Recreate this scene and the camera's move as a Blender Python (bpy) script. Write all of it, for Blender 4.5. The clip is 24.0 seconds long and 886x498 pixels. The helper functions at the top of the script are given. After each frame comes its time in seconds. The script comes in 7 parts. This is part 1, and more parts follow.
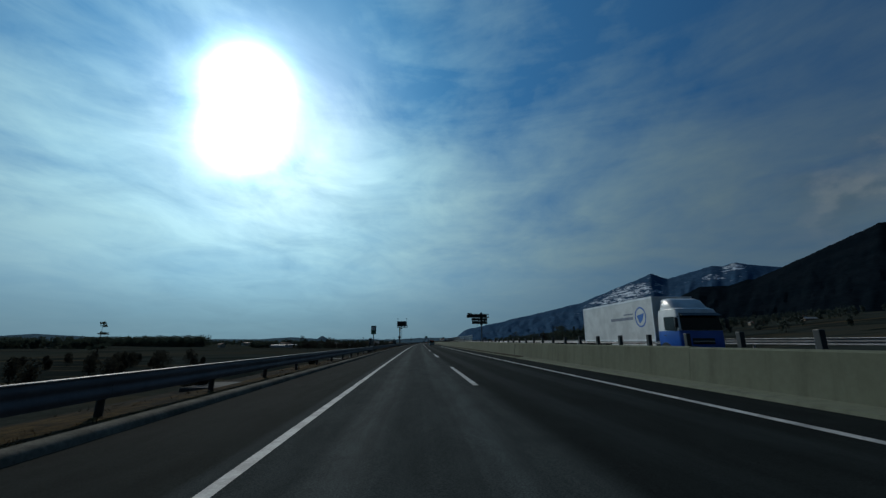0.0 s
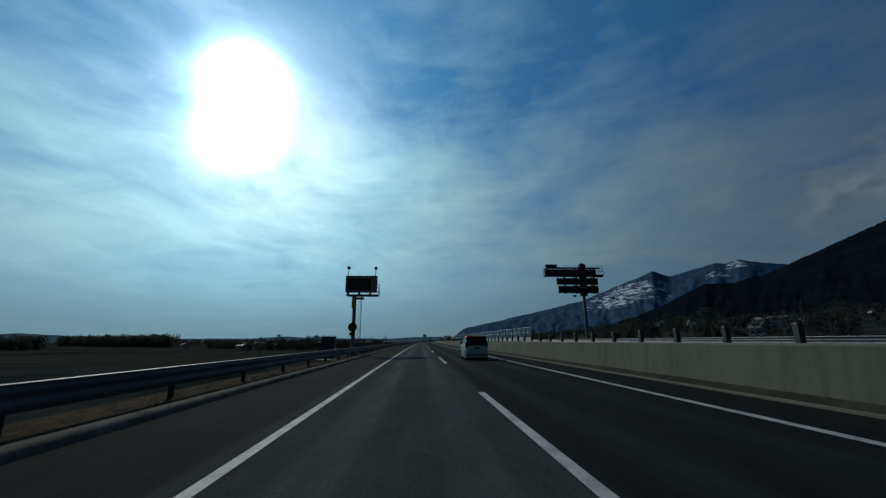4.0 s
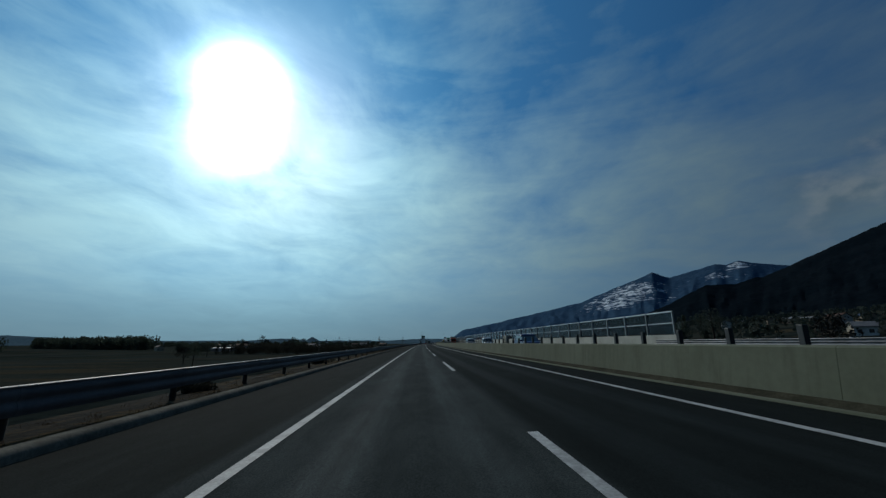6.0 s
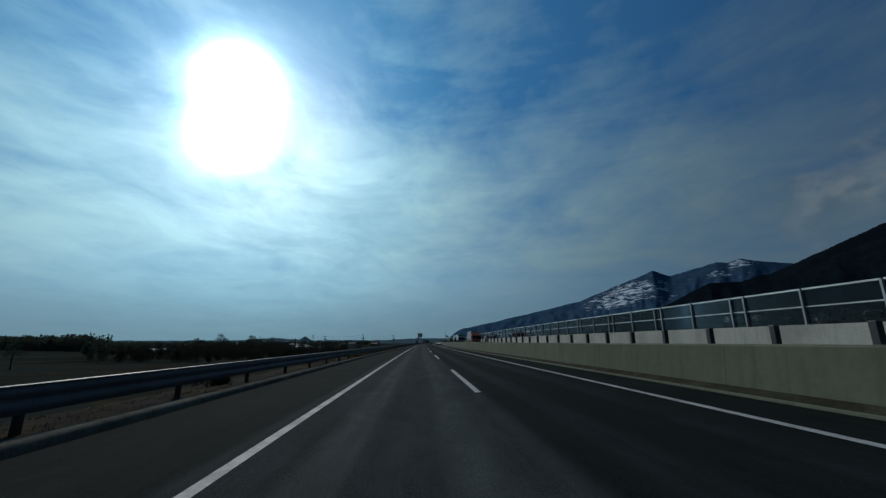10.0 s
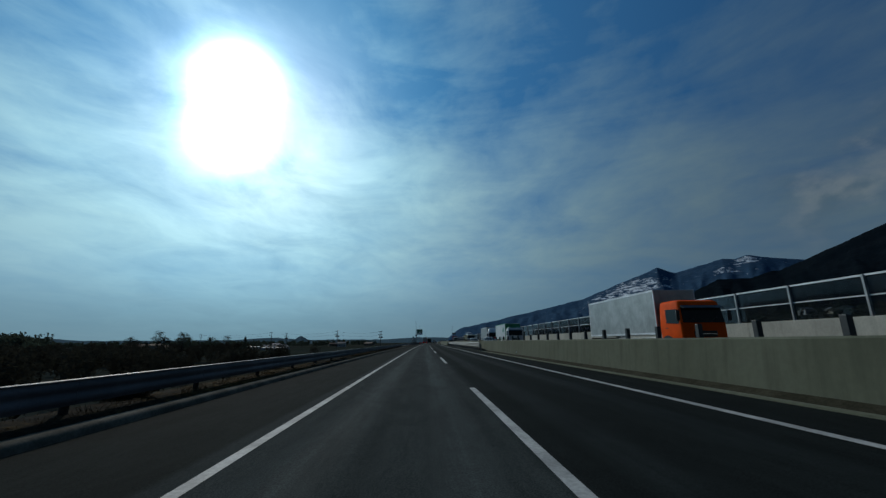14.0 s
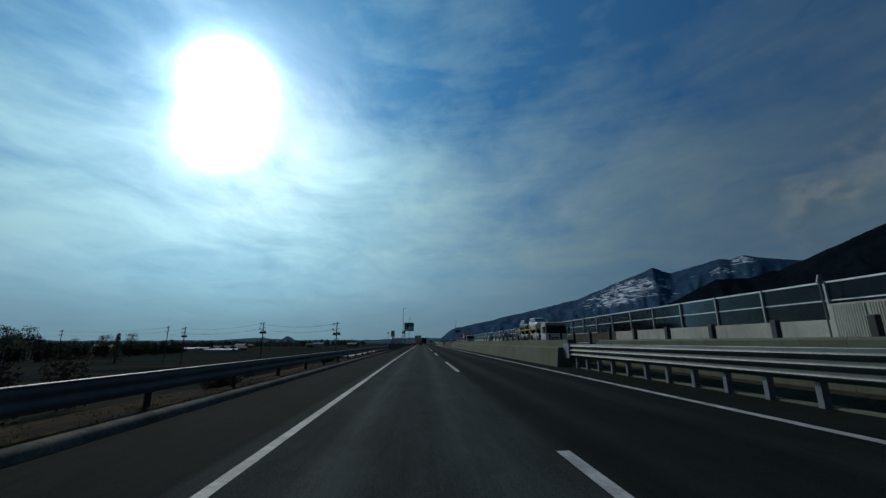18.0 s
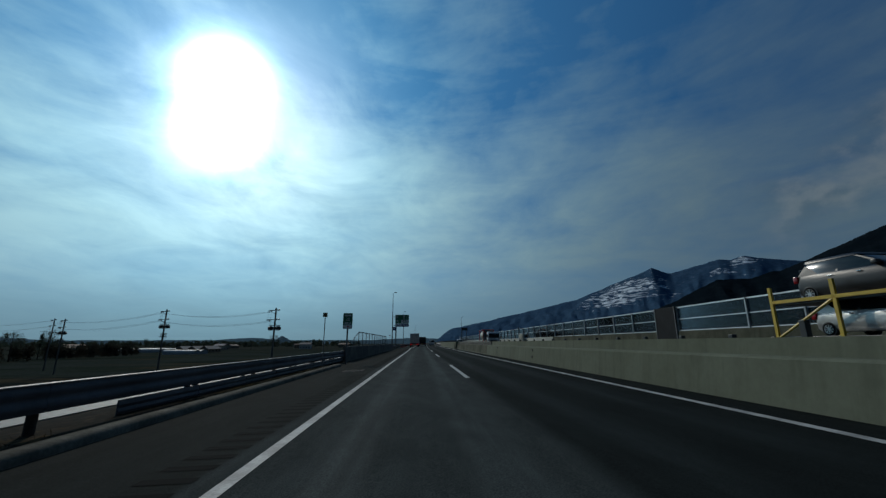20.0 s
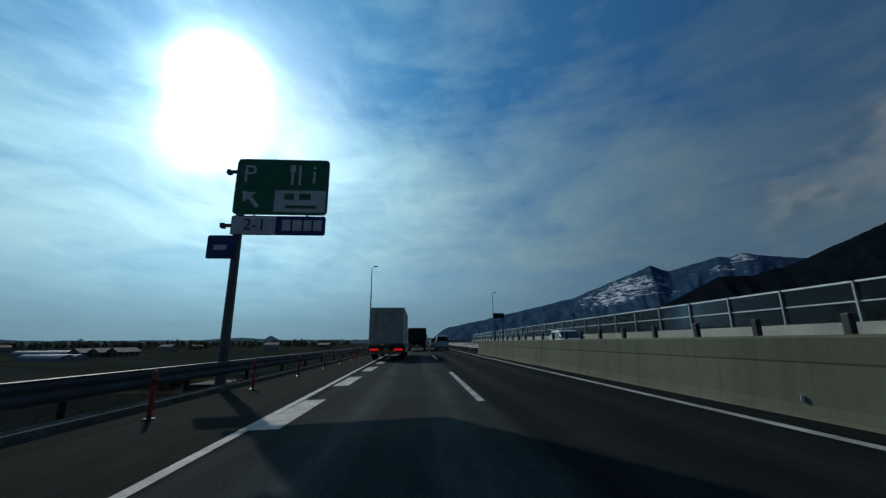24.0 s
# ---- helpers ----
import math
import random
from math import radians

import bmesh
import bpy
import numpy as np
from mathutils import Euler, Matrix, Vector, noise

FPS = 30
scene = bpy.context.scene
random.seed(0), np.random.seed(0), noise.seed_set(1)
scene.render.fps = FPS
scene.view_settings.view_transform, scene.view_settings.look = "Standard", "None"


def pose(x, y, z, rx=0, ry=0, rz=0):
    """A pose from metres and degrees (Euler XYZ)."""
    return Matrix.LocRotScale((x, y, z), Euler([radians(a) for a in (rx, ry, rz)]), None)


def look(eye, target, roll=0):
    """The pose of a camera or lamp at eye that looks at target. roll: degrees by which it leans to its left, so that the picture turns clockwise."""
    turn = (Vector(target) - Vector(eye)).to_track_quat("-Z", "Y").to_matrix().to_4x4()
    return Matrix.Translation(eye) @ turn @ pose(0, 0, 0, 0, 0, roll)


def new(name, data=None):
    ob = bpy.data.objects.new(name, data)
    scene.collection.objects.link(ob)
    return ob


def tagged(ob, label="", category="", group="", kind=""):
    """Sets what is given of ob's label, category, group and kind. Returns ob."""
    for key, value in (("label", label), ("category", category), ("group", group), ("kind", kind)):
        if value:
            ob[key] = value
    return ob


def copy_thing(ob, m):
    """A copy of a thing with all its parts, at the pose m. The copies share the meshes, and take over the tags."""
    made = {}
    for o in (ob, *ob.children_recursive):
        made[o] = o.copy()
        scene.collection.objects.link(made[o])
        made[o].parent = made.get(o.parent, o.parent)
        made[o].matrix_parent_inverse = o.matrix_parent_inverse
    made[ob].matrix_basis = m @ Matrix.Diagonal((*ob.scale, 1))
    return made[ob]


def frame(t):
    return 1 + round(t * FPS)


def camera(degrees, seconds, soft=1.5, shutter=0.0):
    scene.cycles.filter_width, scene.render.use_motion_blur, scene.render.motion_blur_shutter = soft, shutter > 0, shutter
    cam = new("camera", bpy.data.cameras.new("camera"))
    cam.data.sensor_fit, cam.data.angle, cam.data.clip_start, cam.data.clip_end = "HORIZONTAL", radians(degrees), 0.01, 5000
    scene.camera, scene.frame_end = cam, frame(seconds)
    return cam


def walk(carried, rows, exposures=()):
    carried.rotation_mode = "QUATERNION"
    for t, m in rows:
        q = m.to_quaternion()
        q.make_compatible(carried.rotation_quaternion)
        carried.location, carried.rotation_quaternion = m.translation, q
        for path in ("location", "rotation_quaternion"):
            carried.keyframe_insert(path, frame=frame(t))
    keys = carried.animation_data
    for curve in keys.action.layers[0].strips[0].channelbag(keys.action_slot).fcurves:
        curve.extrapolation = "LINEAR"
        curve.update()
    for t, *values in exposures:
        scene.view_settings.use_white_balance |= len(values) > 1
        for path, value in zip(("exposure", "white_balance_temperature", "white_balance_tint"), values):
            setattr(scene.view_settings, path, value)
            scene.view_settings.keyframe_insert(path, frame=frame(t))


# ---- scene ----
# One drive along an expressway. s runs along the road, x to its right, z up; the road bends gently to the right.
BEND = 1.273e-4
FALL = 0.0279            # cross fall of our carriageway, rising to the right

PATH = [
    (0.0, -1.695, 0.000, 1.198, 103.35, 0.05, -3.87),
    (0.5, -1.637, 11.425, 1.200, 103.39, 0.10, -3.84),
    (1.0, -1.619, 22.770, 1.199, 103.43, 0.15, -3.81),
    (1.5, -1.609, 34.045, 1.198, 103.49, 0.20, -3.72),
    (2.0, -1.610, 45.260, 1.197, 103.52, 0.24, -3.69),
    (2.5, -1.554, 56.425, 1.196, 103.50, 0.27, -3.64),
    (3.0, -1.463, 67.547, 1.197, 103.46, 0.26, -3.54),
    (3.5, -1.226, 78.633, 1.200, 103.31, 0.20, -3.82),
    (4.0, -1.001, 89.689, 1.203, 103.22, 0.14, -4.25),
    (4.5, -0.921, 100.723, 1.202, 103.31, 0.12, -4.39),
    (5.0, -0.821, 111.737, 1.200, 103.38, 0.12, -4.53),
    (5.5, -0.667, 122.736, 1.200, 103.46, 0.14, -4.60),
    (6.0, -0.449, 133.722, 1.201, 103.50, 0.17, -4.59),
    (6.5, -0.186, 144.698, 1.203, 103.47, 0.20, -4.60),
    (7.0, 0.060, 155.667, 1.204, 103.46, 0.20, -4.63),
    (7.5, 0.247, 166.630, 1.203, 103.44, 0.15, -4.76),
    (8.0, 0.454, 177.589, 1.202, 103.41, 0.10, -4.94),
    (8.5, 0.727, 188.542, 1.203, 103.42, 0.10, -5.09),
    (9.0, 1.060, 199.488, 1.204, 103.40, 0.15, -5.14),
    (9.5, 1.378, 210.431, 1.205, 103.42, 0.20, -5.09),
    (10.0, 1.645, 221.369, 1.204, 103.44, 0.22, -5.12),
    (10.5, 1.913, 232.301, 1.203, 103.43, 0.23, -5.20),
    (11.0, 2.200, 243.226, 1.202, 103.41, 0.24, -5.30),
    (11.5, 2.651, 254.138, 1.205, 103.39, 0.29, -5.61),
    (12.0, 3.151, 265.037, 1.209, 103.37, 0.35, -5.84),
    (12.5, 3.560, 275.929, 1.210, 103.34, 0.39, -5.79),
    (13.0, 3.987, 286.807, 1.211, 103.30, 0.41, -5.66),
    (13.5, 4.395, 297.671, 1.211, 103.29, 0.41, -5.36),
    (14.0, 4.750, 308.523, 1.209, 103.32, 0.40, -5.16),
    (14.5, 5.101, 319.358, 1.207, 103.31, 0.37, -5.31),
    (15.0, 5.428, 330.176, 1.203, 103.31, 0.32, -5.64),
    (15.5, 5.815, 340.973, 1.201, 103.35, 0.29, -5.85),
    (16.0, 6.245, 351.750, 1.200, 103.39, 0.28, -6.08),
    (16.5, 6.750, 362.503, 1.200, 103.39, 0.26, -6.40),
    (17.0, 7.267, 373.236, 1.201, 103.39, 0.26, -6.60),
    (17.5, 7.782, 383.950, 1.201, 103.39, 0.26, -6.46),
    (18.0, 8.297, 394.645, 1.200, 103.40, 0.28, -6.32),
    (18.5, 8.842, 405.321, 1.200, 103.44, 0.28, -6.31),
    (19.0, 9.407, 415.982, 1.200, 103.49, 0.27, -6.31),
    (19.5, 9.929, 426.631, 1.199, 103.46, 0.21, -6.47),
    (20.0, 10.463, 437.271, 1.198, 103.46, 0.16, -6.73),
    (20.5, 11.066, 447.900, 1.198, 103.54, 0.14, -6.89),
    (21.0, 11.697, 458.527, 1.198, 103.58, 0.14, -7.02),
    (21.5, 12.402, 469.152, 1.200, 103.50, 0.17, -7.08),
    (22.0, 13.194, 479.782, 1.204, 103.37, 0.20, -7.15),
    (22.5, 13.908, 490.433, 1.206, 103.41, 0.25, -7.41),
    (23.0, 14.596, 501.111, 1.206, 103.45, 0.28, -7.60),
    (23.5, 15.331, 511.818, 1.208, 103.41, 0.31, -7.54),
    (24.0, 16.053, 522.569, 1.208, 103.37, 0.34, -7.50),
]
cam = camera(97.30, 24.0, soft=1.35)
walk(cam, [(r[0], pose(*r[1:])) for r in PATH], exposures=[(0.0, 0.0), (22.2, 0.0), (23.2, 0.1), (24.0, 0.15)])

# ---- world, sun ----
SUN_AZ, SUN_EL = radians(-25.6), radians(32.3)
SUN = Vector((math.sin(SUN_AZ) * math.cos(SUN_EL), math.cos(SUN_AZ) * math.cos(SUN_EL), math.sin(SUN_EL)))
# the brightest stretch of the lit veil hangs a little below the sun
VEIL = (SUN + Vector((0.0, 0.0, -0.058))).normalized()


class Nodes:
    """A short way to write node trees."""

    def __init__(self, tree):
        self.t = tree
        tree.nodes.clear()

    def add(self, kind, ins=(), operation="", clamp=False, blend="", soft=False):
        n = self.t.nodes.new(kind)
        if operation:
            n.operation = operation
        if clamp:
            n.use_clamp = True
        if blend:
            n.data_type, n.blend_type = "RGBA", blend
        if soft:
            n.interpolation_type = "SMOOTHSTEP"
        for k, v in dict(ins).items():
            self.put(n.inputs[k], v)
        return n

    def put(self, sock, v):
        if isinstance(v, bpy.types.Node):
            v = v.outputs[0]
        if isinstance(v, bpy.types.NodeSocket):
            self.t.links.new(v, sock)
        else:
            sock.default_value = v

    def math(self, op, a, b=0.0, clamp=False):
        return self.add("ShaderNodeMath", {0: a, 1: b}, operation=op, clamp=clamp).outputs[0]

    def vmath(self, op, a, b=(0, 0, 0)):
        return self.add("ShaderNodeVectorMath", {0: a, 1: b}, operation=op)

    def noise(self, vec, scale, detail=4.0, rough=0.55, dist=0.0):
        return self.add("ShaderNodeTexNoise", {"Vector": vec, "Scale": scale, "Detail": detail, "Roughness": rough, "Distortion": dist}).outputs[0]

    def span(self, v, a, b, c=0.0, d=1.0):
        return self.add("ShaderNodeMapRange", {0: v, 1: a, 2: b, 3: c, 4: d}, soft=True).outputs[0]

    def mix(self, f, a, b, blend="MIX"):
        n = self.add("ShaderNodeMix", {0: f}, blend=blend)
        self.put(n.inputs[6], a)
        self.put(n.inputs[7], b)
        return n.outputs[2]

    def scaled(self, vec, s, loc=(0, 0, 0), rot=(0, 0, 0)):
        return self.add("ShaderNodeMapping", {0: vec, 1: loc, 2: rot, 3: s}).outputs[0]


def rgb(c):
    return (c[0], c[1], c[2], 1.0)


world = bpy.data.worlds.new("sky")
scene.world = world
world.use_nodes = True
N = Nodes(world.node_tree)
way = N.vmath("NORMALIZE", N.add("ShaderNodeTexCoord").outputs["Generated"]).outputs[0]
sky = N.add("ShaderNodeTexSky")
sky.sky_type, sky.sun_disc, sky.sun_elevation, sky.sun_rotation = "NISHITA", False, SUN_EL, SUN_AZ
sky.altitude, sky.air_density, sky.dust_density, sky.ozone_density = 200.0, 1.0, 1.6, 3.0
parts = N.add("ShaderNodeSeparateXYZ", {0: way})
up = N.math("MAXIMUM", parts.outputs[2], 0.0)
flat = N.math("ADD", up, 0.16)
plane = N.add("ShaderNodeCombineXYZ", {0: N.math("DIVIDE", parts.outputs[0], flat), 1: N.math("DIVIDE", parts.outputs[1], flat)}).outputs[0]
toward = N.math("MAXIMUM", N.vmath("DOT_PRODUCT", way, tuple(VEIL)).outputs["Value"], 0.0)
# thin high cloud drawn out ahead, thickening towards the horizon, and heavier heaps low on the right
z = parts.outputs[2]
broad_n = N.noise(N.scaled(plane, (1.0, 0.95, 1.0), (3.1, 0.7, 0.0), (0, 0, radians(-12))), 1.0, 6.0, 0.56, 0.5)
fine_n = N.noise(N.scaled(plane, (2.2, 1.9, 1.0), (0.4, 5.2, 0.0), (0, 0, radians(-12))), 1.0, 9.0, 0.58, 0.7)
fibre_n = N.noise(N.scaled(plane, (6.0, 3.4, 1.0), (2.4, 1.2, 0.0)), 1.0, 7.0, 0.62, 1.1)
breadth = N.math("ADD", N.math("MULTIPLY", N.math("SUBTRACT", broad_n, 0.5), 1.25), N.math("MULTIPLY", N.math("SUBTRACT", fine_n, 0.5), 0.85))
breadth = N.math("ADD", breadth, N.math("MULTIPLY", N.math("SUBTRACT", fibre_n, 0.5), 0.30))
streak_n = N.noise(N.scaled(way, (2.6, 2.6, 13.0), (1.7, 0.4, 0.3), (0, radians(6), 0)), 1.0, 8.0, 0.60, 0.5)
breadth = N.math("ADD", breadth, N.math("MULTIPLY", N.math("SUBTRACT", streak_n, 0.5), N.span(z, 0.12, 0.34, 0.30, 0.75)))
breadth = N.math("MULTIPLY", breadth, N.span(z, 0.03, 0.30, 0.35, 1.12))
cover = N.math("ADD", N.span(z, 0.62, 0.26, 0.10, 0.82), breadth, clamp=True)
cover = N.math("MULTIPLY", cover, N.span(z, 0.0, 0.24, 0.68, 1.0))
veil_col = N.mix(N.math("POWER", toward, 4.0), rgb((0.074, 0.122, 0.163)), rgb((0.46, 0.76, 0.86)))
clear = N.mix(1.0, N.vmath("SCALE", sky.outputs[0]).outputs[0], rgb((0.38, 0.92, 1.30)), "MULTIPLY")
clear.node.inputs[6].links[0].from_node.inputs["Scale"].default_value = 0.040
deep = N.mix(N.math("POWER", toward, 2.7), rgb((0.013, 0.048, 0.120)), rgb((0.046, 0.225, 0.500)))
clear = N.mix(0.72, clear, deep)
col = N.mix(cover, clear, veil_col)
col = N.mix(N.span(z, 0.0, 0.17, 0.55, 0.0), col, rgb((0.112, 0.182, 0.222)))
# a long bank of heaped cloud rising to the right, lit from the sun's side
def along(axis, centre):
    return N.vmath("DOT_PRODUCT", N.vmath("SUBTRACT", way, centre).outputs[0], axis).outputs["Value"]


HEAP, HEAP_RUN, HEAP_UP = (0.753, 0.600, 0.269), (0.468, -0.776, 0.422), (-0.462, 0.192, 0.866)
lump_at = N.vmath("ADD", way, tuple(SUN * 0.022)).outputs[0]
heap_n, heap_lit = [N.noise(N.scaled(v, (1.0, 1.0, 1.5)), 6.0, 8.0, 0.52, 0.15) for v in (way, lump_at)]
run, rise = along(HEAP_RUN, HEAP), along(HEAP_UP, HEAP)
rise = N.math("ADD", rise, N.math("MULTIPLY", N.math("SUBTRACT", broad_n, 0.5), 0.10))
heap_at = N.math("MULTIPLY", N.span(N.math("ABSOLUTE", rise), 0.015, 0.13, 1.0, 0.0), N.span(run, -0.20, 0.02))
heap = N.span(N.math("ADD", heap_n, N.math("MULTIPLY", heap_at, 0.30)), 0.58, 0.90)
heap = N.math("MULTIPLY", heap, heap_at)
relief = N.span(N.math("SUBTRACT", heap_n, heap_lit), -0.07, 0.085)
col = N.mix(N.math("MULTIPLY", heap, 0.62), col, N.mix(relief, rgb((0.052, 0.082, 0.106)), rgb((0.150, 0.178, 0.192))))
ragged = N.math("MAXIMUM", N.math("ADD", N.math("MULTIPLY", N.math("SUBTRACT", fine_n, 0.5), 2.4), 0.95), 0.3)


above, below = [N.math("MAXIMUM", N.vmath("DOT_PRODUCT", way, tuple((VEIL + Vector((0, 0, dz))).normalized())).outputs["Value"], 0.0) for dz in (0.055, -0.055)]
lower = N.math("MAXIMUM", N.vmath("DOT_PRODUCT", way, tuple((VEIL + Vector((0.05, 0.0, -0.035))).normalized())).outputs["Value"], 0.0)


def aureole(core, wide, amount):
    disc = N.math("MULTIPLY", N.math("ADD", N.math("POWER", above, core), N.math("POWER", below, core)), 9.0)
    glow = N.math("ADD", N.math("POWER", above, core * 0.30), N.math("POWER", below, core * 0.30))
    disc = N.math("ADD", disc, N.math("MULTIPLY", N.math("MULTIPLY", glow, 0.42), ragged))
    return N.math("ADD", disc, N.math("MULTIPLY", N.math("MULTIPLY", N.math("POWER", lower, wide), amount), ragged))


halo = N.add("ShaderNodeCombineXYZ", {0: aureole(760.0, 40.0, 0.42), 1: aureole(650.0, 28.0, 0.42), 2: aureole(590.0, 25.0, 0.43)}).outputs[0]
# the sky pales away from the sun
facing = N.vmath("DOT_PRODUCT", way, tuple(SUN)).outputs["Value"]
dim = N.vmath("SCALE", col)
N.put(dim.inputs["Scale"], N.span(facing, -0.85, 0.40, 0.36, 1.0))
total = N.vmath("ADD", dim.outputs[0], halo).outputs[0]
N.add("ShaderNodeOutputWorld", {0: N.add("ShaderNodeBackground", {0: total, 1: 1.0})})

sun = new("sun", bpy.data.lights.new("sun", "SUN"))
sun.data.energy, sun.data.angle, sun.data.color = 1.35, radians(0.7), (1.0, 0.93, 0.80)
sun.matrix_world = look(SUN * 100, (0, 0, 0))

# ---- materials ----
def material(name, col, rough=0.6, metal=0.0, vary=0.15, size=1.0, fine=30.0, bump=0.0, tint=None, streaks=0.0, spread=0.0, spec=0.5, coat=0.0, stretch=(1, 1, 1)):
    """Colour with broad stains of metres (size), fine grain, optional downward streaks and a share of random shade per object."""
    m = bpy.data.materials.new(name)
    m.use_nodes = True
    n = Nodes(m.node_tree)
    pos = n.scaled(n.add("ShaderNodeNewGeometry").outputs["Position"], stretch)
    broad = n.noise(pos, 1.0 / size, 5.0, 0.6, 0.3)
    grain = n.noise(pos, fine, 3.0, 0.6)
    lo = tint or tuple(c * (1 - vary) * 0.8 for c in col)
    c = n.mix(n.span(broad, 0.3, 0.7), rgb(lo), rgb(col))
    if vary > 0.07:
        c = n.mix(vary, c, n.mix(n.span(grain, 0.35, 0.65), rgb((0.25, 0.25, 0.25)), rgb((1.0, 1.0, 1.0))), "MULTIPLY")
    if streaks:
        run = n.noise(n.scaled(n.add("ShaderNodeNewGeometry").outputs["Position"], (2.6, 2.6, 0.22)), 1.2, 5.0, 0.62)
        c = n.mix(n.math("MULTIPLY", n.span(run, 0.45, 0.7), streaks), c, rgb(tuple(v * 0.45 for v in col)))
    if spread:
        r = n.add("ShaderNodeObjectInfo").outputs["Random"]
        c = n.mix(n.math("MULTIPLY", r, spread), c, rgb(tuple(v * 0.5 for v in col)))
    b = n.add("ShaderNodeBsdfPrincipled", {"Base Color": c, "Metallic": metal, "Specular IOR Level": spec, "Coat Weight": coat,
                                           "Roughness": n.span(grain, 0.2, 0.8, max(rough - 0.08, 0.02), min(rough + 0.08, 1.0)) if vary > 0.07 else rough})
    if bump:
        n.put(b.inputs["Normal"], n.add("ShaderNodeBump", {"Strength": bump, "Distance": 0.02, "Height": grain}))
    n.add("ShaderNodeOutputMaterial", {0: b})
    return m


def lit(name, col, strength):
    m = bpy.data.materials.new(name)
    m.use_nodes = True
    n = Nodes(m.node_tree)
    b = n.add("ShaderNodeBsdfPrincipled", {"Base Color": rgb(col), "Roughness": 0.2, "Emission Color": rgb(col), "Emission Strength": strength})
    n.add("ShaderNodeOutputMaterial", {0: b})
    return m




def asphalt_material(name, col, tracks):
    """Asphalt with paler, softly edged wheel tracks, long streaks and coarse grain; x is the way across the road."""
    m = bpy.data.materials.new(name)
    m.use_nodes = True
    n = Nodes(m.node_tree)
    pos = n.add("ShaderNodeNewGeometry").outputs["Position"]
    away = n.vmath("LENGTH", n.scaled(n.vmath("SUBTRACT", pos, (1 / BEND, 0, 0)).outputs[0], (1, 1, 0))).outputs["Value"]
    x = n.math("SUBTRACT", 1 / BEND, away)
    x = n.math("ADD", x, n.math("MULTIPLY", n.math("SUBTRACT", n.noise(pos, 0.05, 2.0), 0.5), 0.35))
    worn = 0.0
    for t in tracks:
        worn = n.math("ADD", worn, n.span(n.math("ABSOLUTE", n.math("SUBTRACT", x, t)), 0.05, 0.55, 1.0, 0.0), clamp=True)
    along = n.noise(n.add("ShaderNodeCombineXYZ", {0: n.math("MULTIPLY", x, 3.0), 1: n.math("MULTIPLY", n.add("ShaderNodeSeparateXYZ", {0: pos}).outputs[1], 0.05)}).outputs[0], 1.0, 6.0, 0.65)
    c = n.mix(n.math("MULTIPLY", worn, n.span(along, 0.25, 0.75, 0.2, 1.0)), rgb(col), rgb(tuple(v * 1.38 for v in col)))
    c = n.mix(0.45, c, n.mix(n.span(along, 0.3, 0.7), rgb((0.6, 0.6, 0.6)), rgb((1.0, 1.0, 1.0))), "MULTIPLY")
    # right lane: darker asphalt, lowered further in place of the car's shade
    c = n.mix(n.span(x, -0.15, 0.25), c, n.mix(1.0, c, rgb((0.35, 0.37, 0.37)), "MULTIPLY"))
    # shoulder lowered too, partly standing in for lens falloff at the side
    c = n.mix(n.span(x, -3.75, -3.95), c, n.mix(1.0, c, rgb((0.47, 0.46, 0.43)), "MULTIPLY"))
    grain = n.noise(pos, 60.0, 3.0, 0.7)
    patch = n.noise(n.scaled(pos, (1.0, 0.35, 1.0)), 1.3, 7.0, 0.72, 0.6)
    c = n.mix(0.55, c, n.mix(n.span(patch, 0.32, 0.68), rgb((0.62, 0.62, 0.62)), rgb((1.25, 1.25, 1.25))), "MULTIPLY")
    c = n.mix(0.6, c, n.mix(n.span(grain, 0.35, 0.65), rgb((0.2, 0.2, 0.2)), rgb((1.0, 1.0, 1.0))), "MULTIPLY")
    b = n.add("ShaderNodeBsdfPrincipled", {"Base Color": c, "Roughness": n.span(worn, 0.0, 1.0, 0.95, 0.80), "Specular IOR Level": 0.02})
    n.put(b.inputs["Normal"], n.add("ShaderNodeBump", {"Strength": 0.3, "Distance": 0.01, "Height": grain}))
    n.add("ShaderNodeOutputMaterial", {0: b})
    return m


ASPHALT = asphalt_material("asphalt", (0.0490, 0.0590, 0.0572), (-2.45, -0.85, 0.95, 2.55))
PAINT_LINE = material("road_paint", (0.46, 0.47, 0.45), 0.75, vary=0.34, size=0.5, fine=22.0, bump=0.1)
CONCRETE = material("barrier_concrete", (0.145, 0.160, 0.118), 0.92, vary=0.12, size=3.2, fine=7.0, bump=0.12, tint=(0.114, 0.126, 0.090), streaks=0.42, spec=0.1)
CONCRETE_GREY = material("grey_concrete", (0.115, 0.116, 0.108), 0.92, vary=0.28, size=1.2, fine=14.0, bump=0.3, streaks=0.4, spec=0.1)
CREAM = material("pale_parapet", (0.50, 0.51, 0.45), 0.85, vary=0.14, size=3.0, fine=9.0, streaks=0.3, spec=0.15)
DIRT = material("gutter_dirt", (0.060, 0.058, 0.040), 0.98, vary=0.4, size=0.8, fine=18.0, bump=0.3, spec=0.03)
GALV = material("galvanised_steel", (0.42, 0.44, 0.45), 0.42, 0.75, vary=0.15, size=0.8, fine=25.0)
GALV_DULL = material("dull_galvanised_steel", (0.24, 0.26, 0.28), 0.55, 0.5, vary=0.2, size=0.8, fine=25.0, streaks=0.2)
RAIL_DARK = material("weathered_rail", (0.108, 0.116, 0.136), 0.68, 0.12, vary=0.2, size=1.5, fine=20.0, streaks=0.25, spec=0.25)
POST_DARK = material("dark_post_steel", (0.050, 0.058, 0.062), 0.5, 0.4, vary=0.2, fine=20.0)
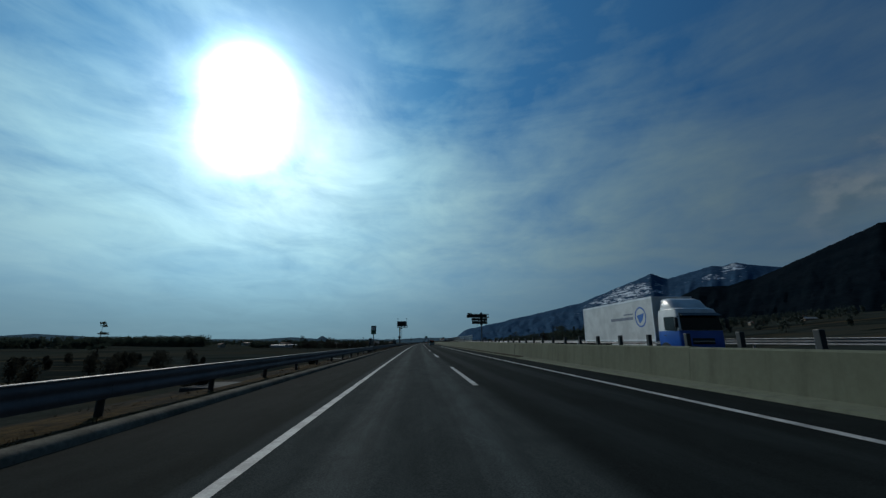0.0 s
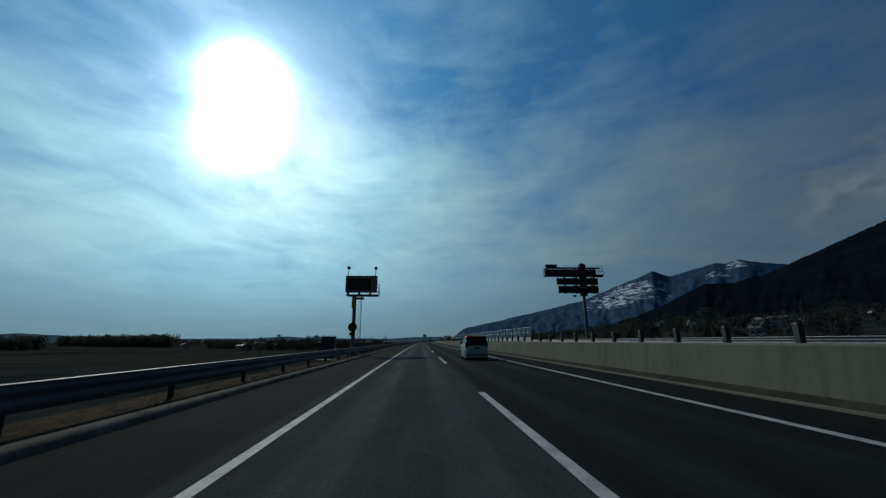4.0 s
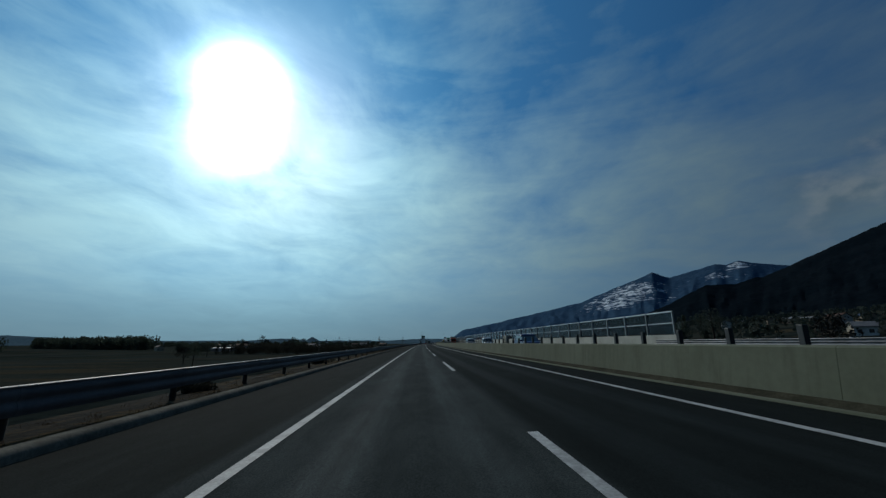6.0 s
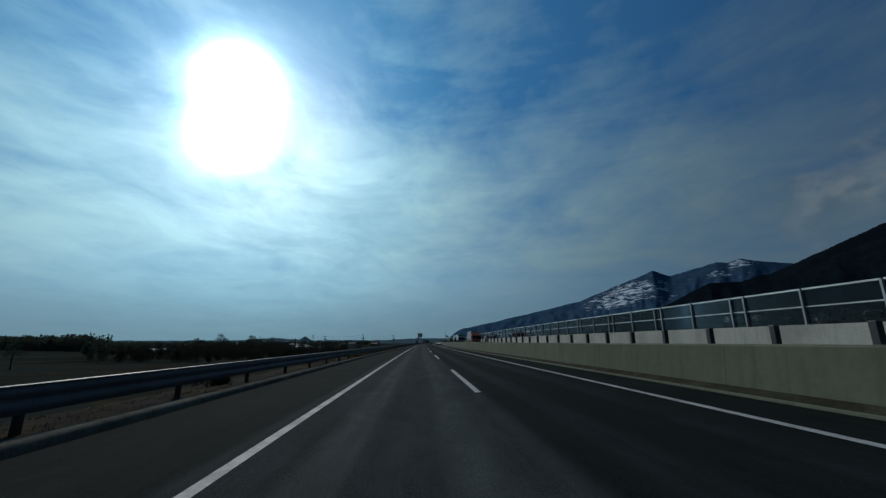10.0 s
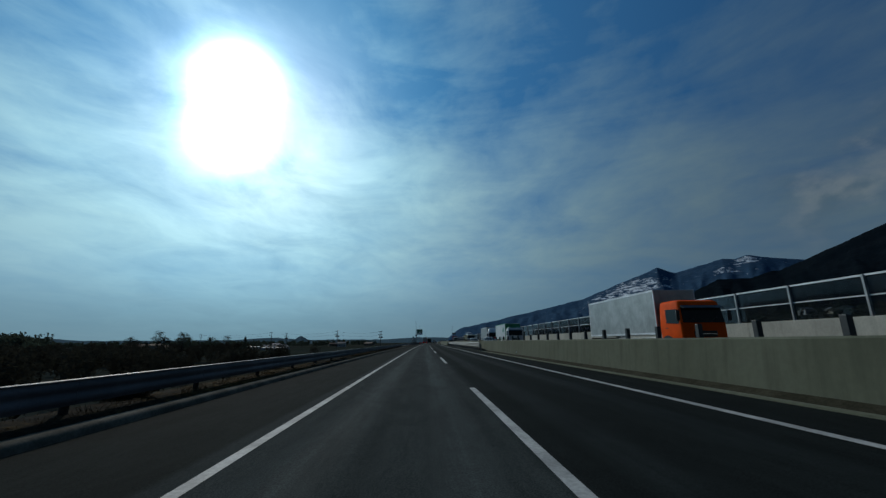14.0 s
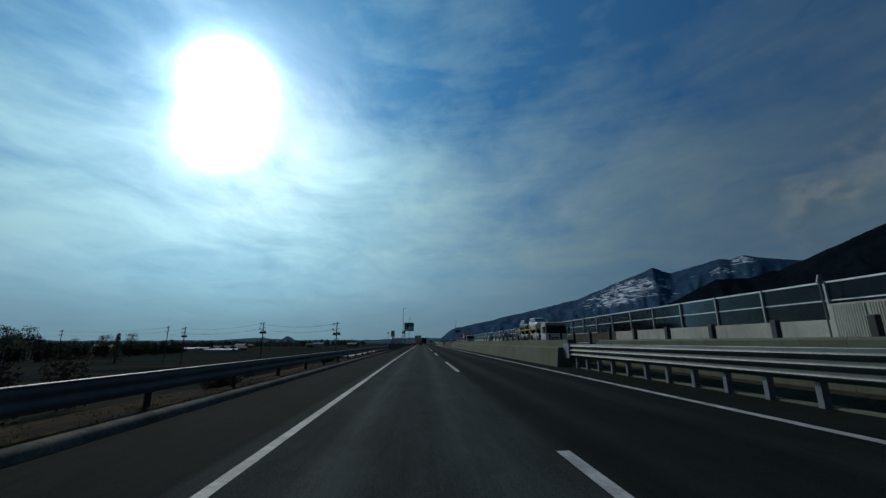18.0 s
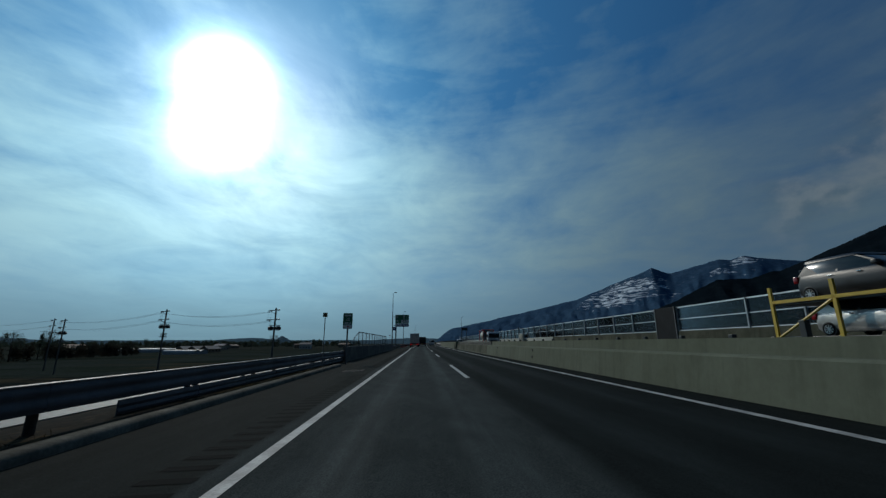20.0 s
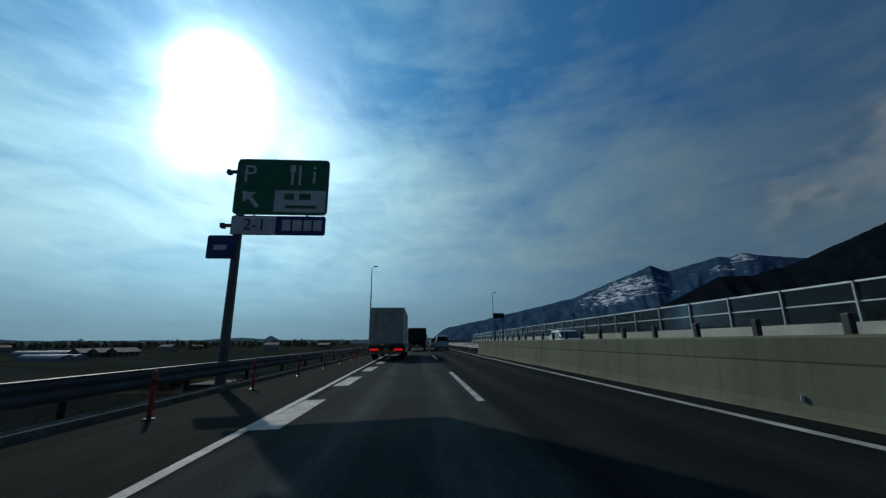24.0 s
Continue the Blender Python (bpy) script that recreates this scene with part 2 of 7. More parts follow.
ALU = material("aluminium_rail", (0.88, 0.90, 0.92), 0.40, 0.35, vary=0.08, fine=15.0)
POLE = material("pole_steel", (0.17, 0.175, 0.18), 0.5, 0.6, vary=0.15, fine=15.0)
BLACK = material("black_paint", (0.012, 0.013, 0.015), 0.4, vary=0.1)
RUBBER = material("rubber", (0.009, 0.009, 0.009), 0.9, spec=0.03, vary=0.2, fine=60.0, bump=0.2)
GRASS_DRY = material("dry_grass", (0.052, 0.030, 0.010), 0.98, vary=0.5, size=2.6, fine=9.0, bump=0.5, tint=(0.026, 0.018, 0.008), spec=0.03)
BARK = material("bark", (0.055, 0.045, 0.036), 0.95, vary=0.35, size=0.3, fine=20.0, bump=0.4, spec=0.1)
KERB_STONE = material("kerb_concrete", (0.185, 0.174, 0.142), 0.97, vary=0.35, size=0.9, fine=16.0, bump=0.3, streaks=0.3, spec=0.02)
RUSTED = material("rusted_post", (0.062, 0.054, 0.048), 0.8, 0.1, vary=0.3, size=0.5, fine=20.0, spec=0.1)
LEAF_DARK = material("evergreen_leaves", (0.058, 0.076, 0.062), 0.8, vary=0.35, size=1.5, fine=6.0, spec=0.1)


def let_through(m, col, share):
    """Turn a share of a leaf material translucent."""
    t = m.node_tree
    out = next(q for q in t.nodes if q.type == "OUTPUT_MATERIAL")
    body = out.inputs[0].links[0].from_socket
    n = t.nodes.new("ShaderNodeBsdfTranslucent")
    n.inputs[0].default_value = rgb(col)
    mix = t.nodes.new("ShaderNodeMixShader")
    mix.inputs[0].default_value = share
    t.links.new(body, mix.inputs[1])
    t.links.new(n.outputs[0], mix.inputs[2])
    t.links.new(mix.outputs[0], out.inputs[0])


let_through(LEAF_DARK, (0.045, 0.060, 0.045), 0.45)
TWIGS = material("bare_twigs", (0.060, 0.054, 0.046), 0.9, vary=0.3, size=1.5, fine=6.0, spec=0.1)
BUSH = material("winter_scrub", (0.050, 0.050, 0.038), 0.95, vary=0.35, size=1.5, fine=6.0, spec=0.1)
let_through(BUSH, (0.030, 0.030, 0.023), 0.35)


def verge_material():
    """Dark soil, matted dead grass in broken patches."""
    m = bpy.data.materials.new("verge_soil")
    m.use_nodes = True
    n = Nodes(m.node_tree)
    pos = n.add("ShaderNodeNewGeometry").outputs["Position"]
    broad = n.noise(n.scaled(pos, (0.30, 0.07, 0.3)), 1.0, 6.0, 0.66, 0.6)
    mat = n.noise(pos, 3.0, 6.0, 0.7, 0.4)
    blade = n.noise(n.scaled(pos, (26.0, 7.0, 26.0)), 1.0, 3.0, 0.6)
    grass = n.mix(n.span(mat, 0.35, 0.65), rgb((0.026, 0.016, 0.005)), rgb((0.075, 0.046, 0.013)))
    soil = n.mix(n.span(mat, 0.35, 0.65), rgb((0.015, 0.013, 0.010)), rgb((0.032, 0.025, 0.017)))
    c = n.mix(n.span(n.math("ADD", broad, n.math("MULTIPLY", n.math("SUBTRACT", mat, 0.5), 0.35)), 0.46, 0.58), soil, grass)
    c = n.mix(0.6, c, n.mix(n.span(blade, 0.35, 0.65), rgb((0.25, 0.25, 0.25)), rgb((1.0, 1.0, 1.0))), "MULTIPLY")
    b = n.add("ShaderNodeBsdfPrincipled", {"Base Color": c, "Roughness": 0.98, "Specular IOR Level": 0.02})
    n.put(b.inputs["Normal"], n.add("ShaderNodeBump", {"Strength": 0.6, "Distance": 0.06, "Height": mat}))
    n.add("ShaderNodeOutputMaterial", {0: b})
    return m


VERGE = verge_material()


def ground_material():
    m = bpy.data.materials.new("winter_fields")
    m.use_nodes = True
    n = Nodes(m.node_tree)
    pos = n.add("ShaderNodeNewGeometry").outputs["Position"]
    cell = n.add("ShaderNodeTexVoronoi", {"Vector": n.scaled(pos, (0.011, 0.006, 0.0), (0, 0, 0), (0, 0, 0.35)), "Scale": 1.0})
    tone = n.add("ShaderNodeSeparateColor", {0: cell.outputs["Color"]})
    c = n.mix(n.span(tone.outputs[0], 0.2, 0.8), rgb((0.017, 0.022, 0.020)), rgb((0.043, 0.044, 0.034)))
    c = n.mix(n.span(tone.outputs[1], 0.62, 0.70), c, rgb((0.026, 0.034, 0.026)))
    band = n.noise(n.scaled(pos, (0.012, 0.060, 0.0), (0, 0, 0), (0, 0, 0.30)), 1.0, 6.0, 0.68, 0.4)
    c = n.mix(n.span(band, 0.52, 0.60), c, rgb((0.060, 0.050, 0.031)))
    c = n.mix(n.span(band, 0.42, 0.36), c, rgb((0.010, 0.014, 0.012)))
    c = n.mix(n.span(n.noise(pos, 0.02, 6.0, 0.65), 0.42, 0.62), c, rgb((0.036, 0.044, 0.039)))
    c = n.mix(0.5, c, n.mix(n.span(n.noise(pos, 0.9, 4.0, 0.7), 0.3, 0.7), rgb((0.35, 0.35, 0.35)), rgb((1.0, 1.0, 1.0))), "MULTIPLY")
    b = n.add("ShaderNodeBsdfPrincipled", {"Base Color": c, "Roughness": 0.95, "Specular IOR Level": 0.0})
    n.put(b.inputs["Normal"], n.add("ShaderNodeBump", {"Strength": 0.4, "Distance": 0.3, "Height": n.noise(pos, 0.8, 5.0, 0.6)}))
    n.add("ShaderNodeOutputMaterial", {0: b})
    return m


def mountain_material(name, wood, rock, snow):
    m = bpy.data.materials.new(name)
    m.use_nodes = True
    n = Nodes(m.node_tree)
    geo = n.add("ShaderNodeNewGeometry")
    pos, nor = geo.outputs["Position"], geo.outputs["Normal"]
    c = n.mix(n.span(n.noise(pos, 0.006, 6.0, 0.65), 0.4, 0.62), rgb(wood), rgb(rock))
    c = n.mix(0.55, c, n.mix(n.span(n.noise(pos, 0.045, 5.0, 0.7), 0.3, 0.7), rgb((0.3, 0.3, 0.3)), rgb((1.0, 1.0, 1.0))), "MULTIPLY")
    if snow:
        z = n.add("ShaderNodeSeparateXYZ", {0: pos}).outputs[2]
        patch = n.noise(n.scaled(pos, (0.75, 0.6, 2.6), (0, 0, 0), (0, radians(-14), radians(20))), 0.017, 9.0, 0.70, 0.8)
        field = 0.0
        for X, Y, Z, r in ((1960.0, 3640.0, 440.0, 560.0), (2110.0, 3650.0, 560.0, 260.0), (2650.0, 3300.0, 520.0, 150.0), (2880.0, 3330.0, 640.0, 170.0)):
            d = n.vmath("DISTANCE", pos, (X, Y, Z)).outputs["Value"]
            field = n.math("MAXIMUM", n.span(d, r * 0.35, r, 1.0, 0.0), field)
        c = n.mix(n.span(n.math("ADD", patch, n.math("MULTIPLY", field, 0.175)), 0.655, 0.715), c, rgb((0.58, 0.64, 0.68)))
    b = n.add("ShaderNodeBsdfPrincipled", {"Base Color": c, "Roughness": 1.0, "Specular IOR Level": 0.0})
    n.add("ShaderNodeOutputMaterial", {0: b})
    return m


FIELDS = ground_material()

# ---- building helpers ----
def RP(s, x=0.0, z=0.0):
    """A place by its way along the road, its offset to the right and its height."""
    a = BEND * s
    return Vector(((1 - math.cos(a)) / BEND + x * math.cos(a), math.sin(a) / BEND - x * math.sin(a), z))


def RM(s, x=0.0, z=0.0, turn=0.0):
    return Matrix.Translation(RP(s, x, z)) @ Matrix.Rotation(-BEND * s + radians(turn), 4, "Z")


def road_z(x):
    return FALL * x


class Geo:
    """Plain geometry: vertices and faces, gathered for one mesh."""

    def __init__(self):
        self.v, self.f = [], []

    def put(self, vs, fs):
        k = len(self.v)
        self.v += [tuple(p) for p in vs]
        self.f += [tuple(i + k for i in q) for q in fs]
        return self

    def box(self, x0, x1, y0, y1, z0, z1, m=None):
        vs = [Vector((x, y, z)) for z in (z0, z1) for y in (y0, y1) for x in (x0, x1)]
        if m is not None:
            vs = [m @ p for p in vs]
        return self.put(vs, [(0, 2, 3, 1), (4, 5, 7, 6), (0, 1, 5, 4), (2, 6, 7, 3), (0, 4, 6, 2), (1, 3, 7, 5)])

    def soft_box(self, x0, x1, y0, y1, z0, z1, b=0.02, m=None):
        """A box with chamfered edges."""
        bm = bmesh.new()
        bmesh.ops.create_cube(bm, size=1.0)
        for q in bm.verts:
            q.co = Vector(((x0 + x1) / 2 + q.co.x * (x1 - x0), (y0 + y1) / 2 + q.co.y * (y1 - y0), (z0 + z1) / 2 + q.co.z * (z1 - z0)))
        bmesh.ops.bevel(bm, geom=list(bm.edges), offset=b, segments=2, affect="EDGES", profile=0.5)
        bm.verts.index_update()
        vs = [m @ q.co if m is not None else q.co for q in bm.verts]
        self.put(vs, [[q.index for q in f.verts] for f in bm.faces])
        bm.free()
        return self

    def tube(self, p, q, r0, r1=None, n=8, caps=True):
        p, q = Vector(p), Vector(q)
        r1 = r0 if r1 is None else r1
        d = (q - p).normalized()
        a = d.orthogonal().normalized()
        b = d.cross(a)
        vs = [c + (a * math.cos(2 * math.pi * i / n) + b * math.sin(2 * math.pi * i / n)) * r for c, r in ((p, r0), (q, r1)) for i in range(n)]
        fs = [(i, (i + 1) % n, n + (i + 1) % n, n + i) for i in range(n)]
        if caps:
            fs += [tuple(range(n - 1, -1, -1)), tuple(range(n, 2 * n))]
        return self.put(vs, fs)

    def path(self, pts, r, n=6):
        for p, q in zip(pts, pts[1:]):
            self.tube(p, q, r, n=n)
        return self

    def turned(self, axis_p, axis, prof, n=20, arc=1.0):
        """Turns a profile of (along, radius) round an axis."""
        p, d = Vector(axis_p), Vector(axis).normalized()
        a = d.orthogonal().normalized()
        b = d.cross(a)
        vs = [p + d * l + (a * math.cos(2 * math.pi * i / n) + b * math.sin(2 * math.pi * i / n)) * r for l, r in prof for i in range(n)]
        fs = [(k * n + i, k * n + (i + 1) % n, (k + 1) * n + (i + 1) % n, (k + 1) * n + i) for k in range(len(prof) - 1) for i in range(n)]
        return self.put(vs, fs)

    def stack(self, levels, n=4, bottom=True, top=True):
        """Skins rounded rectangles one above another: (height, back, front, half width, corner radius)."""
        vs, m = [], 4 * (n + 1)
        for z, y0, y1, w, r in levels:
            r = min(r, w * 0.98, (y1 - y0) * 0.49)
            for cx, cy, a0 in ((w - r, y1 - r, 0), (-w + r, y1 - r, 90), (-w + r, y0 + r, 180), (w - r, y0 + r, 270)):
                for i in range(n + 1):
                    a = radians(a0 + 90 * i / n)
                    vs.append((cx + r * math.cos(a), cy + r * math.sin(a), z))
        fs = [(k * m + i, k * m + (i + 1) % m, (k + 1) * m + (i + 1) % m, (k + 1) * m + i) for k in range(len(levels) - 1) for i in range(m)]
        if bottom:
            fs.append(tuple(range(m - 1, -1, -1)))
        if top:
            fs.append(tuple(range((len(levels) - 1) * m, len(levels) * m)))
        return self.put(vs, fs)

    def sweep(self, prof, s0, s1, step=6.0, closed=True, lift=None, shift=None):
        """Draws a profile of (x, z) along the road from s0 to s1."""
        k = max(1, math.ceil((s1 - s0) / step))
        n = len(prof)
        vs = [RP(s, x + (shift(s) if shift else 0.0), z + (lift(s) if lift else 0.0)) for s in (s0 + (s1 - s0) * i / k for i in range(k + 1)) for x, z in prof]
        m = n if closed else n - 1
        fs = [(i * n + j, i * n + (j + 1) % n, (i + 1) * n + (j + 1) % n, (i + 1) * n + j) for i in range(k) for j in range(m)]
        if closed:
            fs += [tuple(range(n - 1, -1, -1)), tuple(range(k * n, k * n + n))]
        return self.put(vs, fs)

    def mesh(self, name, mat, smooth=False):
        me = bpy.data.meshes.new(name)
        me.from_pydata(self.v, [], self.f)
        me.materials.append(mat)
        bm = bmesh.new()
        bm.from_mesh(me)
        bmesh.ops.recalc_face_normals(bm, faces=bm.faces)
        bm.to_mesh(me)
        bm.free()
        if smooth:
            me.shade_smooth()
            me.set_sharp_from_angle(angle=radians(38))
        return me


def thing(name, label, category, m=None, group="", kind=""):
    """An Empty at the base of a thing, to which its parts belong."""
    ob = tagged(new(name), label, category, group, kind)
    if m is not None:
        ob.matrix_world = m
    return ob


def part(name, g, mat, parent=None, label="", smooth=False):
    ob = new(name, g.mesh(name, mat, smooth) if isinstance(g, Geo) else g)
    if parent is not None:
        ob.parent = parent
    return tagged(ob, label)


def structure(name, g, mat, label, category, smooth=False):
    return tagged(new(name, g.mesh(name, mat, smooth)), label, category, "", "structure")


# ---- ground, carriageways, markings ----
S0, S1 = -60.0, 1500.0


def ramp(v, a, b):
    t = min(max((v - a) / (b - a), 0.0), 1.0)
    return t * t * (3 - 2 * t)


def ground_z(s, x):
    z = -0.62
    if x < -8.6:
        z -= 4.4 * ramp(-x, 8.6, 19.0)
        z += 0.5 * noise.noise(Vector((x * 0.01, s * 0.01, 0.0))) * ramp(-x, 15, 60)
        z -= 3.0 * ramp(-x, 60, 400)
    if x > 21.0:
        z -= 1.4 * ramp(x, 21.0, 27.0)
        z += 21.0 * ramp(x, 45, 360) + 45.0 * ramp(x, 300, 1000) + 95.0 * ramp(x, 900, 2600) + 6 * noise.noise(Vector((x * 0.004, s * 0.004, 3.0))) * ramp(x, 60, 300)
    return z


def build_ground():
    xs = [-4600, -3400, -2400, -1700, -1200, -850, -600, -420, -300, -220, -160, -110, -75, -50, -35, -26, -19, -16, -13, -11, -9.5, -8.6, -8.0,
          0, 8, 14, 20.4, 21.5, 24, 27, 35, 50, 75, 110, 160, 220, 300, 420, 600, 850, 1200, 1700, 2400, 3000]
    ss = [-700, -400, -200] + [-120 + 20 * i for i in range(60)] + [1120, 1300, 1550, 1900, 2400, 3000, 3700, 4500]
    g = Geo()
    g.put([RP(s, x, ground_z(s, x)) for s in ss for x in xs],
          [(j * len(xs) + i, j * len(xs) + i + 1, (j + 1) * len(xs) + i + 1, (j + 1) * len(xs) + i) for j in range(len(ss) - 1) for i in range(len(xs) - 1)])
    structure("ground", g, FIELDS, "dark brown winter fields and verges beside the road", "ground", True)


build_ground()


def slab(name, x0, x1, s0, s1, mat, label, category, rise, thick=0.35, fall=FALL):
    g = Geo().sweep([(x0, fall * x0 + rise), (x1, fall * x1 + rise), (x1, fall * x1 - thick), (x0, fall * x0 - thick)], s0, s1, 8.0)
    return structure(name, g, mat, label, category)


slab("road", -6.75, 5.25, S0, S1, ASPHALT, "dark grey asphalt carriageway with fine worn grain", "road", 0.0)


def opp_rise(s):
    return 0.30 * ramp(s, 120, 330)


far_side = Geo().sweep([(6.1, 0.18), (19.8, -0.12), (19.8, -0.5), (6.1, -0.5)], S0, S1, 8.0, lift=opp_rise)
structure("opposite_road", far_side, ASPHALT, "asphalt carriageway of the opposite direction", "road")

edge = Geo()
edge.sweep([(-3.58, road_z(-3.58) + 0.006), (-3.42, road_z(-3.42) + 0.006)], S0, 500, 8.0, closed=False)
structure("left_edge_line", edge, PAINT_LINE, "solid white edge line on the asphalt", "road marking")
taper = Geo()


def taper_x(s):
    return -3.5 - min(max(0.020 * (s - 504), 0.0), 2.6)


k = 36
taper.put([RP(500 + 6 * i, taper_x(500 + 6 * i) + d, road_z(taper_x(500 + 6 * i) + d) + 0.006) for i in range(k + 1) for d in (-0.08, 0.08)],
          [(2 * i, 2 * i + 1, 2 * i + 3, 2 * i + 2) for i in range(k)])
structure("exit_edge_line", taper, PAINT_LINE, "solid white line swinging out to the exit lane", "road marking")
right_line = Geo().sweep([(3.42, road_z(3.42) + 0.006), (3.58, road_z(3.58) + 0.006)], S0, 1200, 8.0, closed=False)
structure("right_edge_line", right_line, PAINT_LINE, "solid white line along the median", "road marking")
opp = Geo()
for x in (7.9, 15.4):
    opp.sweep([(x, 0.156 - 0.0217 * (x - 7.4) + 0.006), (x + 0.16, 0.152 - 0.0217 * (x - 7.4) + 0.006)], S0, 1200, 8.0, closed=False, lift=opp_rise)
structure("opposite_lines", opp, PAINT_LINE, "white edge lines of the opposite carriageway", "road marking")
dash = Geo().put([(x, y, FALL * x + 0.006) for y in (-8.0, 0.0) for x in (-0.075, 0.075)], [(0, 1, 3, 2)]).mesh("lane_dash", PAINT_LINE)
for i in range(-3, 40):
    ob = tagged(new("lane_dash", dash), "white painted lane dash on the asphalt", "road marking", "dashes between the lanes", "structure")
    ob.matrix_world = RM(19.42 + 20 * i, 0.0, 0.0)
block = Geo().put([(x, y, FALL * (x - 3.6) + 0.007) for y in (-1.6, 1.6) for x in (-0.24, 0.24)], [(0, 1, 3, 2)]).mesh("exit_block", PAINT_LINE)
for i in range(14):
    ob = tagged(new("exit_block", block), "broad white block of the dotted exit line", "road marking", "blocks of the exit line", "structure")
    ob.matrix_world = RM(531.1 + 6.15 * i, -3.70, 0.0)

# ---- left edge: kerb, beam rail ----


def kerb_shift(s):
    return 0.02 - 0.30 * ramp(s, 115, 190) + 0.28 * ramp(s, 350, 420)


def bank(s):
    """How far the grassed bank stands above the plain verge."""
    return 0.15 * ramp(s, 245, 280) * ramp(-s, -405, -375)


kerb = Geo().sweep([(-6.30, -0.26), (-6.32, -0.10), (-6.37, -0.045), (-6.45, -0.03), (-6.62, -0.04), (-6.66, -0.09), (-6.66, -0.35)], S0, 462, 6.0, shift=kerb_shift)
structure("kerb", kerb, KERB_STONE, "rounded grey concrete kerb along the shoulder", "kerb", True)
verge = Geo().sweep([(-6.55, -0.10), (-7.5, -0.12), (-9.4, -0.34), (-11.6, -1.10), (-6.55, -1.10)], S0, 462, 6.0, shift=kerb_shift)
shoulder = Geo().sweep([(-6.98, -0.195), (-6.5, -0.180), (-6.5, -0.4), (-6.98, -0.4)], S0, 462, 8.0)
structure("shoulder_edge", shoulder, ASPHALT, "dark asphalt edge of the shoulder below the kerb", "road")
swell = Geo()
rows = [262 + 4.0 * i for i in range(36)]
for s in rows:
    swell.v += [tuple(RP(s, x + kerb_shift(s), z + f * bank(s))) for x, z, f in ((-6.60, -0.115, 0.0), (-6.74, -0.10, 0.55), (-7.05, -0.11, 1.0), (-7.60, -0.11, 1.0), (-8.20, -0.20, 0.8), (-9.0, -0.40, 0.0))]
swell.f = [(6 * i + j, 6 * i + j + 1, 6 * i + j + 7, 6 * i + j + 6) for i in range(len(rows) - 1) for j in range(5)]
structure("grass_bank", swell, VERGE, "bank of matted brown grass reaching up to the rail", "ground", True)
structure("verge", verge, VERGE, "strip of dry brown grass behind the kerb", "ground", True)

# guard rail on the left: beam lengths, posts
def beam_mesh(name, mat, waves, height, length, depth=0.08, thick=0.012):
    """A length of corrugated beam along y, its front towards +x, its foot at z = 0."""
    front = []
    m = waves * 8
    for i in range(m + 1):
        z = height * i / m
        front.append((depth * (0.5 - 0.5 * math.cos(2 * math.pi * i / 8)) ** 0.7 if 0 < i < m else 0.0, z))
    back = [(x - thick, z) for x, z in reversed(front)]
    prof = front + back
    n = len(prof)
    lip = Geo().tube((-0.01, 0.0, height), (-0.01, length, height), 0.022, n=8)
    g = Geo().put([(x, y, z) for y in (0.0, length) for x, z in prof],
                  [(j, (j + 1) % n, n + (j + 1) % n, n + j) for j in range(n)] + [(j, j + 1, n - 2 - j, n - 1 - j) for j in range(n // 2 - 1)] + [(n + j, n + j + 1, 2 * n - 2 - j, 2 * n - 1 - j) for j in range(n // 2 - 1)])
    return g.put(lip.v, lip.f).mesh(name, mat, True)


def rail_run(name, label, s0, s1, x, z, beam, length, post, gap, lift=None, post_x=-0.12, turn=0.0):
    rail = thing(name, label, "guard rail", kind="structure")
    i = 0
    while s0 + i * length < s1 - 0.1:
        s = s0 + i * length
        part("beam", beam, None, rail).matrix_world = RM(s, x, z + (lift(s) if lift else 0.0), turn)
        i += 1
    i = 0
    while s0 + i * gap < s1:
        s = s0 + i * gap
        part("post", post, None, rail).matrix_world = RM(s, x + post_x, z + (lift(s) if lift else 0.0))
        i += 1
    return rail


def c_post(name, mat, w, d, z0, z1, t=0.012):
    """A rolled channel post with a cap plate."""
    g = Geo().box(-d / 2, d / 2, -w / 2, -w / 2 + t, z0, z1).box(-d / 2, d / 2, w / 2 - t, w / 2, z0, z1).box(-d / 2, -d / 2 + t, -w / 2 + t, w / 2 - t, z0, z1)
    g.box(-d / 2 - 0.005, d / 2 + 0.005, -w / 2 - 0.005, w / 2 + 0.005, z1, z1 + 0.01)
    return g.mesh(name, mat)


left_beam = beam_mesh("beam", RAIL_DARK, 2, 0.41, 4.0, depth=0.032)
left_post = Geo().turned((0, 0, -0.85), (0, 0, 1), [(0, 0.0), (0, 0.07), (1.16, 0.07), (1.19, 0.05), (1.2, 0.0)], 12).mesh("post", RUSTED, True)
rail_run("guard_rail_left", "weathered grey steel beam rail with round posts", -60.0, 468.0, -7.30, 0.19, left_beam, 4.0, left_post, 4.0, post_x=-0.15)
rail_run("guard_rail_exit", "weathered grey steel beam rail past the concrete wall", 515.0, 1203.0, -7.75, 0.19, left_beam, 4.0, left_post, 4.0, post_x=-0.15)

# paler strip on the beam top: sky reflection put into shape and colour
CAP = material("sky_bright_edge", (0.21, 0.225, 0.235), 0.6, 0.1, vary=0.2, size=0.6, fine=20.0, spec=0.3)
for owner, a, b, x in (("guard_rail_left", -60.0, 468.0, -7.30), ("guard_rail_exit", 515.0, 1201.0, -7.75)):
    part("top_edge", Geo().sweep([(x - 0.045, 0.597), (x - 0.045, 0.618), (x - 0.010, 0.624), (x + 0.030, 0.612), (x + 0.030, 0.597)], a, b, 8.0), CAP, bpy.data.objects[owner])

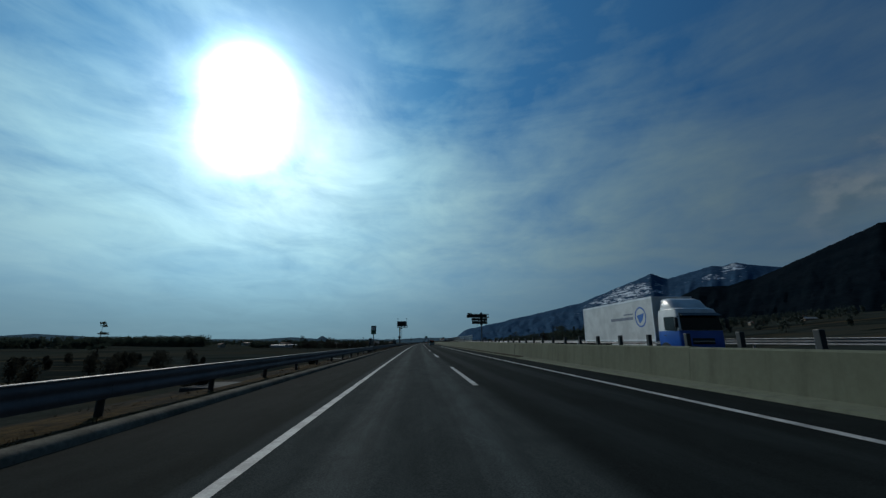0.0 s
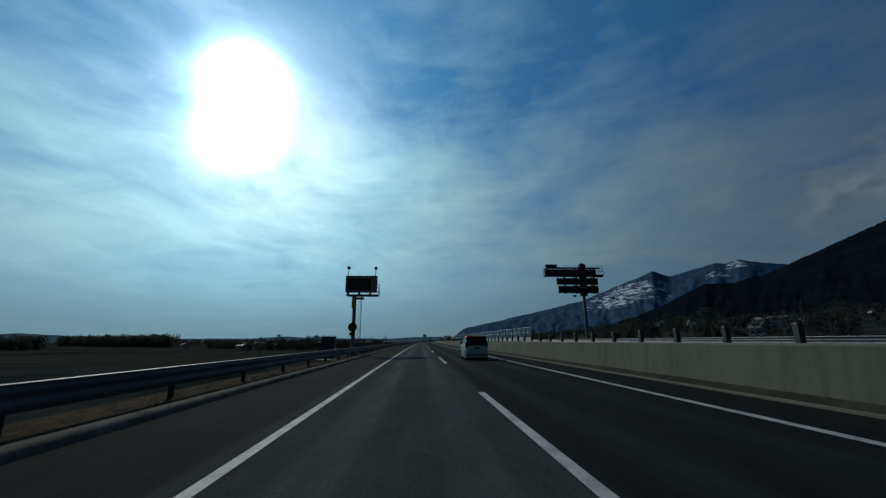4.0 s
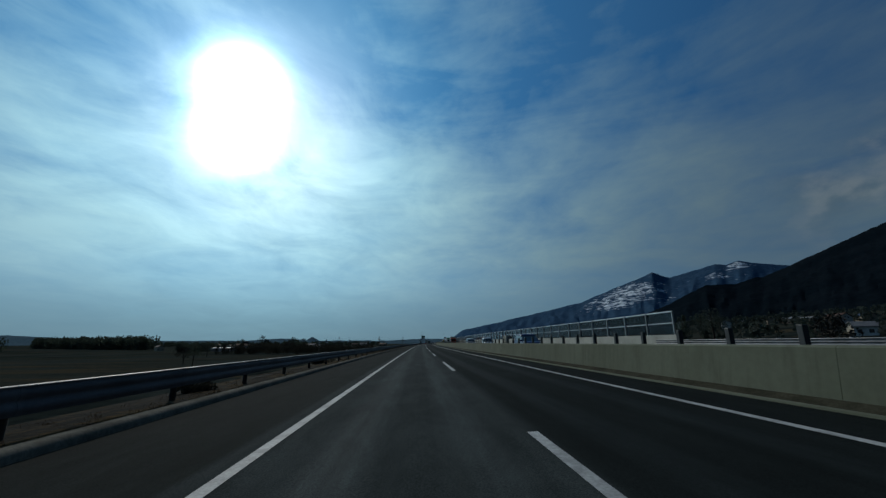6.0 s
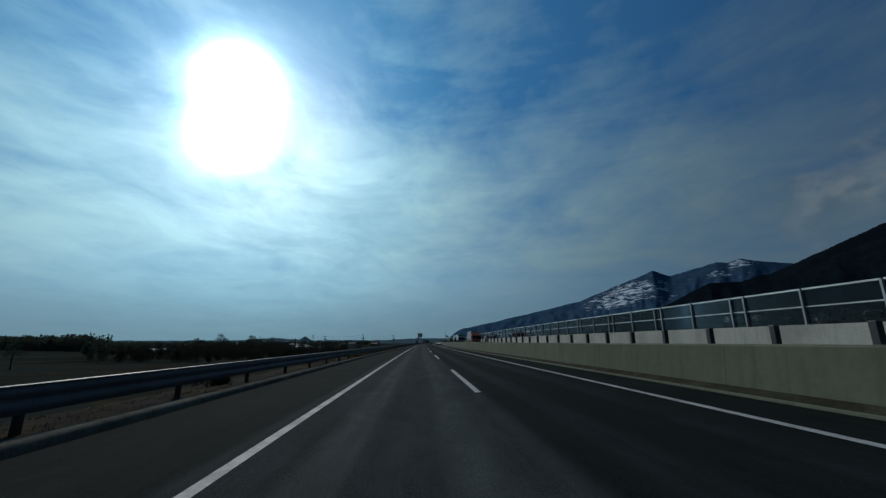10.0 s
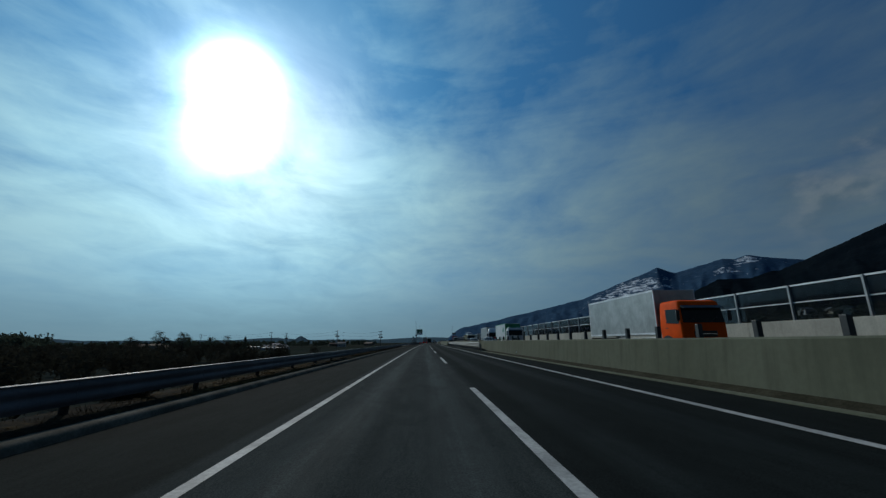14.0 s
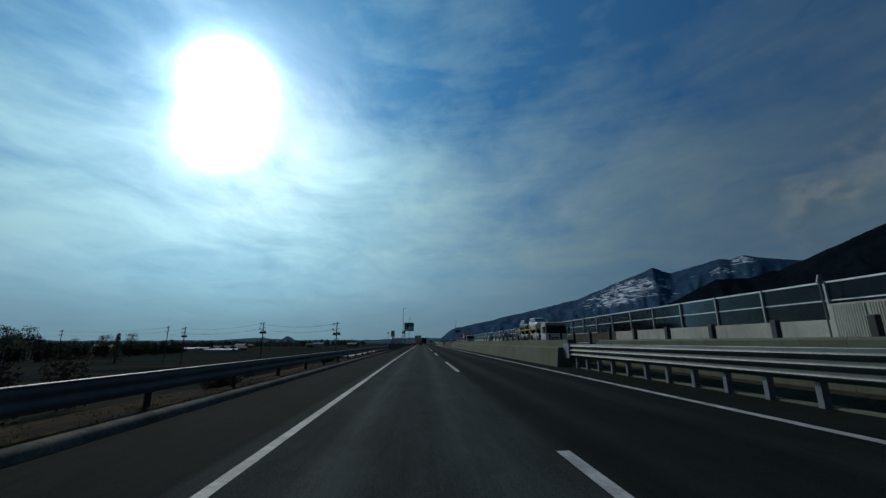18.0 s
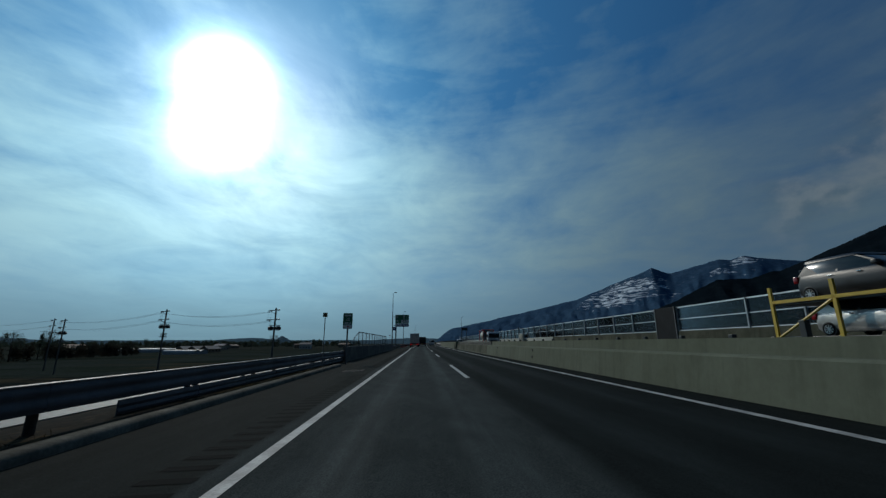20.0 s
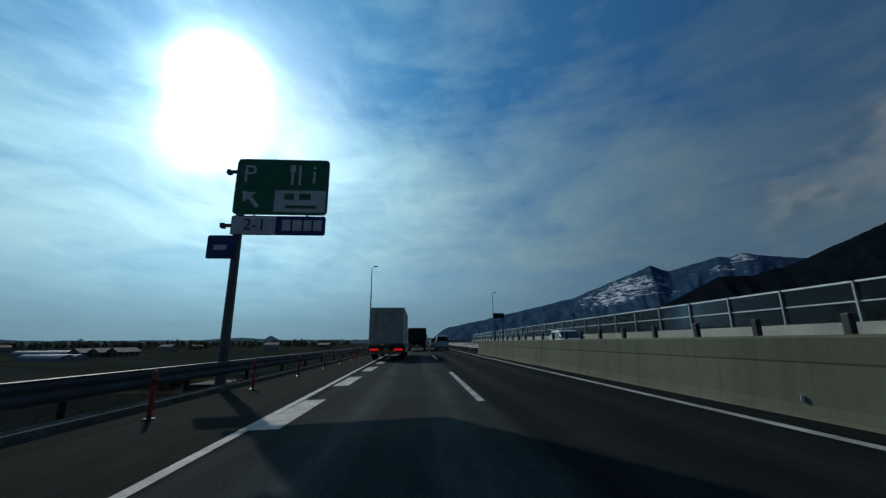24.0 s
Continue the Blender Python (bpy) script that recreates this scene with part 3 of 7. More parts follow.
kerb2 = Geo().sweep([(-7.08, -0.30), (-7.10, -0.11), (-7.14, -0.06), (-7.46, -0.05), (-7.49, -0.4)], 514.6, 1200, 8.0)
structure("exit_kerb", kerb2, KERB_STONE, "low grey concrete kerb beside the exit lane", "kerb", True)
lane2 = Geo().sweep([(-7.12, -0.192), (-6.5, -0.178), (-6.5, -0.4), (-7.12, -0.4)], 462, 1200, 8.0)
structure("exit_shoulder", lane2, ASPHALT, "dark asphalt shoulder beside the exit lane", "road")
verge2 = Geo().sweep([(-7.3, -0.12), (-8.4, -0.25), (-9.2, -0.8), (-7.3, -0.8)], 462, 1200, 8.0)
structure("exit_verge", verge2, VERGE, "dry brown grass strip behind the exit kerb", "ground", True)

low_rail = thing("guard_rail_lower", "dark low steel rail under the beam before the bridge wall", "guard rail", kind="structure")
for i in range(8):
    part("lower_beam", Geo().sweep([(-7.36, -0.13), (-7.33, -0.06), (-7.36, 0.0), (-7.33, 0.06), (-7.36, 0.15), (-7.38, 0.15), (-7.38, -0.13)], 445.6 + 2.8 * i, 448.36 + 2.8 * i, 1.4), RAIL_DARK, low_rail)
    part("lower_post", Geo().box(-0.05, 0.05, -0.05, 0.05, -0.6, 0.30), RUSTED, low_rail).matrix_world = RM(448.38 + 2.8 * i, -7.46, 0.0)
PALE_SLAB = material("pale_slab", (0.19, 0.19, 0.17), 0.7, vary=0.2, size=0.8, fine=14.0, bump=0.2)
drain = Geo().sweep([(-7.60, -0.30), (-8.05, -0.30), (-8.05, -0.6), (-7.60, -0.6)], 440, 467.6, 3.0)
structure("drain_strip", drain, PALE_SLAB, "pale concrete drain cover behind the rail", "pavement")
track = Geo().sweep([(-9.3, -0.30), (-11.2, -0.34), (-11.2, -0.9), (-9.3, -0.9)], 440, 520, 4.0)
structure("side_track", track, PALE_SLAB, "pale concrete track beyond the rail", "pavement")

# ---- median: gutter, concrete wall in cast lengths, steel rail ----
gutter = Geo().sweep([(4.88, 0.12), (4.89, 0.170), (5.03, 0.175), (5.05, 0.12), (5.05, -0.2), (4.88, -0.2)], 26.0, 414, 6.0)
structure("gutter_kerb", gutter, CONCRETE, "pale thin concrete edge of the median gutter", "kerb")
silt = Geo().sweep([(5.04, 0.150), (5.16, 0.20), (5.5, 0.37), (5.5, -0.2), (5.04, -0.2)], 26.0, 414, 6.0)
ledge = Geo().sweep([(4.76, 0.130), (4.80, 0.19), (5.5, 0.25), (5.5, -0.2), (4.76, -0.2)], S0, 25.9, 6.0)
structure("wall_ledge", ledge, CONCRETE, "pale concrete ledge at the foot of the wall", "kerb")
structure("gutter", silt, DIRT, "brown silted gutter at the foot of the wall", "ground")


def wall_top(s):
    return 1.05 + 0.09 * ramp(s, 0, 50) + 0.11 * ramp(s, 230, 300)


def cast_wall(name, label, s0, s1, prof_at, mat, length=10.0):
    wall = thing(name, label, "wall", kind="structure")
    i = 0
    while s0 + i * length < s1 - 0.5:
        a, b = s0 + i * length + 0.004, min(s0 + (i + 1) * length, s1) - 0.004
        part("wall_panel", Geo().sweep(prof_at((a + b) / 2), a, b, 5.1), mat, wall)
        i += 1
    return wall


cast_wall("wall_median", "pale weathered concrete median wall with dirt streaks", -60, 351.5,
          lambda s: [(5.28, 0.10), (5.30, 0.28), (5.38, wall_top(s) - 0.04), (5.43, wall_top(s)), (5.66, wall_top(s)), (5.70, 0.0)], CONCRETE)
cast_wall("wall_median_set_back", "shaded concrete median wall behind the steel rail", 351.5, 412,
          lambda s: [(6.02, 0.0), (6.06, 1.20), (6.10, 1.25), (6.30, 1.25), (6.34, 0.0)], CONCRETE)
bed = Geo().sweep([(5.3, 0.19), (6.05, 0.22), (6.05, -0.2), (5.3, -0.2)], 351.5, 412, 6.0)
structure("median_bed", bed, DIRT, "bare dirt strip behind the steel rail", "ground")
CONCRETE_OLD = material("olive_concrete", (0.118, 0.122, 0.088), 0.95, vary=0.3, size=1.6, fine=12.0, bump=0.3, streaks=0.7, spec=0.08)
SEAM = material("joint_filler", (0.010, 0.010, 0.010), 0.95, vary=0.1, spec=0.03)
COPING = material("stained_coping", (0.150, 0.152, 0.135), 0.93, vary=0.3, size=0.9, fine=12.0, bump=0.3, streaks=0.5, spec=0.1)
cast_wall("wall_median_low", "pale concrete median wall with a raised shelf", 412, 473.4,
          lambda s: [(4.34, 0.05), (4.36, 0.25), (4.44, 0.90), (4.49, 0.94), (4.86, 0.95), (4.90, 1.27), (5.2, 1.27), (5.24, 0.0)], CONCRETE)
old_wall = cast_wall("wall_median_mossy", "dark olive concrete median wall with black joints", 473.4, 504.7,
                     lambda s: [(4.46, 0.05), (4.50, 0.16), (4.60, 0.90), (4.66, 0.94), (4.84, 0.95), (4.88, 0.5), (4.88, 0.0)], CONCRETE_OLD, 5.22)
for s in (478.62, 483.84, 489.06, 494.28, 499.50, 500.84, 502.04):
    part("joint", Geo().sweep([(4.47, 0.12), (4.495, 0.16), (4.593, 0.90), (4.70, 0.945), (4.70, 0.16)], s - 0.03, s + 0.03, 0.06), SEAM, old_wall)
cope = Geo().sweep([(4.74, 0.955), (4.80, 1.24), (4.84, 1.27), (5.18, 1.27), (5.22, 0.955)], 473.4, 504.7, 5.2)
part("coping", cope, COPING, old_wall)
strip = Geo().sweep([(4.34, 0.10), (4.36, 0.155), (4.44, 0.16), (4.46, 0.0), (4.34, 0.0)], 440, 505, 6.0)
structure("foot_strip", strip, CONCRETE, "pale narrow concrete strip at the foot of the wall", "kerb")
# wavy shadow lines on the coping, built as a thin dark tube
looped = []
for k in range(41):
    s = 474.8 + 0.73 * k
    looped += [RP(s, 4.741, 1.00), RP(s + 0.10, 4.750, 1.04), RP(s + 0.27, 4.767, 1.11), RP(s + 0.40, 4.764, 1.10), RP(s + 0.62, 4.752, 1.05)]
loop = thing("looped_wire", "thin dark tube in place of wavy shadow along the stained coping", "wire", RM(474.8, 4.74, 1.0))
part("wire", Geo().path(looped, 0.006, 5), SEAM, loop).matrix_world = Matrix.Identity(4)
cast_wall("wall_median_high", "tall pale concrete median wall with streaked face", 504.8, 560,
          lambda s: [(4.10, 0.05), (4.19, 0.16), (4.235, 0.30), (4.292, 0.87), (4.280, 0.90), (4.288, 1.23), (4.33, 1.27), (4.85, 1.27), (4.9, 0.0)], CONCRETE)
cast_wall("wall_median_far", "pale concrete median wall further along", 650, 1000,
          lambda s: [(4.3, 0.05), (4.4, 1.2), (4.45, 1.25), (4.85, 1.25), (4.9, 0.0)], CONCRETE, 25.0)

THRIE = material("rail_zinc", (0.085, 0.103, 0.107), 0.5, 0.35, vary=0.18, size=1.2, fine=18.0, spec=0.3)
thrie = beam_mesh("beam", THRIE, 3, 0.52, 4.0)
short_post = c_post("post", GALV_DULL, 0.10, 0.13, -0.5, 0.34)
rail_run("guard_rail_median", "bright galvanised three-wave beam rail on short posts", 352.0, 411.5, 4.78, 0.55, thrie, 4.0, short_post, 2.0, post_x=0.10, turn=0.0)
for i in range(6):
    part("post", short_post, None, bpy.data.objects["guard_rail_median"]).matrix_world = RM(401.0 + 2 * i, 4.88, 0.55)
for ob in bpy.data.objects["guard_rail_median"].children:
    if ob.name.startswith("beam"):
        ob.matrix_world = ob.matrix_world @ Matrix.Translation((0, 4.0, 0)) @ Matrix.Rotation(math.pi, 4, "Z")
rail_run("guard_rail_median_far", "galvanised beam rail in the median further along", 560.0, 650.0, 4.78, 0.55, thrie, 4.0, short_post, 4.0, post_x=0.10)
for s, turn in ((351.9, 0), (411.7, 0)):
    end = Geo().soft_box(-0.05, 0.02, -0.35, 0.35, 0.5, 1.1, 0.015)
    tagged(part("rail_end_plate", end, GALV_DULL), "grey steel plate bolting the rail to the wall", "bracket").matrix_world = RM(s, 4.72, 0.0)

# posts and beam of the opposite guard rail behind the wall
opp_beam = beam_mesh("beam", GALV_DULL, 2, 0.33, 4.0)
tall_post = Geo().soft_box(-0.065, 0.065, -0.07, 0.07, -1.1, 0.42, 0.012).mesh("post", POST_DARK)


def opp_lift(s):
    return 0.12 * ramp(s, 200, 300)


rail = rail_run("guard_rail_opposite", "grey beam rail on dark square posts beyond the wall", -60.4, 700.0, 6.62, 1.13, opp_beam, 4.0, tall_post, 2.0, lift=opp_lift, post_x=-0.12)
for ob in rail.children:
    s = ob.matrix_world.translation.y
    if 165 < s < 470 and ob.name.startswith("post"):
        slip = 0.3 * (s - 165) / 83 if s < 248 else max(0.3 - 0.0063 * (s - 248), -0.27, (s - 470) * 0.009)
        ob.matrix_world = ob.matrix_world @ Matrix.Translation((0, slip, -0.03))
for ob in rail.children:
    if ob.name.startswith("beam"):
        ob.location.z -= 0.47
    elif 445 < ob.location.y < 508:
        ob.location.z -= 0.26
    elif ob.location.y < 90:
        ob.location.z -= 0.12

# ---- far side of the opposite carriageway: parapet and clear noise fence ----
def fence_top(s):
    return 3.75 + 0.45 * ramp(s, 165, 300) - 0.22 * ramp(s, 420, 480)


def glass_material():
    m = bpy.data.materials.new("clear_panel")
    m.use_nodes = True
    n = Nodes(m.node_tree)
    t = n.add("ShaderNodeBsdfTransparent", {0: rgb((0.66, 0.70, 0.72))})
    g = n.add("ShaderNodeBsdfGlossy", {0: rgb((0.8, 0.85, 0.9)), "Roughness": 0.08})
    d = n.add("ShaderNodeBsdfDiffuse", {0: rgb((0.16, 0.18, 0.19))})
    dirty = n.add("ShaderNodeMixShader", {0: n.span(n.noise(n.add("ShaderNodeNewGeometry").outputs["Position"], 0.8, 4.0), 0.3, 0.8, 0.01, 0.08), 1: t, 2: d})
    mix = n.add("ShaderNodeMixShader", {0: n.add("ShaderNodeFresnel", {0: 1.22}), 1: dirty, 2: g})
    n.add("ShaderNodeOutputMaterial", {0: mix})
    return m


CLEAR = glass_material()
parapet = thing("wall_opposite", "pale concrete parapet outside the opposite carriageway", "wall", kind="structure")
for i in range(0, 66):
    a, b = 165.5 + 8 * i, 165.5 + 8 * i + 7.98
    part("wall_panel", Geo().sweep([(19.86, -4.5), (19.90, -1.99), (19.93, -1.96), (20.17, -1.96), (20.2, -1.99), (20.24, -4.5)], a, b, 4.0, lift=fence_top), CONCRETE_OLD if 436 < a < 500 else CREAM, parapet)
fence_post = c_post("fence_post", GALV, 0.105, 0.12, -2.35, 0.0)
pane = Geo().box(-0.01, 0.01, 0.08, 3.92, 0.03, 0.92).mesh("pane", CLEAR)
top_rail = Geo().box(-0.045, 0.045, 0.07, 3.93, -0.04, 0.045).mesh("rail", ALU)
mid_rail = Geo().box(-0.04, 0.04, 0.07, 3.93, -0.03, 0.03).mesh("rail", ALU)


# posts every four metres, four narrow bays over the bridge joints, a gate before the last run
bays = [166.1 + 4 * i for i in range(21)]
for k in range(4):
    bays += [247.25 + 9 * k + d for d in ((0, 4, 8) if k < 3 else range(0, 192, 4))]
bays += [469.5] + [472.6 + 4 * i for i in range(55)]


fence = thing("noise_fence", "clear panel noise fence with aluminium rails and steel posts", "fence", kind="structure")
for s, t in zip(bays, bays[1:]):
    zt = fence_top(s)
    tilt = Matrix.Rotation(math.atan((fence_top(t) - zt) / (t - s)), 4, "X") @ Matrix.Diagonal((1.0, (t - s) / 4, 1.0, 1.0))
    part("fence_post", fence_post, None, fence).matrix_world = RM(s, 19.98, zt)
    if s == 469.5:
        continue
    at = RM(s, 20.05, zt)
    part("rail", top_rail, None, fence).matrix_world = at @ tilt
    part("rail", mid_rail, None, fence).matrix_world = at @ tilt @ Matrix.Translation((0, 0, -0.97))
    if 440 < s < 500:
        part("rail", mid_rail, None, fence).matrix_world = at @ tilt @ Matrix.Translation((-0.04, 0, -1.90))
    if s < 523:
        part("pane", pane, None, fence).matrix_world = at @ tilt @ Matrix.Translation((0, 0, -0.97))
        part("pane", pane, None, fence).matrix_world = at @ tilt @ Matrix.Translation((0, 0, -1.93))
far_panes = Geo()
for s in bays[:-1]:
    if s >= 523:
        far_panes.sweep([(20.04, -1.9), (20.06, -1.9), (20.06, -0.05), (20.04, -0.05)], s + 0.08, s + 3.92, 4.0, lift=fence_top)
part("panes", far_panes, CLEAR, fence)["kind"] = "stuff"
GATE_DARK = material("gate_steel", (0.016, 0.019, 0.022), 0.7, vary=0.15, spec=0.1)
gate = thing("fence_gate", "dark steel gate leaf closing a gap in the noise fence", "gate", RM(471.0, 19.9, 1.6))
part("leaf", Geo().soft_box(-0.05, 0.05, -1.45, 1.45, -0.6, 2.5, 0.02), GATE_DARK, gate)
for y in (-1.45, 1.38):
    part("frame_post", Geo().box(-0.09, -0.051, y, y + 0.07, -0.6, 2.5), GALV_DULL, gate)

# before the fence the opposite shoulder has only a beam rail
outer_post = Geo().turned((0, 0, -1.2), (0, 0, 1), [(0, 0.0), (0, 0.07), (1.56, 0.07), (1.59, 0.05), (1.6, 0.0)], 12).mesh("post", GALV_DULL, True)
rail_run("guard_rail_outer", "grey beam rail outside the opposite carriageway", -60.0, 165.0, 19.4, 1.02, opp_beam, 4.0, outer_post, 4.0, post_x=0.15)

# ribbed cabinets before the fence
def ribbed_cabinet(s):
    box = thing("ribbed_cabinet", "pale ribbed steel cabinet standing against the noise fence", "cabinet", RM(s, 19.55, fence_top(s) - 3.4), group="cabinets along the fence")
    part("case", Geo().soft_box(-0.2, 0.2, -1.75, 1.75, 0.0, 2.2, 0.02), CREAM, box)
    for y in (-1.62, 0.05):
        for i in range(13):
            part("rib", Geo().box(-0.235, -0.20, y + 0.12 * i, y + 0.12 * i + 0.075, 0.5, 2.1), CREAM, box)
    part("foot", Geo().box(-0.25, 0.25, -1.8, 1.8, -0.6, 0.0), CONCRETE_GREY, box)
    part("pole", Geo().tube((-0.1, 2.0, -0.6), (-0.1, 2.0, 3.3), 0.05, n=8).tube((-0.1, 2.0, 3.3), (-0.1, 1.9, 3.75), 0.16, 0.12, n=10), POLE, box)


for s in (232.2, 352.3, 412.0, 520.6):
    ribbed_cabinet(s)

# ---- mountains ----
def peak_field(name, label, mat, az0, az1, r_foot, r_crest, r_back, peaks, base, rough, seed, n=150, m=34, trees=4.0):
    """A ridge seen across the plain: crest heights are made by overlapping peaks (bearing, height, spread to the left, to the right)."""
    o = RP(260.0)
    g, vs = Geo(), []
    for i in range(n + 1):
        az = az0 + (az1 - az0) * i / n
        crest = base
        for a, h, wl, wr in peaks:
            w = wl if az < a else wr
            crest = max(crest, h * max(0.0, 1 - abs(az - a) / w) ** 1.15)
        crest += rough * 0.35 * noise.fractal(Vector((az * 0.55, seed, 0)), 0.9, 2.1, 5)
        fade = ramp(az, az0, az0 + 4) * ramp(-az, -az1, -az1 + 4)
        for j in range(m + 1):
            u = j / m
            r = r_foot + (r_back - r_foot) * u
            c = (r_crest - r_foot) / (r_back - r_foot)
            f = (u / c) ** 1.25 if u < c else max(0.0, 1 - (u - c) / (1 - c)) ** 0.8
            gully = noise.fractal(Vector((az * 0.9, u * 5.0, seed + 7)), 0.9, 2.0, 6) * rough * math.sin(math.pi * min(1.0, u / c) if u < c else 0.0)
            canopy = trees * noise.fractal(Vector((az * 4.0, u * 34.0, seed + 3)), 0.7, 2.2, 5) * min(1.0, f * 3)
            z = crest * f + gully + canopy - 12 * (1 - f)
            vs.append((o.x + r * math.sin(radians(az)), o.y + r * math.cos(radians(az)), z * fade - 25 * (1 - fade)))
    g.put(vs, [(i * (m + 1) + j, (i + 1) * (m + 1) + j, (i + 1) * (m + 1) + j + 1, i * (m + 1) + j + 1) for i in range(n) for j in range(m)])
    return structure(name, g, mat, label, "mountain", True)


# distance haze is put into the blue mountain and pale hill colours
SNOW_HILL = mountain_material("hazed_snow_mountain", (0.036, 0.080, 0.140), (0.048, 0.096, 0.156), True)
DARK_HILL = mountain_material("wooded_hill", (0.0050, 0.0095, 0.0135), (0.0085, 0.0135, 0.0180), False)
PALE_HILL = mountain_material("haze_tinted_hill", (0.075, 0.125, 0.155), (0.085, 0.135, 0.165), False)
peak_field("mountain_snowy", "mountain with patches of old snow, tinted blue-grey by painted haze", SNOW_HILL, 4, 100, 2500, 4330, 4640,
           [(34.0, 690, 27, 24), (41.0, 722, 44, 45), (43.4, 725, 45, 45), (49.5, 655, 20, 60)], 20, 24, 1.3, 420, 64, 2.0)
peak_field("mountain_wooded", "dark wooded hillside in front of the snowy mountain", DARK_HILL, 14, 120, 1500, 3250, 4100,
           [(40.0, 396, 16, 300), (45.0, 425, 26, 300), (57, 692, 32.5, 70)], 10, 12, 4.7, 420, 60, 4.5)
peak_field("hills_far_left", "low hills on the horizon with haze painted into their colour", PALE_HILL, -75, 20, 3300, 4150, 4600,
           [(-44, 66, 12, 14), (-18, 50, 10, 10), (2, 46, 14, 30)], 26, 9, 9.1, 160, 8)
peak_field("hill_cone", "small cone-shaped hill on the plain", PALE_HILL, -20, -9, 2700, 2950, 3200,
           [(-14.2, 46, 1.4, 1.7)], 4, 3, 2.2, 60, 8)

# ---- vehicles ----
GLASS_DARK = material("tinted_glass", (0.008, 0.011, 0.012), 0.08, vary=0.0, spec=0.32)
PEARL = material("pearl_white_paint", (0.39, 0.47, 0.46), 0.32, vary=0.03, coat=0.4)
SATIN_BLACK = material("satin_black_trim", (0.004, 0.0045, 0.005), 0.6, vary=0.05, spec=0.0)
VISOR = material("smoked_visor", (0.005, 0.006, 0.007), 0.10, vary=0.0, spec=0.12)
KEI_GLASS = material("privacy_glass", (0.004, 0.006, 0.006), 0.06, vary=0.0, spec=0.14)
WHITE = material("white_paint", (0.66, 0.67, 0.66), 0.35, vary=0.06, coat=0.3)
ORANGE = material("orange_paint", (0.86, 0.095, 0.004), 0.6, vary=0.03, spec=0.08)
BLUE = material("blue_paint", (0.012, 0.11, 0.50), 0.3, vary=0.04, coat=0.5)
NAVY = material("dark_blue_paint", (0.008, 0.014, 0.085), 0.30, vary=0.03, spec=0.18)
RED = material("red_paint", (0.50, 0.016, 0.020), 0.32, vary=0.05, coat=0.4)
GREEN = material("green_paint", (0.015, 0.26, 0.11), 0.35, vary=0.05, coat=0.3)
YELLOW = material("yellow_paint", (0.60, 0.42, 0.05), 0.4, vary=0.08)
SILVER = material("silver_panel", (0.50, 0.51, 0.50), 0.38, 0.55, vary=0.12, size=0.8, fine=10.0, streaks=0.25)
DIRTY_PANEL = material("dirty_van_panel", (0.62, 0.61, 0.57), 0.7, 0.1, vary=0.2, size=0.7, fine=8.0, streaks=0.5)
CHROME = material("bright_metal", (0.72, 0.73, 0.74), 0.2, 1.0, vary=0.05)
PLATE_YELLOW = material("yellow_plate", (0.38, 0.24, 0.02), 0.5, vary=0.05)
LAMP_RED = lit("tail_lamp_lit", (0.80, 0.015, 0.015), 0.35)
LAMP_DULL = material("red_lens", (0.30, 0.008, 0.010), 0.2, vary=0.05, coat=0.5)
SMOKED = material("smoked_red_lens", (0.028, 0.003, 0.004), 0.15, vary=0.03, coat=0.4)
LAMP_CLEAR = material("clear_lens", (0.55, 0.57, 0.58), 0.12, vary=0.02, coat=0.5)
AMBER = material("amber_reflector", (0.75, 0.28, 0.02), 0.35, vary=0.1)
TARP = material("dark_tarpaulin", (0.022, 0.032, 0.028), 0.75, vary=0.25, size=0.6, fine=8.0, bump=0.2)
CREAM_TANK = material("cream_tank_paint", (0.55, 0.49, 0.37), 0.4, vary=0.12, size=1.0, streaks=0.3)

RIM_METAL = material("alloy_rim", (0.62, 0.64, 0.65), 0.35, 0.6, vary=0.05)
WHEELS = {}


def wheel_meshes(r, w, spokes, lip=0.74):
    """Tyre and rim, the axle along x, the outer face towards +x."""
    key = (r, w, spokes, lip)
    if key not in WHEELS:
        tyre = Geo().turned((-w / 2, 0, 0), (1, 0, 0), [(0, r * 0.60), (0, r * 0.88), (w * 0.12, r * 0.97), (w * 0.3, r), (w * 0.7, r), (w * 0.88, r * 0.97), (w, r * 0.88), (w, r * lip), (w * 0.85, r * (lip - 0.04)), (0, r * 0.60)], 28)
        # black disc behind the spokes, added to darken the gaps as shade would
        back_disc = Geo().turned((-w / 2, 0, 0), (1, 0, 0), [(w * 0.26, 0.0), (w * 0.26, r * 0.62), (w * 0.30, r * 0.62), (w * 0.30, 0.0)], 20)
        rim = Geo().turned((-w / 2, 0, 0), (1, 0, 0), [(w * 0.3, r * 0.60), (w * 0.3, r * 0.62), (w * 0.98, r * (lip - 0.03)), (w * 1.0, r * lip), (w * 0.92, r * (lip - 0.05)), (w * 0.50, r * 0.58), (w * 0.34, r * 0.60)], 28)
        for i in range(spokes):
            rim.box(w * 0.34, w * 0.50, -r * 0.043, r * 0.043, r * 0.10, r * (lip - 0.06), Matrix.Rotation(2 * math.pi * i / spokes, 4, "X"))
        rim.turned((w * 0.2, 0, 0), (1, 0, 0), [(0, r * 0.16), (w * 0.28, r * 0.14), (w * 0.30, 0.0)], 14)
        WHEELS[key] = tyre.mesh("tyre", RUBBER, True), rim.mesh("rim", RIM_METAL, True), back_disc.mesh("brake_drum", BLACK, True)
    return WHEELS[key]


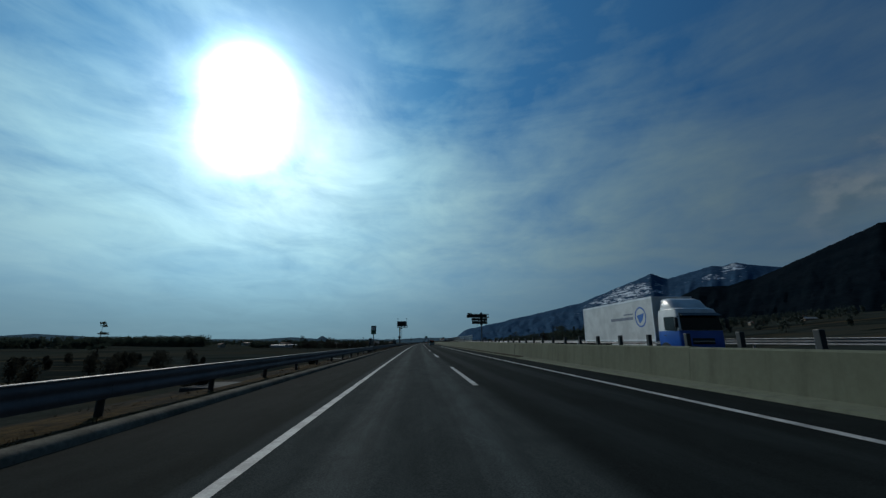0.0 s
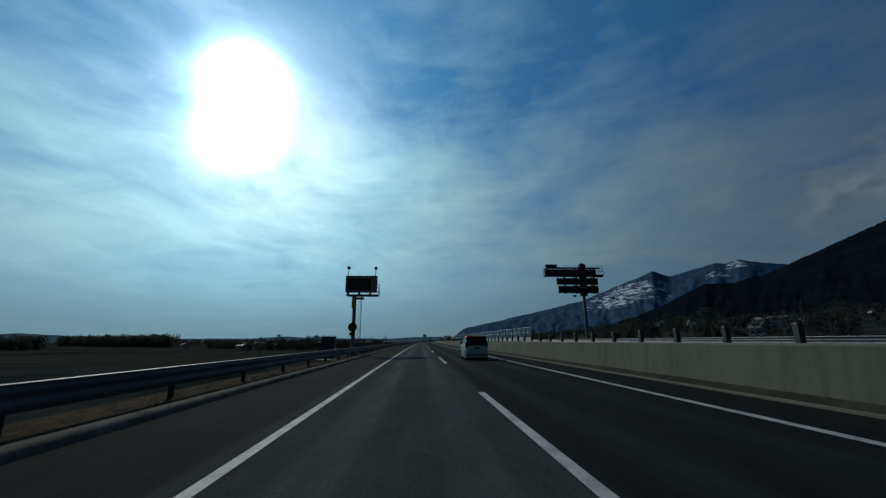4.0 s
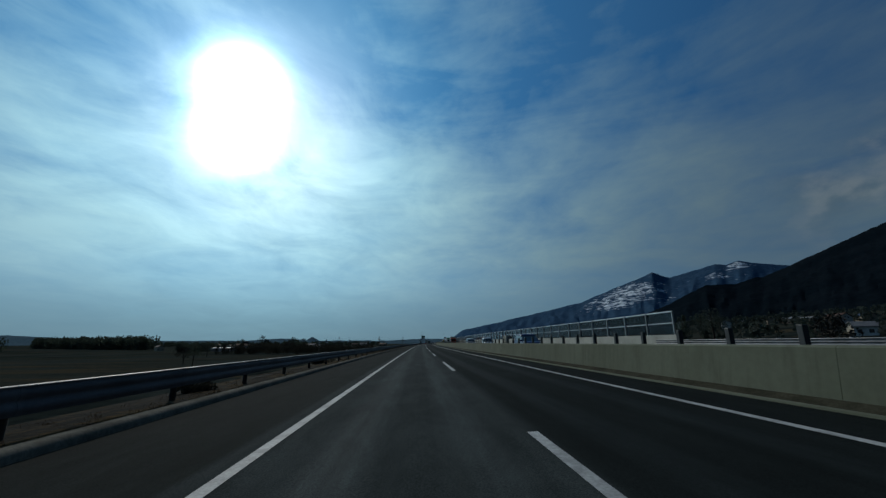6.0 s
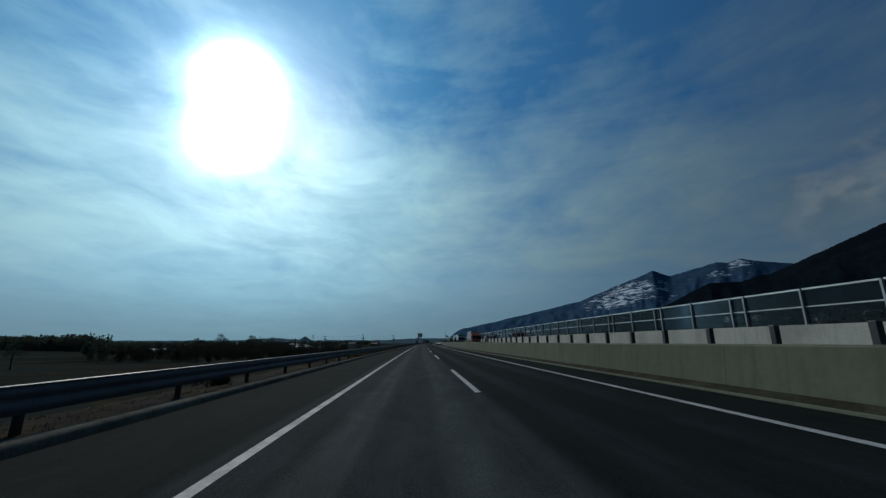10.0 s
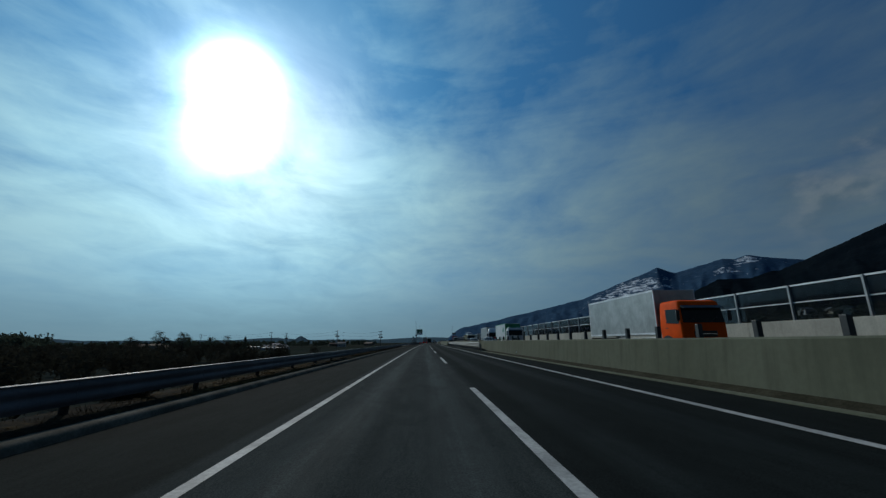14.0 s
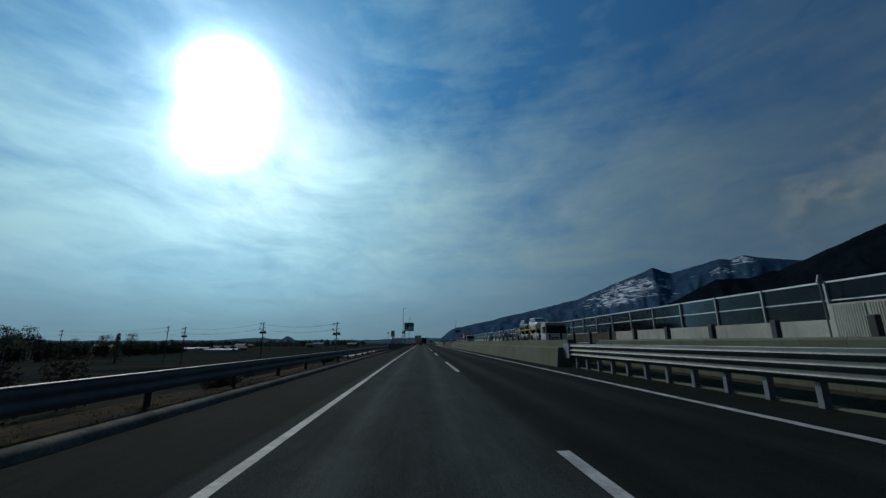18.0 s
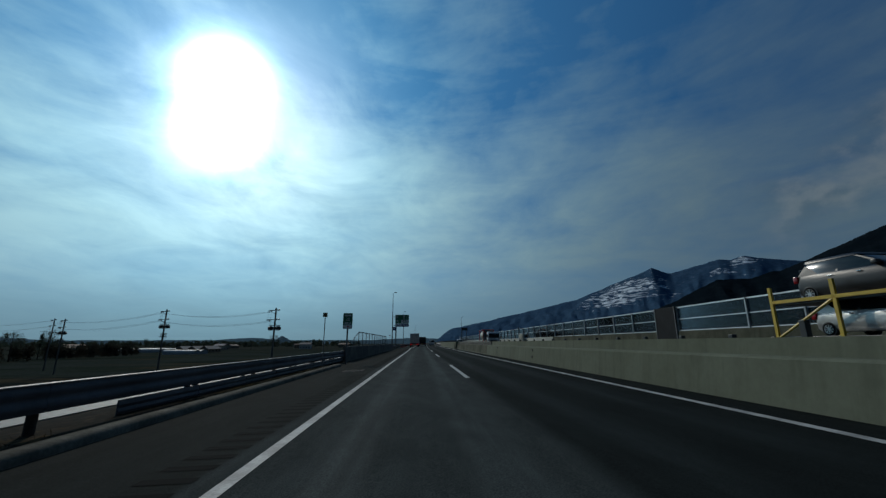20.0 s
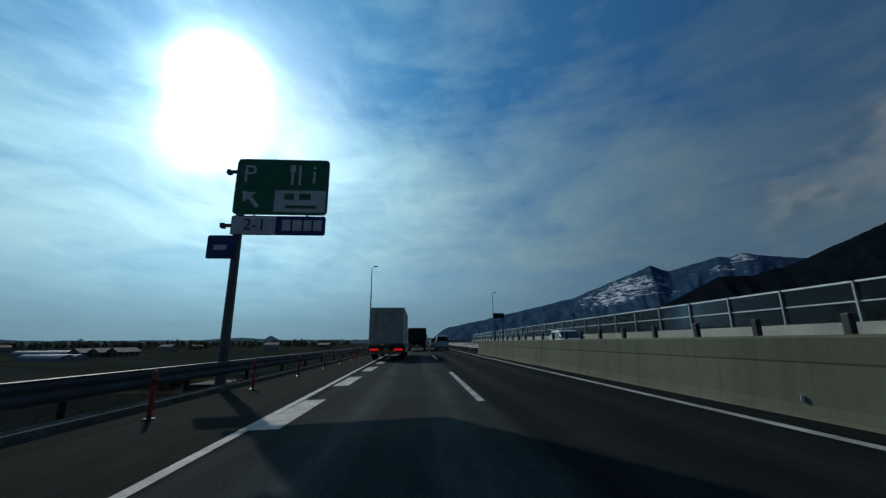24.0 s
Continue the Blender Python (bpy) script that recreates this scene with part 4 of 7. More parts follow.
def add_wheel(owner, x, y, r, w, spokes=8, z=None, lip=0.74):
    tyre, rim, back_disc = wheel_meshes(r, w, spokes, lip)
    t = part("wheel", tyre, None, owner)
    t.matrix_basis = Matrix.Translation((x, y, r if z is None else z)) @ Matrix.Rotation(0 if x > 0 else math.pi, 4, "Z")
    part("rim", rim, None, t)
    part("brake_drum", back_disc, None, t)


def width_at(levels, z):
    for a, b in zip(levels, levels[1:]):
        if a[0] <= z <= b[0]:
            u = (z - a[0]) / (b[0] - a[0])
            return a[3] + (b[3] - a[3]) * u
    return levels[-1][3] if z > levels[-1][0] else levels[0][3]


def side_patch(levels, poly, side, proud=0.006, thick=0.02):
    """A flat piece laid on the side of a stacked body, from points of (along, height)."""
    outer = [(side * (width_at(levels, z) + proud), y, z) for y, z in poly]
    inner = [(side * (width_at(levels, z) - thick), y, z) for y, z in poly]
    n = len(poly)
    return Geo().put(outer + inner, [tuple(range(n)), tuple(range(2 * n - 1, n - 1, -1))] + [(i, (i + 1) % n, n + (i + 1) % n, n + i) for i in range(n)])


def car(name, label, m, L, W, H, paint, roof_paint, style="van", lamps=LAMP_DULL, group=""):
    """A passenger car, its tail at y = 0, the bonnet towards +y."""
    w, h = W / 2, H
    c = thing(name, label, "car", m, group)
    belt = 0.62 * h
    if style == "van":
        nose, base, head, tail = 0.90, 0.80, 0.55, 0.05
    elif style == "box":
        nose, base, head, tail = 0.955, 0.93, 0.80, 0.03
    else:
        nose, base, head, tail = 0.88, 0.76, 0.50, 0.14
    low = [(0.11 * h, 0.035 * L, 0.96 * L, 0.90 * w, 0.15), (0.18 * h, 0.01 * L, 0.99 * L, 0.98 * w, 0.22), (0.31 * h, 0.0, L, w, 0.26), (0.43 * h, 0.0, 0.995 * L, w, 0.26),
           (0.52 * h, 0.006 * L, 0.97 * L, 0.99 * w, 0.28), (0.59 * h, 0.012 * L, nose * L, 0.97 * w, 0.28), (belt, 0.015 * L, (base + 0.015) * L, 0.95 * w, 0.22)]
    part("body", Geo().stack(low, 5), paint, c, smooth=True)
    t0 = tail * L
    top = [(belt, 0.015 * L, base * L, 0.945 * w, 0.2), (0.73 * h, 0.02 * L + t0 * 0.35, (base + (head - base) * 0.38) * L, 0.91 * w, 0.2),
           (0.88 * h, 0.04 * L + t0 * 0.8, (base + (head - base) * 0.82) * L, 0.84 * w, 0.2), (0.95 * h, 0.06 * L + t0, head * L, 0.79 * w, 0.2)]
    part("cabin_glass", Geo().stack(top, 5), GLASS_DARK, c, "dark tinted windows", smooth=True)
    r0 = 0.03 * L + t0
    part("roof", Geo().stack([(0.915 * h, r0 + 0.02, (head + 0.03) * L, 0.835 * w, 0.15), (0.94 * h, r0, (head + 0.02) * L, 0.82 * w, 0.15), (0.975 * h, r0, head * L - 0.05, 0.79 * w, 0.15), (0.995 * h, r0 + 0.1, head * L - 0.25, 0.68 * w, 0.15), (h, r0 + 0.3, head * L - 0.45, 0.5 * w, 0.12)], 4), roof_paint, c, smooth=True)
    for sd in (1, -1):
        for y in (0.36, 0.385) if style == "box" else (0.395,):
            part("pillar", side_patch(top, [(y * L - 0.045, belt), (y * L + 0.035, belt), (y * L + 0.03, 0.94 * h), (y * L - 0.03, 0.94 * h)], sd), BLACK, c)
        part("rear_pillar", side_patch(top, [(0.03 * L + t0 * 0.2, belt), (0.20 * L + t0 * 0.6, belt), (0.105 * L + t0, 0.80 * h), (0.06 * L + t0, 0.86 * h)], sd, 0.008), paint, c)
        part("front_pillar", side_patch(top, [((base - 0.045) * L, belt), ((base - 0.015) * L, belt), ((head - 0.02) * L, 0.945 * h), ((head - 0.05) * L, 0.945 * h)], sd, 0.007), paint, c)
        part("mirror", Geo().soft_box(min(sd * 0.92 * w, sd * (w + 0.13)), max(sd * 0.92 * w, sd * (w + 0.13)), (base - 0.11) * L, (base - 0.065) * L, belt + 0.0, belt + 0.15, 0.03), paint, c, smooth=True)
        part("sill", side_patch(low, [(0.27 * L, 0.125 * h), (0.73 * L, 0.125 * h), (0.73 * L, 0.175 * h), (0.27 * L, 0.175 * h)], sd, 0.018), paint, c)
        part("tail_lamp", Geo().soft_box(min(sd * 0.86 * w, sd * 1.004 * w), max(sd * 0.86 * w, sd * 1.004 * w), -0.012, 0.16, belt - 0.24, belt + 0.02, 0.03), lamps, c, "red rear lamp cluster", smooth=True)
        part("headlamp", Geo().soft_box(min(sd * 0.60 * w, sd * 0.96 * w), max(sd * 0.60 * w, sd * 0.96 * w), 0.90 * L, 0.982 * L, 0.43 * h, 0.53 * h, 0.03), LAMP_CLEAR, c, smooth=True)
        for y in (0.34, 0.575):
            part("door_handle", Geo().soft_box(min(sd * w, sd * (w + 0.028)), max(sd * w, sd * (w + 0.028)), y * L - 0.085, y * L + 0.085, 0.535 * h, 0.552 * h, 0.008), CHROME, c)
        for y in (0.135, 0.865):
            R = 0.165 * h + 0.03
            # black disc on the body side stands in for the shaded wheel well
            part("wheel_arch", Geo().turned((sd * (w - 0.16), y * L, 0.165 * h), (sd, 0, 0), [(0, R), (0.163, R), (0.166, R - 0.012), (0.166, 0.0)], 26), BLACK, c)
            add_wheel(c, sd * (w - 0.055), y * L, 0.165 * h, 0.16)
    part("rear_window", Geo().soft_box(-0.80 * w, 0.80 * w, 0.02 * L + t0 * 0.2, 0.05 * L + t0 * 0.3, belt + 0.02, 0.80 * h, 0.02), GLASS_DARK, c)
    part("bumper_insert", Geo().stack([(0.155 * h, -0.004, 0.16, 0.92 * w, 0.16), (0.19 * h, -0.010, 0.16, 0.84 * w, 0.14), (0.225 * h, -0.012, 0.16, 0.80 * w, 0.12), (0.23 * h, -0.004, 0.16, 0.78 * w, 0.12)], 4), BLACK, c)
    plate = part("number_plate", Geo().soft_box(-0.165, 0.165, -0.02, 0.0, 0.50 * h - 0.085, 0.50 * h + 0.08, 0.006), WHITE, c, "number plate with illegible marks")
    part("plate_marks", Geo().box(-0.12, 0.12, -0.024, -0.02, 0.50 * h - 0.055, 0.50 * h - 0.01).box(-0.05, 0.05, -0.024, -0.02, 0.50 * h + 0.03, 0.50 * h + 0.05), BLACK, plate)
    return c


def truck(name, label, m, cab, lower, body, L=11.4, kind="van", deflector=True, tall=3.72, lamps=LAMP_DULL, group="", frame=None, mark=None):
    """A lorry, its tail at y = 0, the cab towards +y."""
    t = thing(name, label, "truck", m, group)
    c0 = L - 2.0
    part("chassis", Geo().box(-0.45, -0.33, 0.1, L - 0.6, 0.72, 0.98).box(0.33, 0.45, 0.1, L - 0.6, 0.72, 0.98).box(-0.45, 0.45, 0.6, 0.75, 0.74, 0.95).box(-0.45, 0.45, L * 0.5, L * 0.5 + 0.15, 0.74, 0.95), BLACK, t)
    part("lower_cab", Geo().stack([(0.38, c0 + 0.1, L - 0.06, 1.13, 0.12), (0.50, c0 + 0.05, L, 1.20, 0.15), (1.35, c0, L, 1.23, 0.15), (1.74, c0, L - 0.02, 1.23, 0.16)], 4), lower, t, smooth=True)
    part("upper_cab", Geo().stack([(1.74, c0, L - 0.02, 1.225, 0.16), (2.60, c0, L - 0.15, 1.19, 0.2), (2.90, c0, L - 0.30, 1.13, 0.22), (2.98, c0 + 0.05, L - 0.50, 1.0, 0.2)], 4), cab, t, smooth=True)
    part("windscreen", Geo().put([(-1.12, L + 0.004, 1.76), (1.12, L + 0.004, 1.76), (1.08, L - 0.135, 2.60), (-1.08, L - 0.135, 2.60), (-1.12, L - 0.06, 1.76), (1.12, L - 0.06, 1.76), (1.08, L - 0.22, 2.60), (-1.08, L - 0.22, 2.60)],
                                 [(0, 1, 2, 3), (4, 7, 6, 5), (0, 4, 5, 1), (3, 2, 6, 7), (0, 3, 7, 4), (1, 5, 6, 2)]), GLASS_DARK, t)
    part("sun_visor", Geo().put([(x, y, z) for x in (-1.10, 1.10) for y, z in ((L - 0.13, 2.60), (L + 0.10, 2.50), (L + 0.11, 2.53), (L - 0.16, 2.68))], [(0, 1, 2, 3), (7, 6, 5, 4), (0, 4, 5, 1), (1, 5, 6, 2), (2, 6, 7, 3), (3, 7, 4, 0)]), BLACK, t, "dark smoked visor")
    for sd in (1, -1):
        part("wiper", Geo().tube((sd * 0.25, L + 0.02, 1.74), (sd * 0.75, L - 0.03, 2.05), 0.012, n=5), BLACK, t)
    part("grille", Geo().soft_box(-0.62, 0.62, L - 0.03, L + 0.02, 1.02, 1.34, 0.02), BLACK, t)
    part("grille_bar", Geo().soft_box(-0.60, 0.60, L + 0.015, L + 0.03, 1.16, 1.20, 0.006), CHROME, t)
    part("bumper", Geo().soft_box(-1.22, 1.22, L - 0.12, L + 0.05, 0.36, 0.80, 0.05), lower, t, smooth=True)
    if deflector:
        part("wind_deflector", Geo().stack([(2.88, c0 + 0.05, L - 0.52, 1.08, 0.22), (3.10, c0 + 0.02, L - 0.72, 1.05, 0.26), (3.45, c0, L - 1.02, 0.98, 0.26), (3.56, c0 + 0.02, L - 1.25, 0.84, 0.22)], 4), cab, t, smooth=True)
    for sd in (1, -1):
        a, b = sorted((sd * 1.19, sd * 1.236))
        win = [(c0 + 0.70, 1.78), (L - 0.22, 1.70), (L - 0.34, 2.48), (c0 + 0.70, 2.50)]
        part("side_window", Geo().put([(sd * 1.236, y, z) for y, z in win] + [(sd * 1.15, y, z) for y, z in win], [(0, 1, 2, 3), (7, 6, 5, 4), (0, 4, 5, 1), (1, 5, 6, 2), (2, 6, 7, 3), (3, 7, 4, 0)]), GLASS_DARK, t)
        part("headlamp", Geo().soft_box(min(sd * 0.80, sd * 1.18), max(sd * 0.80, sd * 1.18), L - 0.02, L + 0.06, 0.56, 0.74, 0.03), LAMP_CLEAR, t, smooth=True)
        mir = part("mirror", Geo().soft_box(min(sd * 1.32, sd * 1.50), max(sd * 1.32, sd * 1.50), L - 0.02, L + 0.08, 1.85, 2.4, 0.03), BLACK, t, smooth=True)
        part("mirror_arm", Geo().tube((sd * 1.15, L - 0.1, 2.5), (sd * 1.42, L + 0.03, 2.4), 0.016, n=6), BLACK, mir)
        part("mirror_arm", Geo().tube((sd * 1.18, L - 0.05, 1.7), (sd * 1.42, L + 0.03, 1.85), 0.016, n=6), BLACK, mir)
        part("door_handle", Geo().soft_box(a, b + 0.02, c0 + 0.6, c0 + 0.78, 1.48, 1.52, 0.006), BLACK, t)
        # front wheel well shade, again as a black disc
        part("wheel_arch", Geo().turned((sd * 1.0, L - 1.35, 0.52), (sd, 0, 0), [(0, 0.60), (0.235, 0.60), (0.238, 0.0)], 22), BLACK, t)
        for y in (L - 1.35, 2.2, 3.5):
            add_wheel(t, sd * 1.08, y, 0.50, 0.28, 6)
        part("fender", Geo().soft_box(min(sd * 0.8, sd * 1.2), max(sd * 0.8, sd * 1.2), 1.5, 4.2, 1.01, 1.05, 0.01), BLACK, t)
    bx = c0 - 0.22
    if kind in ("van", "tarp"):
        part("cargo_box", Geo().soft_box(-1.245, 1.245, 0.0, bx, 1.20, tall, 0.03 if kind == "van" else 0.22), body, t, smooth=kind != "van")
        if kind == "van":
            for sd in (1, -1):
                part("roof_rail", Geo().box(min(sd * 1.22, sd * 1.262), max(sd * 1.22, sd * 1.262), -0.012, bx + 0.012, tall - 0.10, tall + 0.012), frame or ALU, t)
                part("floor_rail", Geo().box(min(sd * 1.22, sd * 1.262), max(sd * 1.22, sd * 1.262), -0.012, bx + 0.012, 1.18, 1.30), frame or ALU, t)
                for y in (0.0, bx):
                    part("corner_post", Geo().box(min(sd * 1.20, sd * 1.258), max(sd * 1.20, sd * 1.258), y - 0.06 if y else -0.014, y + 0.06 if not y else y + 0.014, 1.10, tall - 0.02), frame or ALU, t)
                for i in range(3):
                    y0 = 4.35 + i * (bx - 4.4) / 3
                    part("side_skirt", Geo().soft_box(min(sd * 1.19, sd * 1.225), max(sd * 1.19, sd * 1.225), y0 + 0.03, y0 + (bx - 4.4) / 3 - 0.03, 0.45, 1.02, 0.012), body if kind == "van" else BLACK, t)
            for sd in (1, -1):
                door = part("rear_door", Geo().soft_box(min(sd * 0.012, sd * 1.19), max(sd * 0.012, sd * 1.19), -0.05, -0.004, 1.22, tall - 0.12, 0.012), body, t)
                for x in (0.25, 0.85):
                    part("lock_rod", Geo().tube((sd * x, -0.07, 1.2), (sd * x, -0.07, tall - 0.1), 0.017, n=8), GALV, door)
                for z in (1.5, 2.4, 3.3):
                    part("hinge", Geo().soft_box(min(sd * 1.02, sd * 1.24), max(sd * 1.02, sd * 1.24), -0.065, -0.045, z, z + 0.07, 0.006), GALV, door)
    part("rear_beam", Geo().soft_box(-1.22, 1.22, -0.03, 0.12, 0.86, 1.06, 0.015), BLACK, t)
    part("underrun_bar", Geo().soft_box(-1.15, 1.15, 0.02, 0.14, 0.46, 0.58, 0.015), GALV_DULL, t)
    for sd in (1, -1):
        part("tail_lamp", Geo().soft_box(min(sd * 0.55, sd * 1.18), max(sd * 0.55, sd * 1.18), -0.06, -0.02, 0.70, 0.86, 0.015), lamps, t, "red rear lamp bar")
        part("mudflap", Geo().box(min(sd * 0.85, sd * 1.2), max(sd * 0.85, sd * 1.2), 1.45, 1.47, 0.25, 0.95), RUBBER, t)
    part("reflector_plate", Geo().soft_box(-0.55, 0.55, -0.035, 0.0, 0.58, 0.72, 0.006), AMBER, t, "amber reflector strip")
    plate = part("number_plate", Geo().soft_box(-0.22, 0.22, -0.05, -0.03, 0.74, 0.94, 0.006), material("plate_green", (0.05, 0.18, 0.08), 0.5), t)
    part("plate_marks", Geo().box(-0.17, 0.17, -0.056, -0.05, 0.78, 0.85), WHITE, plate)
    if mark == "disc":
        x, y, z = 1.245, bx - 1.35, 2.65
        ring = Geo().turned((x - 0.01, y, z), (1, 0, 0), [(0, 0.62), (0.016, 0.62), (0.016, 0.53), (0, 0.53)], 30)
        badge = part("round_mark", ring, BLUE, t, "blue ring mark")
        part("mark_wing", Geo().put([(x + 0.006, y - 0.4, z + 0.1), (x + 0.006, y + 0.42, z + 0.22), (x + 0.006, y + 0.22, z - 0.18), (x + 0.006, y - 0.12, z - 0.40)], [(0, 1, 2, 3)]), BLUE, badge)
        part("lettering_bars", Geo().box(x, x + 0.006, y - 3.8, y - 0.85, z - 0.12, z + 0.06).box(x, x + 0.006, y - 2.0, y - 0.85, z + 0.2, z + 0.28), material("grey_lettering", (0.22, 0.26, 0.34), 0.6), t)
    if mark == "band":
        x, y = 1.245, bx
        part("front_board", Geo().soft_box(-1.24, 1.24, bx + 0.015, bx + 0.04, 1.4, tall - 0.01, 0.008), GREEN, t, "green front wall of the box")
        part("roof_lip", Geo().soft_box(-1.0, 1.0, c0 + 0.1, L - 0.55, 2.96, 3.12, 0.03), GREEN, t, "green cab roof")
        part("mark_patch", Geo().box(x, x + 0.006, y - 2.2, y - 1.2, 2.55, 3.1).box(x, x + 0.006, y - 2.6, y - 1.5, 2.4, 2.75), GREEN, t)
    if mark == "rib":
        for sd in (1, -1):
            g = Geo()
            for i in range(30):
                z = 1.55 + 0.069 * i
                g.box(min(sd * 1.24, sd * 1.256), max(sd * 1.24, sd * 1.256), 0.07, bx - 0.07, z, z + 0.035)
            part("ribbed_side", g, body, t)
    return t




def opp_z(s, x):
    return 0.18 - 0.0219 * (x - 6.1) + opp_rise(s)


def oncoming(s_front, x, L):
    """Pose of an oncoming vehicle of length L whose front stands at s_front."""
    return RM(s_front + L, x, opp_z(s_front, x), 180)




def less(me, cutters):
    """The mesh with the cutting meshes taken out of it."""
    body = bpy.data.objects.new("cut", me)
    scene.collection.objects.link(body)
    tools = []
    for c in cutters:
        t = bpy.data.objects.new("cutter", c)
        scene.collection.objects.link(t)
        tools.append(t)
        mod = body.modifiers.new("less", "BOOLEAN")
        mod.object, mod.operation, mod.solver = t, "DIFFERENCE", "EXACT"
    bpy.context.view_layer.update()
    out = bpy.data.meshes.new_from_object(body.evaluated_get(bpy.context.evaluated_depsgraph_get()))
    for ob in tools + [body]:
        bpy.data.objects.remove(ob)
    out.shade_smooth()
    out.set_sharp_from_angle(angle=radians(34))
    return out


def ribbon(line, side, half=0.0022, proud=0.002):
    """A thin dark gap that follows a line over the side of a body."""
    n = len(line)
    outer = [(x + side * proud, y + d * half, z + d * half * 0.6) for d in (-1, 1) for x, y, z in line]
    inner = [(x - side * 0.01, y, z) for x, y, z in outer]
    return Geo().put(outer + inner, [(k + i, k + i + 1, k + n + i + 1, k + n + i) for k in (0, 2 * n) for i in range(n - 1)] + [(k + i, k + i + 1, k + 2 * n + i + 1, k + 2 * n + i) for k in (0, n) for i in range(n - 1)])


def kei_car(m):
    """A tall small hatchback, its tail at y = 0: cut wheel arches, wrapped tailgate glass, rising rear quarter."""
    L, w, belt = 3.16, 0.70, 0.952
    c = thing("kei_car", "pearl white small hatchback with an orange and black roof", "car", m)
    low = [(0.125, 0.06, 0.965 * L, 0.945 * w, 0.12), (0.19, 0.03, 0.985 * L, 0.985 * w, 0.16), (0.36, 0.0, L, w, 0.20), (0.56, 0.004, 0.995 * L, 0.998 * w, 0.22), (0.66, 0.008, 0.985 * L, 0.992 * w, 0.22),
           (0.76, 0.014, 0.965 * L, 0.997 * w, 0.22), (0.85, 0.022, 0.925 * L, 0.985 * w, 0.22), (0.915, 0.026, 0.86 * L, 0.972 * w, 0.2), (belt, 0.03, 0.80 * L, 0.955 * w, 0.2)]
    top = [(belt - 0.004, 0.04, 0.795 * L, 0.945 * w, 0.2), (1.10, 0.08, 0.725 * L, 0.918 * w, 0.2), (1.25, 0.13, 0.655 * L, 0.882 * w, 0.2), (1.36, 0.18, 0.60 * L, 0.85 * w, 0.2), (1.40, 0.22, 0.57 * L, 0.81 * w, 0.2)]
    r, axles = 0.268, (0.474, 2.795)
    wells = [Geo().turned((sd * (w - 0.24), y, r), (sd, 0, 0), [(0, 0.0), (0, r + 0.042), (0.4, r + 0.042), (0.4, 0.0)], 40).mesh("well", BLACK) for sd in (1, -1) for y in axles]
    part("body", less(Geo().stack(low, 6).mesh("body", PEARL), wells), None, c)
    part("cabin_glass", Geo().stack(top, 6), KEI_GLASS, c, "dark tinted windows", smooth=True)
    part("roof", Geo().stack([(1.362, 0.20, 0.612 * L, 0.862 * w, 0.16), (1.384, 0.17, 0.595 * L, 0.854 * w, 0.16), (1.406, 0.19, 0.57 * L, 0.83 * w, 0.16), (1.424, 0.25, 0.52 * L, 0.75 * w, 0.15), (1.432, 0.40, 0.45 * L, 0.52 * w, 0.12)], 5), ORANGE, c, "orange roof", smooth=True)
    part("tailgate_glass", Geo().stack([(0.84, 0.010, 0.13, 0.965 * w, 0.10), (1.00, 0.024, 0.17, 0.942 * w, 0.12), (1.20, 0.065, 0.22, 0.90 * w, 0.12), (1.37, 0.115, 0.30, 0.862 * w, 0.12)], 6), KEI_GLASS, c, "wide black glass tailgate", smooth=True)
    part("roof_spoiler", Geo().stack([(1.335, 0.06, 0.22, 0.858 * w, 0.05), (1.372, 0.00, 0.22, 0.848 * w, 0.05), (1.400, 0.01, 0.23, 0.815 * w, 0.06), (1.416, 0.08, 0.26, 0.73 * w, 0.06)], 5), SATIN_BLACK, c, "black roof spoiler", smooth=True)
    part("brake_lamp", Geo().soft_box(-0.12, 0.12, -0.008, 0.02, 1.385, 1.40, 0.003), SMOKED, c)
    for sd in (1, -1):
        # panels of the shoulder: the sill of the windows, then the quarter that climbs to the tail
        part("window_ledge", side_patch(top, [(0.66, belt), (2.30, belt), (1.31, 0.984), (0.80, 0.992), (0.66, 1.0)], sd, 0.010), PEARL, c)
        part("rear_quarter", side_patch(top, [(0.16, belt), (0.668, belt), (0.668, 1.01), (0.56, 1.085), (0.42, 1.175), (0.37, 1.195), (0.29, 1.210), (0.25, 1.19), (0.20, 1.06)], sd, 0.012), PEARL, c)
        part("roof_side", side_patch(top, [(0.22, 1.335), (0.42, 1.33), (0.70, 1.352), (0.95, 1.366), (0.95, 1.378), (0.22, 1.378)], sd, 0.012), ORANGE, c)
        part("rear_pillar", side_patch(top, [(0.17, 1.22), (0.40, 1.19), (0.44, 1.20), (0.50, 1.335), (0.20, 1.34)], sd, 0.007), SATIN_BLACK, c)
        part("window_visor", side_patch(top, [(0.55, 1.292), (1.27, 1.292), (1.27, 1.366), (0.60, 1.350)], sd, 0.016, 0.004), VISOR, c, "smoked window visor")
        part("window_visor", side_patch(top, [(1.33, 1.290), (1.84, 1.290), (1.70, 1.366), (1.33, 1.366)], sd, 0.016, 0.004), VISOR, c, "smoked window visor")
        part("door_pillar", side_patch(top, [(1.265, 0.985), (1.375, 0.985), (1.345, 1.366), (1.265, 1.366)], sd, 0.008), SATIN_BLACK, c)
        part("front_pillar", side_patch(top, [(2.24, 0.958), (2.42, 0.958), (1.86, 1.366), (1.76, 1.366)], sd, 0.009), SATIN_BLACK, c)
        trim = [(2.28, 0.953), (1.31, 0.984), (0.80, 0.992), (0.665, 1.010), (0.56, 1.085), (0.42, 1.175)]
        part("belt_trim", side_patch(top, trim + [(y + 0.003, z + 0.006) for y, z in reversed(trim)], sd, 0.014), CHROME, c)
